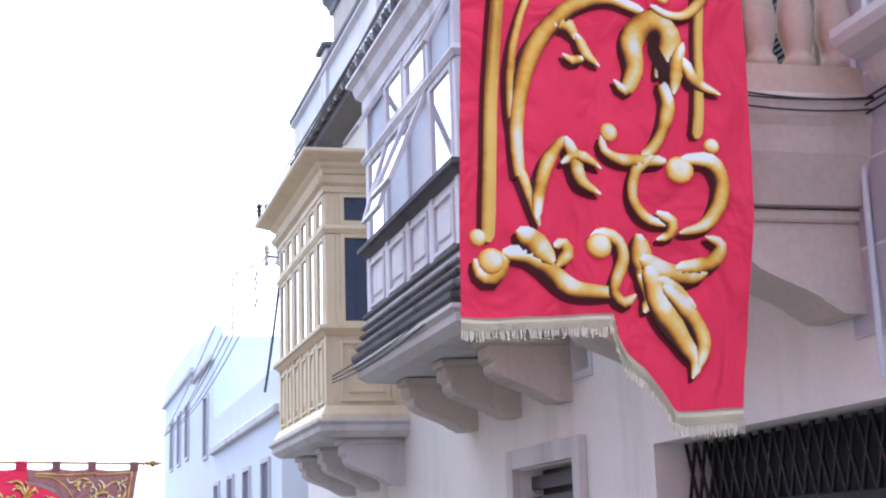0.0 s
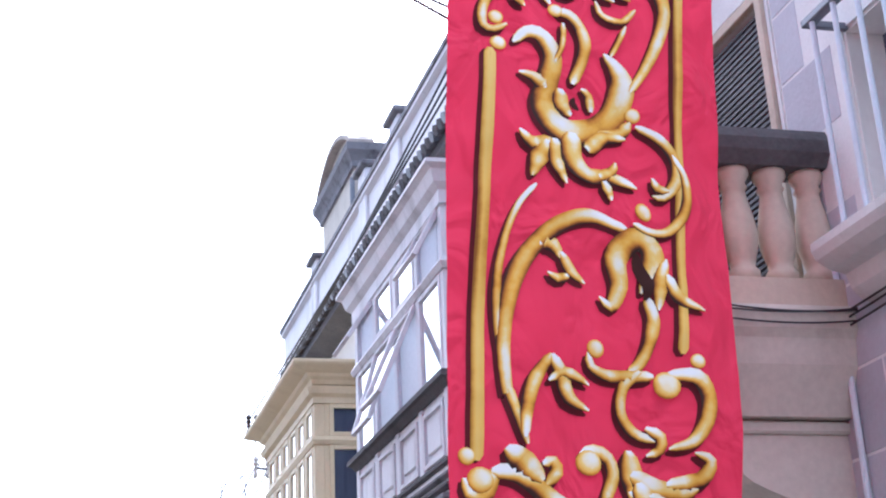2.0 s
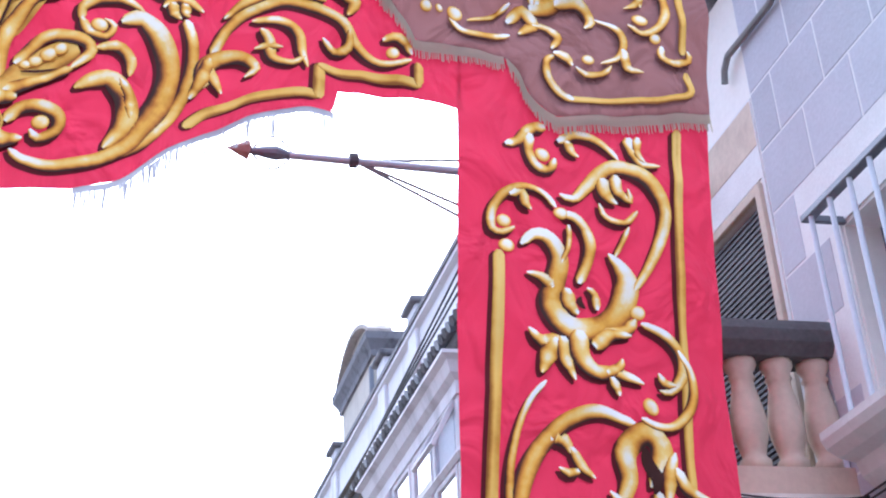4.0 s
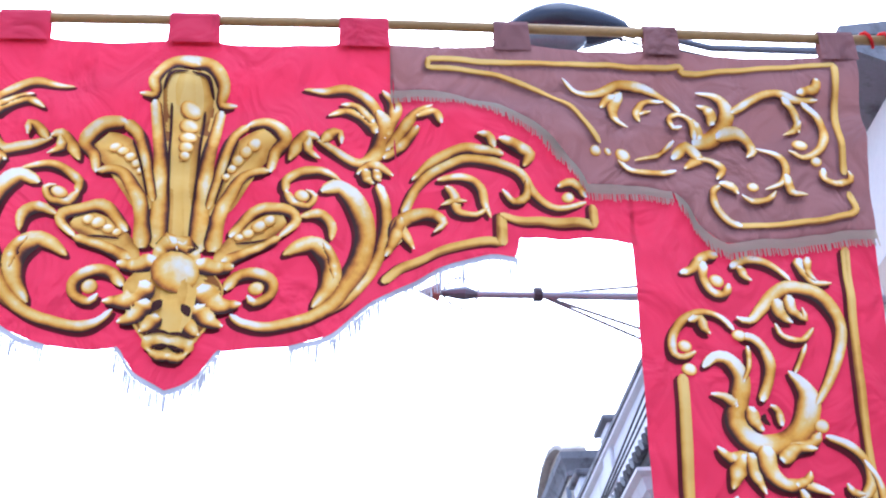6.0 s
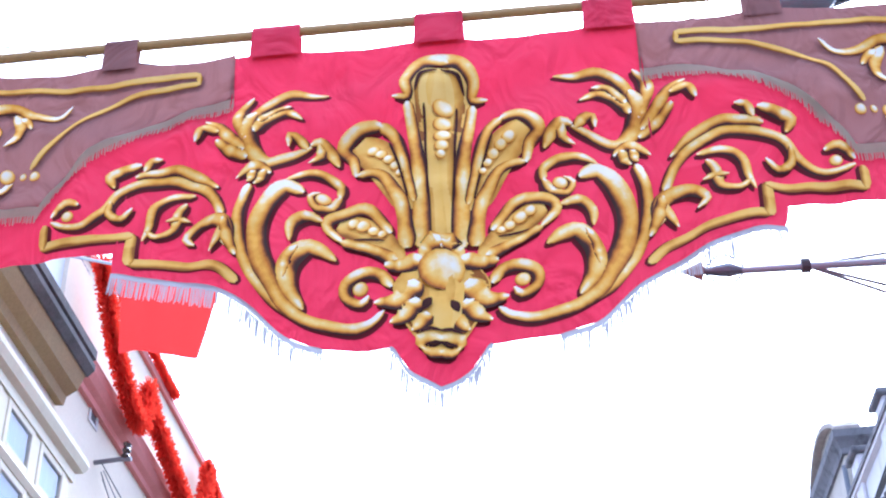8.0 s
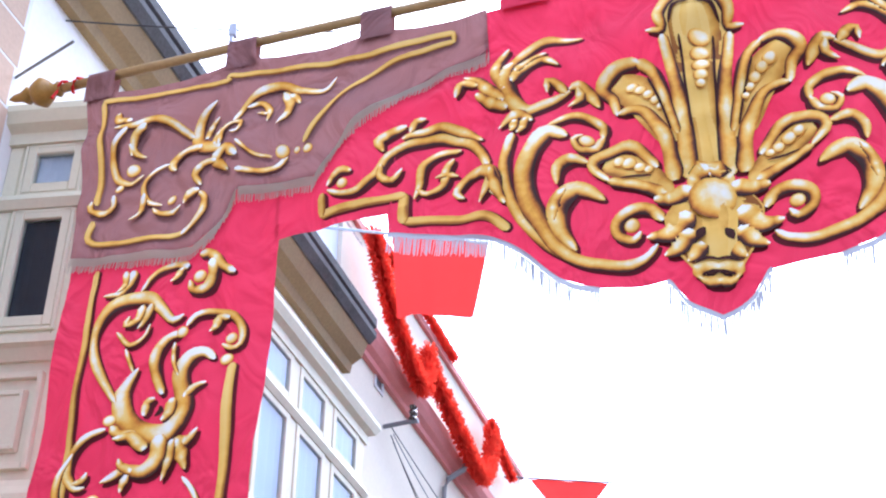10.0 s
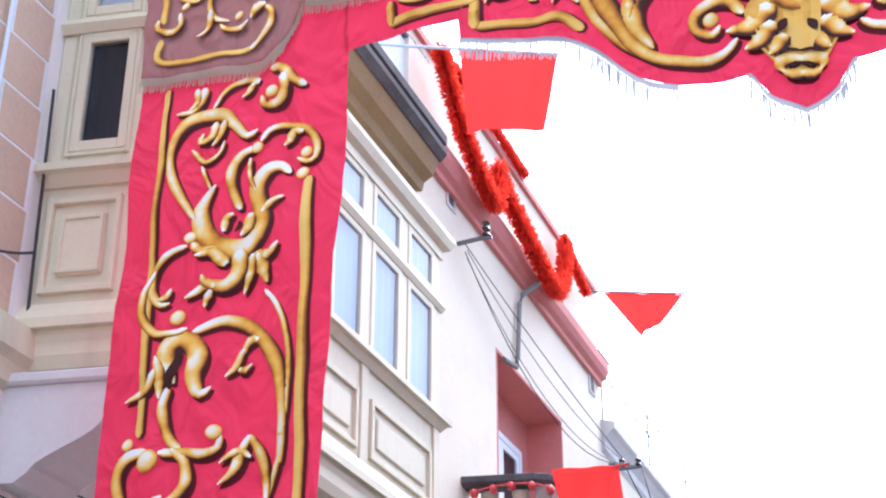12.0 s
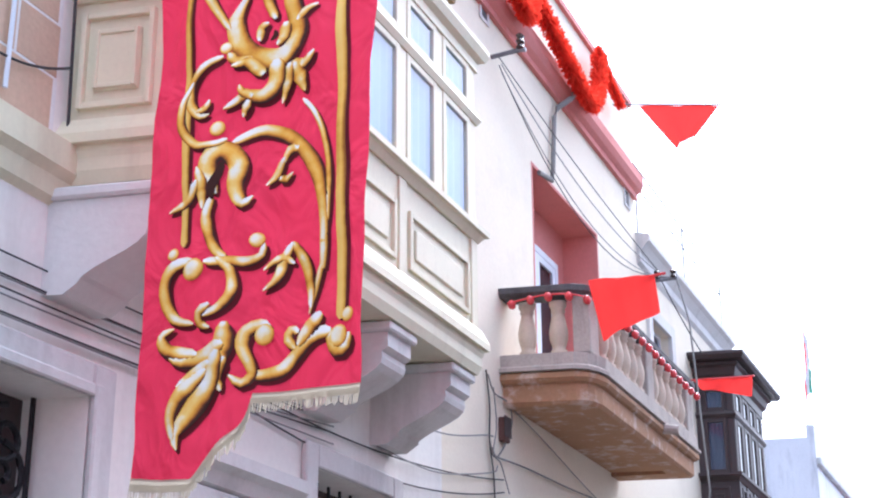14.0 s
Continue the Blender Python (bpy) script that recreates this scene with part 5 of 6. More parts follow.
        panel(fc, post + 0.03, W - post - 0.03, foot + 0.06, sill - 0.16, paint, gal, 0.1)
    return gal


gallery("cream_gallery", "cream painted closed timber gallery with sky reflection painted behind its windows", 1, WL, -3.75, 5.4, 8.74, (4.02, 4.2, 4.34, 5.07, 5.92, 6.3, 6.5), CREAM_PAINT, (CREAM_PAINT, CREAM_PAINT, CREAM_PAINT, CREAM_PAINT), 6, SKY_REFLECTION, ROOM_SHADE, 0.09, (), 2, 0.28, 0.11, 0.53, 0.03)
gallery("white_gallery", "weathered white closed gallery with black-stained mouldings and open sashes", -1, WR, 2.75, 10.0, 13.05, (3.5, 3.68, 4.1, 4.74, 5.58, 6.05, 6.36), GREY_PAINT, (WHITE_SLAB, GREY_PAINT, DARK_STONE, GREY_PAINT), 4, CURTAIN_WHITE, CURTAIN_WHITE, 0.0, (((1, 0), 0.42), ((2, 0), 0.3), ((0, 1), 0.5), ((3, 1), 0.6)))
wg = bpy.data.objects["white_gallery"]
wpath = [(WR, 13.05), (2.75, 13.05), (2.75, 10.0), (WR, 10.0)]
for z, h, o, mm in ((4.075, 0.04, 0.06, DARK_STONE), (3.985, 0.03, 0.075, STAINED), (3.9, 0.035, 0.085, DARK_STONE), (3.8, 0.05, 0.12, STAINED), (3.69, 0.07, 0.15, DARK_STONE)):
    part("soot_moulding", sweep(bmesh.new(), [(-0.02, z), (o - 0.02, z), (o, z + h * 0.4), (o, z + h), (-0.02, z + h)], wpath), mm, wg, "soot-blackened moulding")
gallery("ochre_gallery", "ochre and cream closed timber gallery with slate blinds", -1, WR, 2.75, 15.1, 18.2, (3.2, 3.38, 3.5, 4.36, 5.4, 5.8, 5.99), YELLOW_PAINT, (WHITE_SLAB, YELLOW_PAINT, YELLOW_PAINT, YELLOW_PAINT), 6, CURTAIN_WHITE, SLATE_BLIND, 0.05, (), 1, 0.16, 0.05)
gallery("dark_gallery", "dark brown closed timber gallery with white curtains", 1, WL, -3.9, 17.05, 18.75, (4.1, 4.26, 4.4, 5.1, 5.85, 6.2, 6.5), DARK_WOOD, (DARK_WOOD, DARK_WOOD, DARK_WOOD, DARK_WOOD), 4, CURTAIN_WHITE, SLATE_BLIND, 0.03)
ro = empty("gallery_roof", "wide ochre timber roof of the gallery", "roof")
part("eave", sweep(bmesh.new(), [(-0.3, 6.004), (0.04, 6.004), (0.06, 6.05), (0.1, 6.08), (0.12, 6.11), (0.27, 6.17), (0.29, 6.19), (0.29, 6.22), (-0.3, 6.3)], [(WR, 18.2), (2.75, 18.2), (2.75, 15.1), (WR, 15.1)]), YELLOW_PAINT, ro)
ro = empty("gallery_roof", "dark brown timber roof of the gallery", "roof")
part("eave", sweep(bmesh.new(), [(-0.3, 6.512), (0.26, 6.512), (0.3, 6.56), (0.3, 6.6), (-0.3, 6.75)], [(WL, 17.05), (-3.9, 17.05), (-3.9, 18.75), (WL, 18.75)]), DARK_WOOD, ro)

for y in (7.68, 8.56, 6.7):
    corbel("gallery_bracket", WL, 1, 0.7, y, 0.3, 3.955, 0.46, WHITE_SLAB, "cream scrolled stone bracket under the gallery", "cream gallery brackets")
corbel("gallery_bracket", WL, 1, 0.68, 5.5, 0.34, 3.915, 0.45, WHITE_SLAB, "cream scrolled stone bracket under the gallery", "cream gallery brackets")
for y in (10.35, 11.5, 12.7):
    corbel("gallery_bracket", WR, -1, 0.62, y, 0.28, 3.435, 0.4, STONE, "grey scrolled stone bracket under the gallery", "white gallery brackets")
for y in (15.4, 16.6, 17.9):
    corbel("gallery_bracket", WR, -1, 0.66, y, 0.28, 3.135, 0.42, WHITE_SLAB, "white scrolled stone bracket under the gallery", "ochre gallery brackets")


# ---- stone balconies ----
BALUSTER = [(0.076, 0.0), (0.076, 0.05), (0.056, 0.07), (0.064, 0.1), (0.084, 0.17), (0.088, 0.24), (0.076, 0.31), (0.057, 0.4), (0.055, 0.43), (0.068, 0.445), (0.056, 0.465), (0.08, 0.5), (0.08, 0.54)]


def balustrade(bal, pts, z0, height, mm, rail_mm, spacing=0.24):
    """Turned balusters, end piers and a moulded rail along plan points."""
    k = (height - 0.14) / 0.54
    me = None
    for (xa, ya), (xb, yb) in zip(pts, pts[1:]):
        L = math.hypot(xb - xa, yb - ya)
        n = max(1, int(L / spacing))
        for i in range(n):
            t = (i + 0.5) / n
            if me is None:
                bm = lathe(bmesh.new(), [(r, z * k) for r, z in BALUSTER], 0, 0, 12)
                ob = part("baluster", bm, mm, bal, smooth=True)
                me = ob.data
            else:
                ob = new("baluster", me)
                ob.parent = bal
            ob.location = (xa + (xb - xa) * t, ya + (yb - ya) * t, z0)
    return bal


lb = empty("stone_balcony", "brown limestone balcony with turned balusters and weathered soffit", "balcony")
lpath = [(WL, 10.65), (-3.72, 10.65), (-3.6, 10.69), (-3.54, 10.76), (-3.5, 10.88), (-3.5, 13.75), (WL, 13.75)]
part("slab", box(sweep(bmesh.new(), [(-0.3, 4.33), (-0.06, 4.33), (-0.03, 4.36), (-0.03, 4.5), (0.0, 4.51), (0.03, 4.54), (0.03, 4.58), (0.0, 4.6), (-0.3, 4.6)], lpath), WL, -3.7, 10.75, 13.65, 4.364, 4.596), BROWN_STONE, lb)
part("plinth", box(sweep(bmesh.new(), [(-0.25, 4.6), (0.05, 4.6), (0.05, 4.63), (0.02, 4.65), (0.02, 4.75), (-0.25, 4.75)], lpath), WL, -3.75, 10.85, 13.55, 4.602, 4.72), WORN_STONE, lb)
part("handrail", sweep(bmesh.new(), [(-0.17, 5.25), (0.0, 5.25), (0.03, 5.28), (0.03, 5.33), (-0.02, 5.35), (-0.17, 5.35)], lpath), DARK_STONE, lb)
for x, y in ((-3.64, 10.79), (-3.6, 12.27), (-3.6, 13.65)):
    part("pier", box(bmesh.new(), x - 0.1, x + 0.09, y - 0.11, y + 0.11, 4.75, 5.25, 0.012), WORN_STONE, lb)
balustrade(lb, [(WL + 0.08, 10.75), (-3.75, 10.75)], 4.75, 0.64, BUFF_STONE, STONE, 0.25)
balustrade(lb, [(-3.6, 10.92), (-3.6, 12.15)], 4.75, 0.64, BUFF_STONE, STONE, 0.2)
balustrade(lb, [(-3.6, 12.39), (-3.6, 13.53)], 4.75, 0.64, BUFF_STONE, STONE, 0.2)
part("waterspout", tube(bmesh.new(), [(-3.52, 12.55, 4.56), (-3.3, 12.55, 4.54)], [0.05, 0.045], 10), WORN_STONE, lb)

rb_ = empty("stone_balcony", "weathered limestone balcony with fat balusters and black-stained rail", "balcony")
rpath = [(WR, 9.0), (2.8, 9.0), (2.8, 6.15), (WR, 6.15)]
part("slab", box(sweep(bmesh.new(), [(-0.3, 3.72), (0.0, 3.72), (0.02, 3.84), (0.05, 3.88), (0.05, 3.97), (0.02, 4.0), (-0.3, 4.0)], rpath), 2.9, WR, 6.3, 8.9, 3.724, 3.996), STONE, rb_)
part("plinth", sweep(bmesh.new(), [(-0.2, 4.0), (0.0, 4.0), (0.0, 4.14), (-0.2, 4.14)], rpath), BUFF_STONE, rb_)
part("under_moulding", box(sweep(bmesh.new(), [(-0.3, 3.5), (-0.1, 3.5), (-0.06, 3.6), (-0.02, 3.68), (0.0, 3.72), (-0.3, 3.72)], rpath), 2.95, WR, 6.4, 8.8, 3.504, 3.716), STONE, rb_)
part("handrail", sweep(bmesh.new(), [(-0.2, 4.72), (0.0, 4.72), (0.05, 4.78), (0.06, 4.84), (0.03, 4.9), (-0.2, 4.9)], rpath), DARK_STONE, rb_)
balustrade(rb_, [(3.62, 6.25), (2.82, 6.25)], 4.14, 0.72, BUFF_STONE, STONE, 0.2)
balustrade(rb_, [(2.9, 6.4), (2.9, 8.9)], 4.14, 0.72, BUFF_STONE, STONE, 0.21)
corbel("balcony_bracket", WR, -1, 0.62, 6.5, 0.36, 3.43, 0.42, STONE, "limestone scrolled bracket under the balcony", "balcony brackets")
corbel("balcony_bracket", WR, -1, 0.62, 8.5, 0.36, 3.43, 0.42, STONE, "limestone scrolled bracket under the balcony", "balcony brackets")


# ---- doors, grilles and wall details ----
# pink recess with its glazed door
rec = empty("balcony_door", "white framed glazed balcony door in a pink reveal", "door")
rf = Face("x", WL - 0.42, 11.46, 1)
for a0, a1, z0, z1 in ((0.0, 0.03, 4.72, 6.87), (1.84, 1.87, 4.72, 6.87)):
    part("reveal", box(bmesh.new(), WL - 0.48, WL + 0.004, 11.46 + a0, 11.46 + a1, z0, z1), PINK_PAINT, rec)
part("lintel", box(bmesh.new(), WL - 0.48, WL + 0.004, 11.492, 13.298, 6.84, 6.87), PINK_PAINT, rec)
# dark sheets close behind the panes stand for the unlit room
for k in range(2):
    sash(rf, 0.45 + k * 0.5, 0.95 + k * 0.5, 4.72, 6.35, WHITE_METAL, rec, ROOM_SHADE, 0.07)
part("door_frame", ring(bmesh.new(), rf, 0.38, 1.52, 4.7, 6.42, 0.07, -0.05, 0.03), WHITE_METAL, rec)
part("panel_wall", box(bmesh.new(), WL - 0.5, WL - 0.46, 11.49, 13.3, 4.7, 6.84), PINK_PAINT, rec)
# small window of the white house
sw = empty("house_window", "white moulded window of the white house", "window")
swf = Face("x", WL, 15.15, 1)
part("surround", ring(bmesh.new(), swf, -0.14, 0.94, 5.61, 6.69, 0.14, -0.02, 0.05), WHITE_SLAB, sw)
sash(Face("x", WL - 0.15, 15.15, 1), 0, 0.8, 5.75, 6.55, WHITE_METAL, sw, SLATE_BLIND)

# near doorway with wrought iron
dw = empty("iron_doorway", "white moulded doorway with black wrought-iron scroll grille", "doorway")
df = Face("x", WL, 0.0, 1)
fb = bmesh.new()
for o, w in ((0.03, 0.16), (0.05, 0.06)):
    df.box(fb, 5.7, 5.7 + w, 0.0, o, 0.14, 3.1 + w, 0.01)
    df.box(fb, 3.9 - w, 3.9, 0.0, o, 0.14, 3.1 + w, 0.01)
    df.box(fb, 3.9, 5.7, 0.0, o - 0.002, 3.1, 3.1 + w, 0.01)
part("architrave", fb, WHITE_SLAB, dw)
part("back_panel", box(bmesh.new(), -4.98, -4.93, 3.9, 5.7, 0.14, 3.1), DARK_WOOD, dw)
for yy in [4.02 + 0.42 * k for k in range(4)]:
    for zz in [1.5 + 0.4 * k for k in range(4)]:
        gb = bmesh.new()
        for s in (1, -1):
            pts = []
            for k in range(22):
                r = 0.15 * (1 - k / 26)
                a = s * (k * 0.42) + math.pi / 2
                pts.append((-4.8, yy + 0.2 + s * 0.0 + r * math.cos(a), zz + s * 0.0 + 0.17 * (s > 0) + r * math.sin(a)))
            tube(gb, pts, 0.017, 6)
        part("iron_scroll", gb, BLACK_IRON, dw)
for yy in (3.94, 4.36, 4.78, 5.2, 5.64):
    part("iron_bar", tube(bmesh.new(), [(-4.8, yy, 0.15), (-4.8, yy, 3.09)], 0.014), BLACK_IRON, dw)
# second doorway with a moulded hood
dw2 = empty("hooded_doorway", "white doorway with moulded stone hood and iron fanlight", "doorway")
fb = bmesh.new()
df.box(fb, 7.57, 7.71, 0, 0.05, 0.14, 3.34, 0.01)
df.box(fb, 8.68, 8.82, 0, 0.05, 0.14, 3.34, 0.01)
df.box(fb, 7.71, 8.68, 0, 0.048, 3.2, 3.34, 0.01)
part("architrave", fb, WHITE_SLAB, dw2)
part("back_panel", box(bmesh.new(), -4.95, -4.9, 7.71, 8.68, 0.14, 3.2), DARK_WOOD, dw2)
for k in range(7):
    part("iron_bar", tube(bmesh.new(), [(-4.7, 7.77 + k * 0.14, 2.3), (-4.7, 7.77 + k * 0.14, 3.18)], 0.012), BLACK_IRON, dw2)
hood = empty("window_hood", "white moulded stone window hood on the wall", "hood")
part("cap", sweep(bmesh.new(), [(0, 2.86), (0.06, 2.88), (0.1, 2.95), (0.16, 2.98), (0.16, 3.05), (0, 3.08)], [(WL, 6.35), (WL, 7.45)]), WHITE_SLAB, hood)
part("frieze", df.box(bmesh.new(), 6.42, 7.38, 0, 0.05, 2.6, 2.86, 0.01), WHITE_SLAB, hood)
part("shutter", df.box(bmesh.new(), 6.55, 7.25, 0.0, 0.03, 1.2, 2.6, 0.01), LOUVRE, hood)

# wide shop opening with lattice fanlight
shop = empty("shop_opening", "wide shop opening with black iron lattice fanlight", "shopfront")
# near-black back sheet paints the dark of the shop's inside, not an iron part
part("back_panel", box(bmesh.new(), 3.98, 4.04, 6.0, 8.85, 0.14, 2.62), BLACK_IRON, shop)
part("lower_shutter", box(bmesh.new(), 3.76, 3.82, 6.0, 8.85, 0.14, 2.18), WHITE_SLAB, shop)
part("head_rail", box(bmesh.new(), 3.78, 3.84, 6.0, 8.85, 2.18, 2.24, 0.008), BLACK_IRON, shop)
k = 6.02
while k < 8.8:
    lb_ = bmesh.new()
    tube(lb_, [(3.8, k, 2.24), (3.8, k + 0.13, 2.61)], 0.011)
    tube(lb_, [(3.8, k + 0.13, 2.24), (3.8, k, 2.61)], 0.011)
    part("lattice_bar", lb_, BLACK_IRON, shop)
    k += 0.14
rwf = Face("x", WR, 0.0, -1)
# second moulded opening on the same wall
sh2 = empty("shuttered_doorway", "white moulded doorway with dark louvred shutters", "doorway")
part("architrave", ring(bmesh.new(), rwf, 10.0, 11.65, 0.14, 2.78, 0.15, 0.0, 0.06), WHITE_SLAB, sh2)
for k in range(15):
    part("slat", rwf.box(bmesh.new(), 10.16, 11.49, -0.14, -0.1, 0.3 + k * 0.155, 0.4 + k * 0.155), LOUVRE, sh2)
part("back_panel", rwf.box(bmesh.new(), 10.15, 11.5, -0.3, -0.2, 0.14, 2.62), DARK_WOOD, sh2)
vent = empty("wall_vent", "small square wall vent with a white frame", "vent")
part("frame", ring(bmesh.new(), rwf, 9.78, 10.16, 3.17, 3.48, 0.05, 0.0, 0.02), WHITE_SLAB, vent)
part("grille", rwf.box(bmesh.new(), 9.84, 10.1, -0.2, -0.15, 3.22, 3.43), LOUVRE, vent)
# louvred balcony door
lou = empty("louvred_door", "grey louvred door onto the stone balcony", "door")
part("back_panel", rwf.box(bmesh.new(), 6.58, 7.55, -0.3, -0.2, 4.0, 5.9), DARK_WOOD, lou)
part("frame", ring(bmesh.new(), rwf, 6.52, 7.61, 3.98, 5.96, 0.06, -0.02, 0.03), BUFF_STONE, lou)
for k in range(52):
    sb = rwf.box(bmesh.new(), 6.6, 7.53, -0.06, -0.02, 4.06 + k * 0.035, 4.078 + k * 0.035)
    part("slat", sb, LOUVRE, lou)
# barred window
bw_ = empty("barred_window", "window with projecting white iron bars on a ledge", "window")
part("back_panel", rwf.box(bmesh.new(), 5.0, 5.83, -0.3, -0.2, 4.25, 5.3), SLATE_BLIND, bw_)
part("ledge", sweep(bmesh.new(), [(-0.02, 3.96), (0.05, 3.98), (0.1, 4.03), (0.12, 4.1), (0.2, 4.12), (0.26, 4.16), (0.28, 4.2), (0.28, 4.24), (-0.02, 4.24)], [(WR, 5.97), (WR, 4.2)]), WHITE_SLAB, bw_)
part("top_bar", rwf.box(bmesh.new(), 4.6, 5.83, 0.18, 0.24, 5.3, 5.34, 0.005), GREY_METAL, bw_)
part("side_bar", rwf.box(bmesh.new(), 5.8, 5.83, 0.0, 0.24, 5.3, 5.34, 0.005), GREY_METAL, bw_)
for k in range(7):
    part("bar", tube(bmesh.new(), [(WR - 0.22, 5.76 - k * 0.19, 4.22), (WR - 0.22, 5.76 - k * 0.19, 5.32)], 0.014, 8), WHITE_METAL, bw_)

# sawn stone facing: blocks of the right-hand wall above the balcony level, rosy blocks of the left-hand wall
def facing(name, label, face, a0, a1, z0, z1, bl, bh, mm, holes):
    mb = bmesh.new()
    cuts = sorted({z0, z1, *[h[2] for h in holes], *[h[3] for h in holes]})
    for c0, c1 in zip([max(c, z0) for c in cuts], cuts[1:]):
        gaps = sorted((h[0], h[1]) for h in holes if h[2] < (c0 + c1) / 2 < h[3])
        edges = [a0] + [e for g in gaps for e in g] + [a1]
        for e0, e1 in zip(edges[::2], edges[1::2]):
            if e1 > e0 and c1 > c0:
                face.box(mb, e0, e1, 0.001, 0.013, c0, c1)
    f = tagged(part(name, mb, MORTAR), label, "stone facing", kind="structure")
    r = 0
    z = z0 + 0.004
    while z < z1 - 0.05:
        a = a0 - (bl / 2 if r % 2 else 0)
        while a < a1:
            s, e = max(a, a0) + 0.007, min(a + bl, a1) - 0.007
            t = min(z + bh, z1) - 0.012
            if e - s > 0.06 and not any(h[0] < e and h[1] > s and h[2] < t and h[3] > z for h in holes):
                part("stone_block", face.box(bmesh.new(), s, e, 0.004, 0.016, z, t, 0.004), mm, f)
            a += bl
        z += bh
        r += 1
    return f


facing("stone_facing_right", "grey sawn stone block facing with pale joints", rwf, 3.7, 6.45, 2.91, 7.31, 0.5, 0.4, BLOCK, [(4.95, 5.85, 4.2, 5.32)])
facing("stone_facing_buff", "buff sawn stone block facing beside the balcony door", rwf, 6.47, 9.3, 4.02, 6.5, 0.7, 0.36, BUFF_STONE, [(6.5, 7.63, 3.98, 5.98)])
facing("stone_facing_left", "rosy sawn stone block facing with pale joints", df, 3.2, 5.3, 4.24, 7.44, 0.52, 0.28, PINK_BLOCK, [])

# small square vents under the pink cornice
for y, z in ((10.4, 7.84), (14.45, 7.75)):
    vt = empty("wall_vent", "small dark square vent hole framed in the cream wall", "vent", "cream wall vents")
    part("frame", ring(bmesh.new(), df, y - 0.1, y + 0.1, z - 0.12, z + 0.12, 0.035, 0.0, 0.02), WHITE_SLAB, vt)
    part("grille", df.box(bmesh.new(), y - 0.066, y + 0.066, 0.0, 0.006, z - 0.086, z + 0.086), LOUVRE, vt)

# rooftop turret
tur = empty("roof_turret", "weathered stone roof turret with a dark arched pediment", "turret")
part("body", box(bmesh.new(), 3.85, 5.3, 17.75, 20.0, 7.4, 9.9, 0.03), STONE, tur)
part("cornice", sweep(bmesh.new(), [(-0.2, 9.78), (0.04, 9.78), (0.05, 9.86), (0.09, 9.94), (0.13, 10.0), (0.14, 10.1), (-0.2, 10.14)], [(5.3, 20.0), (3.85, 20.0), (3.85, 17.75), (5.3, 17.75)]), STAINED, tur)
arch = [(17.62 + 2.4 * k / 16, 10.08 + 0.42 * math.sin(math.pi * k / 16) ** 0.8) for k in range(17)]
for nm, x0, x1, lift, foot, mm in (("pediment", 3.86, 4.1, 0.0, True, STONE), ("arched_moulding", 3.74, 4.1, 0.07, False, WORN_STONE)):
    ab = bmesh.new()
    lower = [(y, 10.06) for y, z in arch] if foot else [(y, z + 0.002) for y, z in arch]
    outer = [[ab.verts.new((x, y, z + lift)) for y, z in arch] for x in (x0, x1)]
    inner = [[ab.verts.new((x, y, z)) for y, z in lower] for x in (x0, x1)]
    for k in range(16):
        for a, b in ((outer[0], inner[0]), (outer[1], inner[1]), (outer[0], outer[1]), (inner[0], inner[1])):
            ab.faces.new((a[k], a[k + 1], b[k + 1], b[k]))
    for k in (0, 16):
        ab.faces.new((outer[0][k], outer[1][k], inner[1][k], inner[0][k]))
    part(nm, fixed(ab), mm, tur)
part("roof", box(bmesh.new(), 4.1, 5.2, 17.8, 19.9, 10.1, 10.2), DARK_STONE, tur)
part("downpipe", tube(bmesh.new(), [(3.8, 17.7, 9.6), (3.8, 17.7, 7.5)], 0.035, 8), GREY_METAL, tur)

# parapet clutter above the sooty cornice
tank = empty("roof_box", "pale blue-grey roof box behind the cornice", "roof box")
part("body", box(bmesh.new(), -5.4, -4.55, 8.3, 9.9, 8.0, 8.9, 0.03), PALE_BLUE_WALL, tank)
part("lid", box(bmesh.new(), -5.45, -4.5, 8.25, 9.95, 8.9, 8.97, 0.02), GREY_METAL, tank)


# ---- flags, garlands and fittings ----
def cloth_flag(name, label, corners, mm, sag=0.04, group=""):
    """A flag between four corners (top left, top right, bottom right, bottom left) that ripples."""
    tl, tr, br, bl = [Vector(c) for c in corners]
    nrm = (tr - tl).cross(bl - tl).normalized()
    bm = bmesh.new()
    n = 18
    gdx = []
    for i in range(n + 1):
        col = []
        for j in range(n + 1):
            s, t = i / n, j / n
            p = (tl * (1 - s) + tr * s) * (1 - t) + (bl * (1 - s) + br * s) * t
            p = p + nrm * (sag * t * math.sin(s * 7 + t * 2) + sag * 0.5 * math.sin(s * 13 + 1.5))
            col.append(bm.verts.new(p))
        gdx.append(col)
    for i in range(n):
        for j in range(n):
            bm.faces.new((gdx[i][j], gdx[i][j + 1], gdx[i + 1][j + 1], gdx[i + 1][j]))
    fl = empty(name, label, "flag", group)
    part("cloth", bm, mm, fl, smooth=True)
    return fl


f = cloth_flag("red_flag", "plain red cloth flag hanging beside the roof", [(-3.73, 9.60, 8.60), (-2.86, 9.60, 8.32), (-3.00, 9.60, 7.64), (-3.67, 9.60, 7.75)], FLAG_RED, 0.03, "red street flags")
part("staff", tube(bmesh.new(), [(-4.60, 9.60, 8.86), (-2.85, 9.60, 8.32)], 0.014), WHITE_METAL, f)
f = cloth_flag("red_flag", "small red pennant flag hanging from the parapet", [(-4.07, 15.50, 8.84), (-3.10, 15.50, 8.66), (-3.39, 15.50, 8.34), (-3.64, 15.50, 8.21)], FLAG_RED, 0.03, "red street flags")
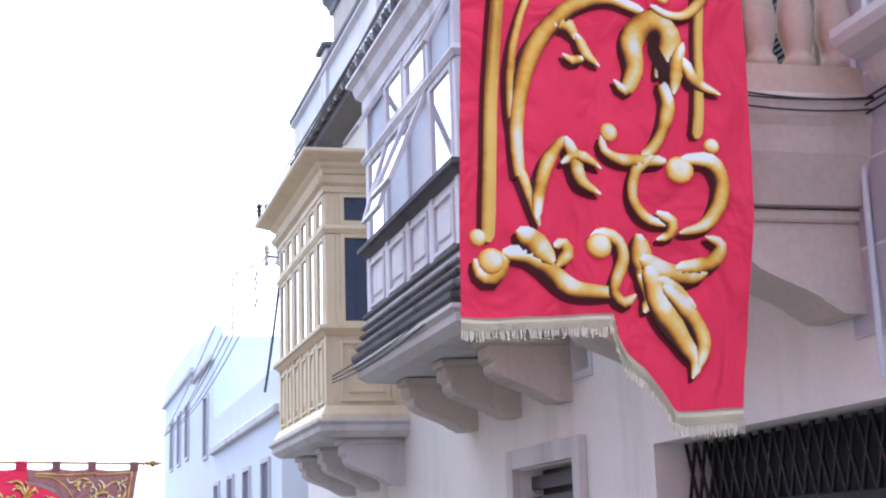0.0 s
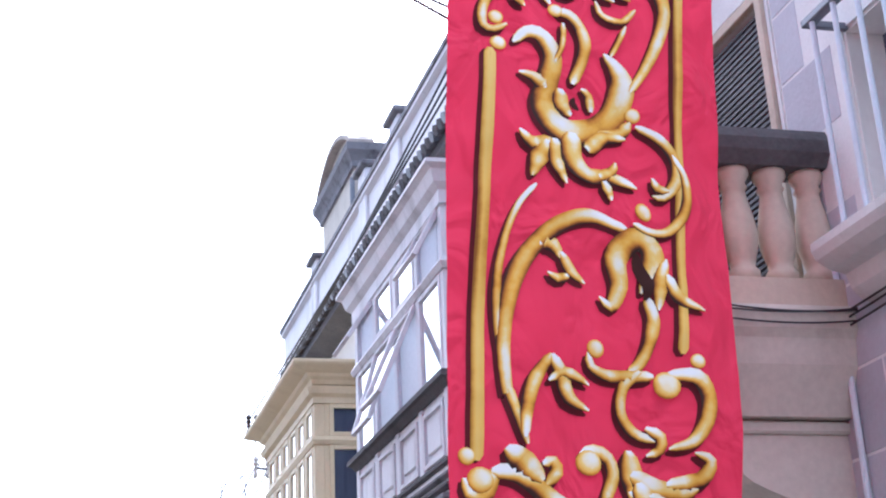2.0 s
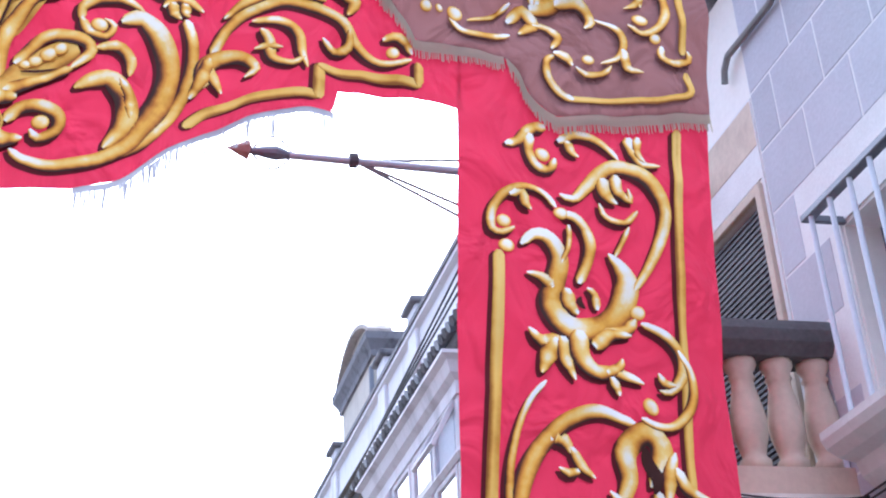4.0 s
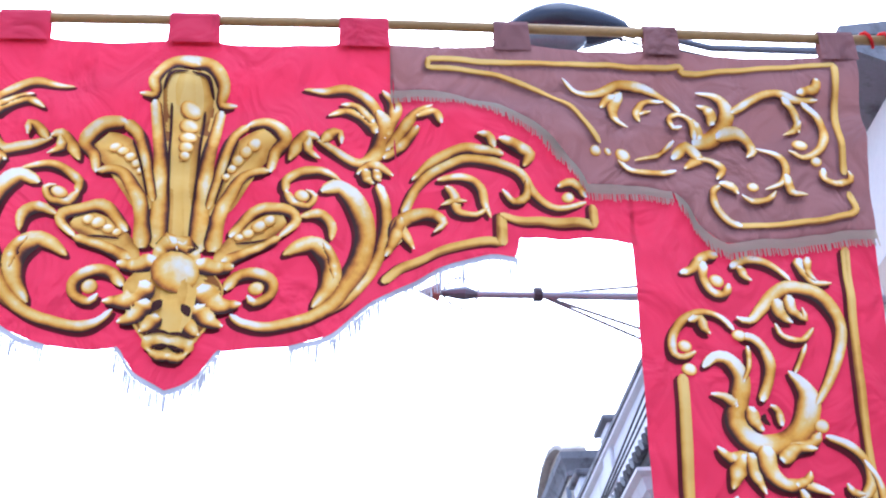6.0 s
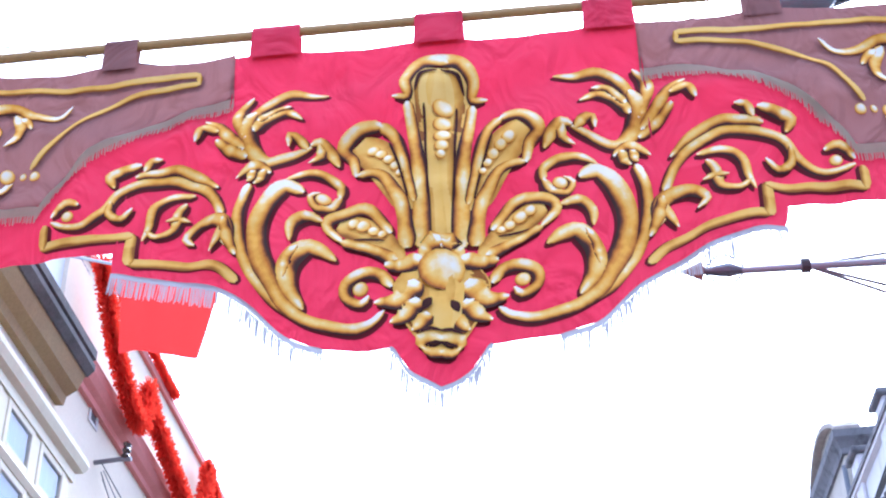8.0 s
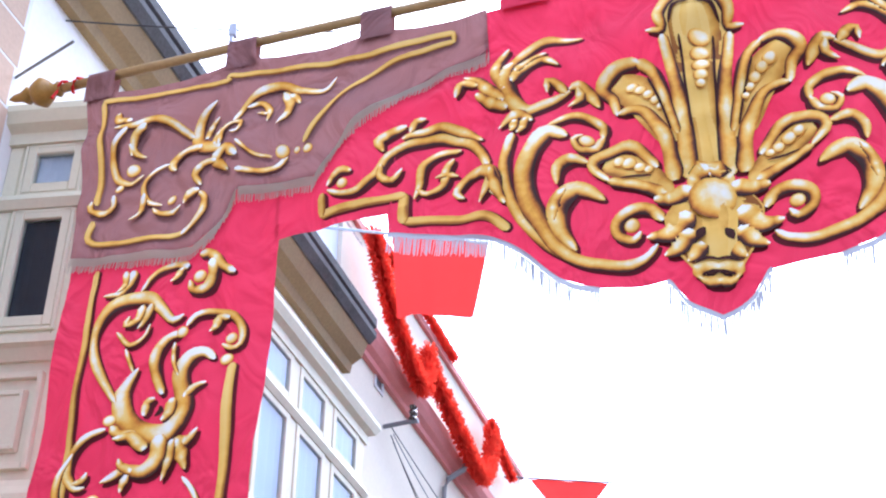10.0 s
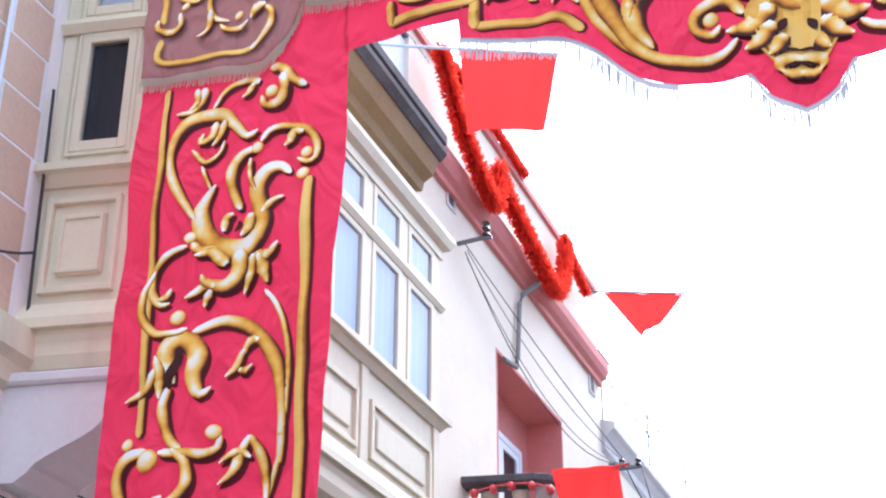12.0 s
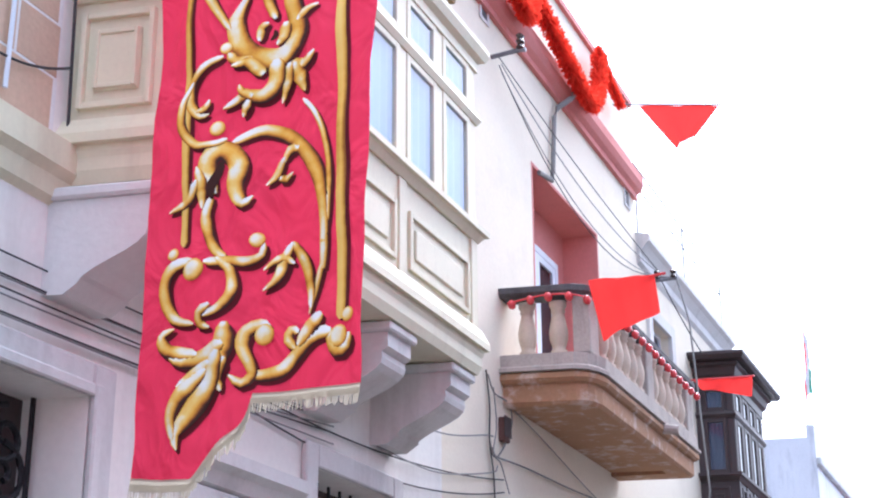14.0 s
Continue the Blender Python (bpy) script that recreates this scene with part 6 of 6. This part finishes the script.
part("staff", tube(bmesh.new(), [(-4.60, 15.50, 8.95), (-3.05, 15.50, 8.66)], 0.012), GREY_METAL, f)
f = cloth_flag("red_flag", "red cloth flag on a short staff at the balcony", [(-3.63, 11.60, 5.42), (-3.03, 11.60, 5.39), (-3.00, 11.60, 5.05), (-3.52, 11.60, 4.85)], FLAG_RED, 0.03, "red street flags")
part("staff", tube(bmesh.new(), [(-3.65, 11.80, 5.40), (-2.93, 11.60, 5.39)], 0.013), BULB, f)
f = cloth_flag("red_flag", "red cloth flag in front of the dark gallery", [(-4.06, 17.50, 5.86), (-3.31, 17.50, 5.82), (-3.34, 17.50, 5.58), (-3.97, 17.50, 5.73)], FLAG_RED, 0.04, "red street flags")
part("staff", tube(bmesh.new(), [(-4.60, 17.50, 5.87), (-3.28, 17.50, 5.83)], 0.012), BULB, f)


def tinsel(name, pts, r, seed, label):
    """A tinsel garland: a cord set thick with short red strips."""
    gl = empty(name, label, "garland", "red garlands")
    rng = random.Random(seed)
    line = [p for p, w, s in spline(pts, [1], 0.012)]
    bm = bmesh.new()
    for p in line:
        for k in range(34):
            d = Vector((rng.gauss(0, 1), rng.gauss(0, 1), rng.gauss(0, 1))).normalized()
            e = d.cross(Vector((rng.random(), rng.random(), rng.random()))).normalized() * 0.012
            q = p + d * r * rng.uniform(0.55, 0.95)
            bm.faces.new([bm.verts.new(v) for v in (p - e, p + e, q + e * 0.6, q - e * 0.6)])
    o = part("tinsel", bm, TINSEL, gl)
    o["kind"] = "stuff"
    part("cord", tube(bmesh.new(), line[::6], 0.02), TINSEL, gl)
    return gl


tinsel("tinsel_garland", [(-4.2, 9.62, 8.82), (-4.2, 10.03, 8.38), (-4.2, 10.5, 8.12), (-4.2, 10.84, 8.02), (-4.22, 11.0, 8.22), (-4.24, 11.08, 8.52)], 0.145, 5, "bushy red tinsel garland swagged along the parapet")
tinsel("tinsel_garland", [(-4.24, 11.08, 8.44), (-4.22, 11.3, 8.3), (-4.2, 11.62, 8.18), (-4.2, 12.2, 8.03), (-4.2, 12.6, 8.0), (-4.22, 12.88, 8.3), (-4.26, 13.1, 8.82)], 0.145, 6, "bushy red tinsel garland swagged along the parapet")
tinsel("tinsel_garland", [(-4.42, 10.3, 9.18), (-4.42, 10.8, 9.16), (-4.42, 11.4, 9.17), (-4.42, 12.2, 9.15)], 0.08, 7, "red tinsel garland lying on the parapet cap")
tinsel("tinsel_garland", [(-4.26, 13.06, 8.86), (-4.3, 13.5, 8.75), (-4.32, 13.93, 8.64)], 0.09, 8, "red tinsel garland hanging on the parapet")

lights = empty("bulb_string", "string of red bulbs along the balcony rail", "light string")
pts = [(-4.4, 10.61, 5.19), (-3.95, 10.6, 5.24), (-3.6, 10.64, 5.22), (-3.44, 10.95, 5.19), (-3.43, 11.85, 5.21), (-3.43, 12.85, 5.19), (-3.43, 13.75, 5.19)]
line = [p for p, w, s in spline(pts, [1], 0.05)]
part("cord", tube(bmesh.new(), line, 0.008), BULB, lights)
for i, p in enumerate(line):
    if i % 4 == 1:
        bb = bmesh.new()
        bmesh.ops.create_icosphere(bb, subdivisions=2, radius=0.042, matrix=Matrix.Translation(p + Vector((0, 0, -0.02))))
        part("bulb", bb, BULB, lights, smooth=True)

# flagpole with a spear head reaching over the street
sp = empty("spear_pole", "grey metal flagpole with a spear head and stay wires", "pole")
sy, sz = 7.0, 6.378
part("shaft", tube(bmesh.new(), [(WR + 0.1, sy, sz - 0.04), (1.011, sy, sz)], [0.035, 0.022], 10), SILVER, sp)
part("collar", tube(bmesh.new(), [(1.352, sy, sz), (1.400, sy, sz)], 0.045, 10), DARK_STONE, sp)
part("bulb", tube(bmesh.new(), [(0.788, sy, sz + 0.012), (0.873, sy, sz + 0.01), (0.938, sy, sz + 0.01), (1.019, sy, sz)], [0.018, 0.035, 0.045, 0.02], 10), GREY_METAL, sp)
part("spear_head", tube(bmesh.new(), [(0.662, sy, sz + 0.02), (0.784, sy, sz + 0.015), (0.796, sy, sz + 0.012)], [0.003, 0.06, 0.02], 8), mat("rusty_tip", lin(160, 110, 100), 0.6), sp)
for s in (1, -1):
    part("loop", tube(bmesh.new(), [(0.792 + 0.243 * k / 8, sy, sz + 0.01 + s * 0.11 * math.sin(math.pi * k / 8)) for k in range(9)], 0.006), GREY_CABLE, sp)
for z in (6.72, 5.6, 5.32):
    part("stay_wire", tube(bmesh.new(), [(1.376, sy, sz), (WR + 0.05, sy + 0.2, z)], 0.009), GREY_CABLE, sp)

# street lamp on an arm from the wall
lamp = empty("street_lamp", "dark grey street lamp head on a thin wall arm", "lamp")
part("arm", tube(bmesh.new(), [(WR + 0.05, 6.3, 7.55), (2.4, 6.2, 7.52), (1.79, 6.0, 7.52)], [0.028, 0.022, 0.018], 8), GREY_METAL, lamp)
hb = bmesh.new()
bmesh.ops.create_uvsphere(hb, u_segments=20, v_segments=12, radius=0.3)
for v in hb.verts:
    v.co.x *= 1.0 + 0.5 * (v.co.x > 0) * (v.co.x / 0.3)
    v.co.z *= 0.55 if v.co.z > 0 else 0.35
    v.co.y *= 0.62 * (1 - 0.35 * max(0, v.co.x) / 0.45)
bmesh.ops.transform(hb, matrix=Matrix.Translation((1.4, 6.0, 7.5)), verts=hb.verts)
part("hood", hb, mat("dark_lamp_enamel", lin(58, 62, 74), 0.25, 0.3), lamp, smooth=True)
db = bmesh.new()
bmesh.ops.create_uvsphere(db, u_segments=16, v_segments=8, radius=0.2)
bmesh.ops.transform(db, matrix=Matrix.Translation((1.37, 6.0, 7.43)) @ Matrix.Diagonal((1, 0.55, 0.5, 1)), verts=db.verts)
part("lens", db, mat("lamp_lens", lin(120, 126, 134), 0.15), lamp, smooth=True)


def cable(name, a, b, sag, r, mm, label, n=14):
    a, b = Vector(a), Vector(b)
    c = empty(name, label, "cable", "street cables")
    part("strand", tube(bmesh.new(), [a.lerp(b, k / n) - Vector((0, 0, sag * 4 * (k / n) * (1 - k / n))) for k in range(n + 1)], r, 5), mm, c)
    return c


wire = cable("street_cable", (WL, 5.6, 7.42), (1.7, 6.0, 7.5), 0.18, 0.005, CABLE, "thin black cable slung across the street")
part("clip", box(box(bmesh.new(), -3.26, -3.2, 5.66, 5.7, 7.26, 7.36, 0.008), -3.245, -3.215, 5.655, 5.705, 7.2, 7.258, 0.006), SILVER, wire)
cable("street_cable", (1.7, 6.0, 7.5), (WR, 6.2, 7.62), 0.02, 0.007, CABLE, "thin black cable from lamp to wall")
cable("street_cable", (1.7, 6.02, 7.46), (WR, 6.5, 7.5), 0.04, 0.007, CABLE, "thin black cable from lamp to wall")
for k in range(3):
    cable("street_cable", (1.7, 6.02, 7.5), (WR, 6.8 + 0.5 * k, 7.72 + 0.1 * k), 0.03, 0.006, CABLE, "thin black cable from lamp to roof edge")
cable("street_cable", (hang(-3.3, 0)[0], BY, hang(-3.3, 0)[1]), (WL, 5.3, 6.7), 0.0, 0.008, GREY_CABLE, "grey stay holding the banner pole")
cable("street_cable", (hang(3.5, 0)[0], BY, hang(3.5, 0)[1]), (WR + 0.05, 5.3, 6.6), 0.0, 0.008, GREY_CABLE, "grey stay holding the banner pole")
for k, (z, sg) in enumerate(((3.66, 0.05), (3.6, 0.1), (3.57, 0.06), (3.54, 0.12), (3.5, 0.05), (3.47, 0.14), (3.43, 0.09), (3.36, 0.03))):
    cable("wall_cable", (WL + 0.03 + 0.006 * k, 2.0, z - 0.1), (WL + 0.03, 7.9, z + 0.02), sg, 0.005, GREY_CABLE if k % 2 else CABLE, "black wire clipped along the street wall")
for k, (z, sg) in enumerate(((3.46, 0.1), (3.36, 0.16))):
    cable("wall_cable", (WL + 0.03, 7.0, z), (WL + 0.03, 10.6, z + 0.25), sg, 0.006, CABLE, "black wire clipped along the street wall")
for k in range(4):
    cable("service_cable", (WL + 0.12, 10.5 + 0.05 * (k % 2), 7.42 - 0.04 * k), (WL + 0.22, 15.0, 7.05 - 0.02 * k), (0.05, 0.22, 0.55, 0.42)[k], 0.006, GREY_CABLE if k % 2 else CABLE, "slack black service cable along the house front")
cable("service_cable", (WL + 0.22, 15.0, 7.0), (WL + 0.3, 20.5, 6.5), 0.3, 0.009, CABLE, "slack black service cable along the house front")
wx = WL + 0.03
for k, pts in enumerate(([(10.28, 4.53), (10.34, 4.26), (10.33, 3.96), (10.4, 3.7), (10.42, 3.3)], [(10.3, 4.5), (10.42, 4.38), (10.72, 4.37), (10.79, 4.24), (10.66, 4.04), (10.45, 3.86), (10.36, 3.92)],
                         [(10.3, 3.97), (10.36, 3.86), (10.47, 3.86), (11.04, 3.9), (12.15, 3.94), (13.2, 4.0)], [(10.8, 4.33), (11.46, 4.23), (12.5, 4.04), (13.4, 3.9)],
                         [(8.69, 3.74), (9.5, 3.82), (10.2, 3.98), (10.34, 4.0)], [(8.4, 3.48), (9.3, 3.5), (10.27, 3.7), (10.4, 3.78)], [(10.33, 4.4), (10.38, 4.1), (10.3, 3.85), (10.44, 3.82), (10.62, 3.6)])):
    tang = empty("wire_tangle", "tangled thin grey and black wires looped on the wall", "cable", "street cables")
    part("strand", tube(bmesh.new(), [p for p, w, s in spline([(wx + 0.008 * k, y, z) for y, z in pts], [1], 0.05)], 0.008 if k < 3 else 0.006, 5), GREY_CABLE if k else CABLE, tang)
jb = empty("junction_box", "small rusty brown junction box on the wall", "junction box")
part("box", box(bmesh.new(), WL, WL + 0.07, 10.56, 10.68, 4.02, 4.22, 0.01), mat("rusty_iron", lin(96, 62, 56), 0.7, spread=0.3), jb)
part("lid", box(bmesh.new(), WL + 0.072, WL + 0.08, 10.55, 10.69, 4.06, 4.23, 0.003), DARK_WOOD, jb)
hang = empty("hanging_cable", "pale cable hanging in front of the house", "cable", "street cables")
part("strand", tube(bmesh.new(), [(WL - 0.01, 15.0, 7.0), (-4.02, 15.0, 6.95), (-3.87, 15.0, 6.42), (-3.735, 15.0, 4.47), (-3.9, 15.0, 3.6), (WL - 0.01, 15.0, 3.1)], 0.014, 6), GREY_CABLE, hang)
br = empty("cable_bracket", "iron cable bracket with dark insulators on the wall", "bracket")
part("arm", tube(bmesh.new(), [(WL, 10.56, 7.46), (-4.2, 10.56, 7.5), (-4.1, 10.56, 7.5)], 0.02), GREY_METAL, br)
part("insulator", lathe(bmesh.new(), [(0.02, 7.5), (0.05, 7.52), (0.03, 7.55), (0.05, 7.58), (0.03, 7.61), (0.045, 7.64), (0.01, 7.67)], -4.16, 10.56, 10), PORCELAIN, br)
br = empty("cable_bracket", "iron cable bracket with dark insulators on the wall", "bracket")
part("arm", tube(bmesh.new(), [(WL, 15.0, 6.92), (-4.0, 15.0, 6.95)], 0.02), GREY_METAL, br)
for x in (-4.3, -4.06):
    part("insulator", lathe(bmesh.new(), [(0.02, 6.95), (0.05, 6.97), (0.03, 7.0), (0.05, 7.03), (0.01, 7.07)], x, 15.0, 10), PORCELAIN, br)
pp = empty("downpipe", "grey downpipe bending into the pink recess", "pipe")
part("pipe", tube(bmesh.new(), [(WL + 0.2, 12.42, 8.22), (WL + 0.2, 12.25, 7.9), (WL + 0.06, 12.1, 7.72), (WL + 0.05, 12.02, 7.58), (WL + 0.05, 11.94, 6.98), (WL + 0.05, 11.9, 6.86), (WL + 0.02, 11.62, 6.82)], 0.028, 8), GREY_CABLE, pp)
pp = empty("downpipe", "grey downpipe on the stone wall", "pipe")
part("pipe", tube(bmesh.new(), [(WR - 0.05, 5.6, 6.98), (WR - 0.05, 6.0, 6.83), (WR - 0.05, 6.55, 6.86), (WR - 0.05, 6.62, 6.8), (WR - 0.05, 6.64, 6.72)], 0.022, 8), GREY_CABLE, pp)
pp = empty("thin_pipe", "thin white pipe running down the wall", "pipe")
part("pipe", tube(bmesh.new(), [(WR - 0.04, 6.18, 4.2), (WR - 0.04, 6.2, 2.7)], 0.016, 8), WHITE_METAL, pp)
pp = empty("thin_pipe", "thin white pipe running up the stone facing", "pipe")
part("pipe", tube(bmesh.new(), [(WL + 0.05, 4.95, 4.3), (WL + 0.05, 4.98, 7.4)], 0.012, 8), WHITE_METAL, pp)
cable("drop_cable", (WL + 0.05, 5.32, 5.5), (WL + 0.05, 5.36, 4.3), 0.03, 0.009, CABLE, "black cable dropping down the wall beside the gallery")
cable("drop_cable", (WL + 0.05, 5.34, 4.6), (WL + 0.05, 4.7, 4.45), 0.06, 0.007, CABLE, "black cable dropping down the wall beside the gallery")
for k, (z, x) in enumerate(((4.0, 0.0), (3.93, 0.03), (3.97, 0.06))):
    cable("balcony_cable", (2.75, 6.08 - 0.01 * k, z), (WR + 0.02, 6.08, z - 0.03 + 0.02 * k), 0.03, 0.005, CABLE, "black wires slung round the balcony slab")
    cable("balcony_cable", (WR - 0.05, 6.1, z - 0.03), (WR - 0.04, 3.5, z + 0.25), 0.06, 0.006, CABLE, "black wires slung along the stone wall")
for k in range(3):
    cable("gallery_cable", (2.62, 9.9, 3.76 - 0.03 * k), (2.6, 14.1, 3.70 - 0.03 * k), 0.03 + 0.02 * k, 0.008, CABLE, "black wires slung under the white gallery")
# mast and lines down the street on the right
mast = empty("line_rack", "iron line rack with dark and white insulators at the gallery's end", "line rack")
part("arm", tube(bmesh.new(), [(2.66, 18.9, 5.9), (WR, 18.9, 5.8)], 0.02), GREY_METAL, mast)
part("arm", tube(bmesh.new(), [(2.55, 18.9, 6.46), (WR, 18.9, 6.4)], 0.02), GREY_METAL, mast)
for x, mm, z in ((2.58, PORCELAIN, 6.46), (2.68, PORCELAIN, 6.46), (2.78, PORCELAIN, 6.46), (2.68, WHITE_SLAB, 5.9), (2.84, WHITE_SLAB, 5.9), (2.96, WHITE_SLAB, 5.88)):
    part("insulator", lathe(bmesh.new(), [(0.015, z - 0.14), (0.035, z - 0.1), (0.02, z - 0.05), (0.02, z + 0.02), (0.045, z + 0.05), (0.025, z + 0.08), (0.045, z + 0.11), (0.01, z + 0.16)], x, 18.9, 8), mm, mast)
for k in range(5):
    cable("street_cable", (2.6 + 0.09 * k, 18.9, (6.5, 5.95)[k % 2]), (3.2 + 0.06 * k, 44, 5.5 + 0.08 * k), 0.25 + 0.08 * k, (0.009, 0.012)[k % 2], GREY_CABLE if k % 2 else CABLE, "thin power line running down the street")
cable("street_cable", (2.85, 18.5, 5.98), (3.45, 24.2, 4.72), 0.1, 0.022, CABLE, "thick black cable dropping to a lower roof")
for k in range(3):
    cable("street_cable", (3.35, 9.3 + 0.4 * k, 7.9 + 0.14 * k), (2.6 + 0.08 * k, 18.9, 6.55), 0.05, 0.012, CABLE, "black power line along the roof edge")
ant = empty("roof_frame", "thin grey iron frame standing on a far roof", "frame")
for a, b in (((4.4, 36, 7.1), (4.4, 36, 9.0)), ((5.0, 36, 7.1), (5.0, 36, 9.3)), ((4.4, 36, 9.0), (5.0, 36, 9.3))):
    part("bar", tube(bmesh.new(), [a, b], 0.02), GREY_METAL, ant)

# far flag
ff = empty("far_flag", "narrow red white and green flag on a roof pole", "flag")
part("staff", tube(bmesh.new(), [(-5.48, 29.7, 7.8), (-5.24, 29.7, 11.36)], 0.022), WHITE_METAL, ff)
for mm, a, b, z0, z1 in ((FLAG_RED, 0.0, 0.05, 9.4, 11.2), (WHITE_SLAB, 0.052, 0.12, 9.5, 11.1), (mat("green_cloth", lin(60, 140, 110), 0.8), 0.122, 0.2, 9.55, 10.35)):
    q = bmesh.new()
    rows_ = [[q.verts.new((-5.28 - 0.055 * (11.3 - z) + d + 0.02 * math.sin(z * 5), 29.68 + 0.03 * math.sin(z * 7 + d * 20), z)) for d in (a, b - 0.06 * (z > z1 - 0.3))] for z in [z0 + (z1 - z0) * k / 10 for k in range(11)]]
    for r0, r1 in zip(rows_, rows_[1:]):
        q.faces.new((r0[0], r0[1], r1[1], r1[0]))
    part("stripe", q, mm, ff)

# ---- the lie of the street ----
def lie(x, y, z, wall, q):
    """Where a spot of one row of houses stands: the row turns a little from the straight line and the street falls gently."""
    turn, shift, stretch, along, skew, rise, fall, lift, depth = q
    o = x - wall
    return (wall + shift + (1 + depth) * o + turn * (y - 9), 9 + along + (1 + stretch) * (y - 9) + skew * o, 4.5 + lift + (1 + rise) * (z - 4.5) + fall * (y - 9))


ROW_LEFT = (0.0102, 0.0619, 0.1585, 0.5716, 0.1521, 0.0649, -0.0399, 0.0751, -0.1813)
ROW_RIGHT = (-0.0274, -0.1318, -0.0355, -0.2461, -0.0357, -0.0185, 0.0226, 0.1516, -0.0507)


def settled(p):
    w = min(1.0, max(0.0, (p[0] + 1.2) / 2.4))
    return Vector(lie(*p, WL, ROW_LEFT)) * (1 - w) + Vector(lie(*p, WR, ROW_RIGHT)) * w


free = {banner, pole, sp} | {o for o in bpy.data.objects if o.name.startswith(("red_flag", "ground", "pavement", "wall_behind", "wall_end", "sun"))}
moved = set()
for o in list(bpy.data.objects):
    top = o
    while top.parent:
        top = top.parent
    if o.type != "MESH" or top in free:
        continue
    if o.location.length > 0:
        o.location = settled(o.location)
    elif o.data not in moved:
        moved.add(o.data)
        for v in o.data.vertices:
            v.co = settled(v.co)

# the same kind of banner further down the street
copy_thing(banner, pose(-1.5, 27.0, -1.75))
copy_thing(pole, pose(-1.5, 27.0, -1.75))
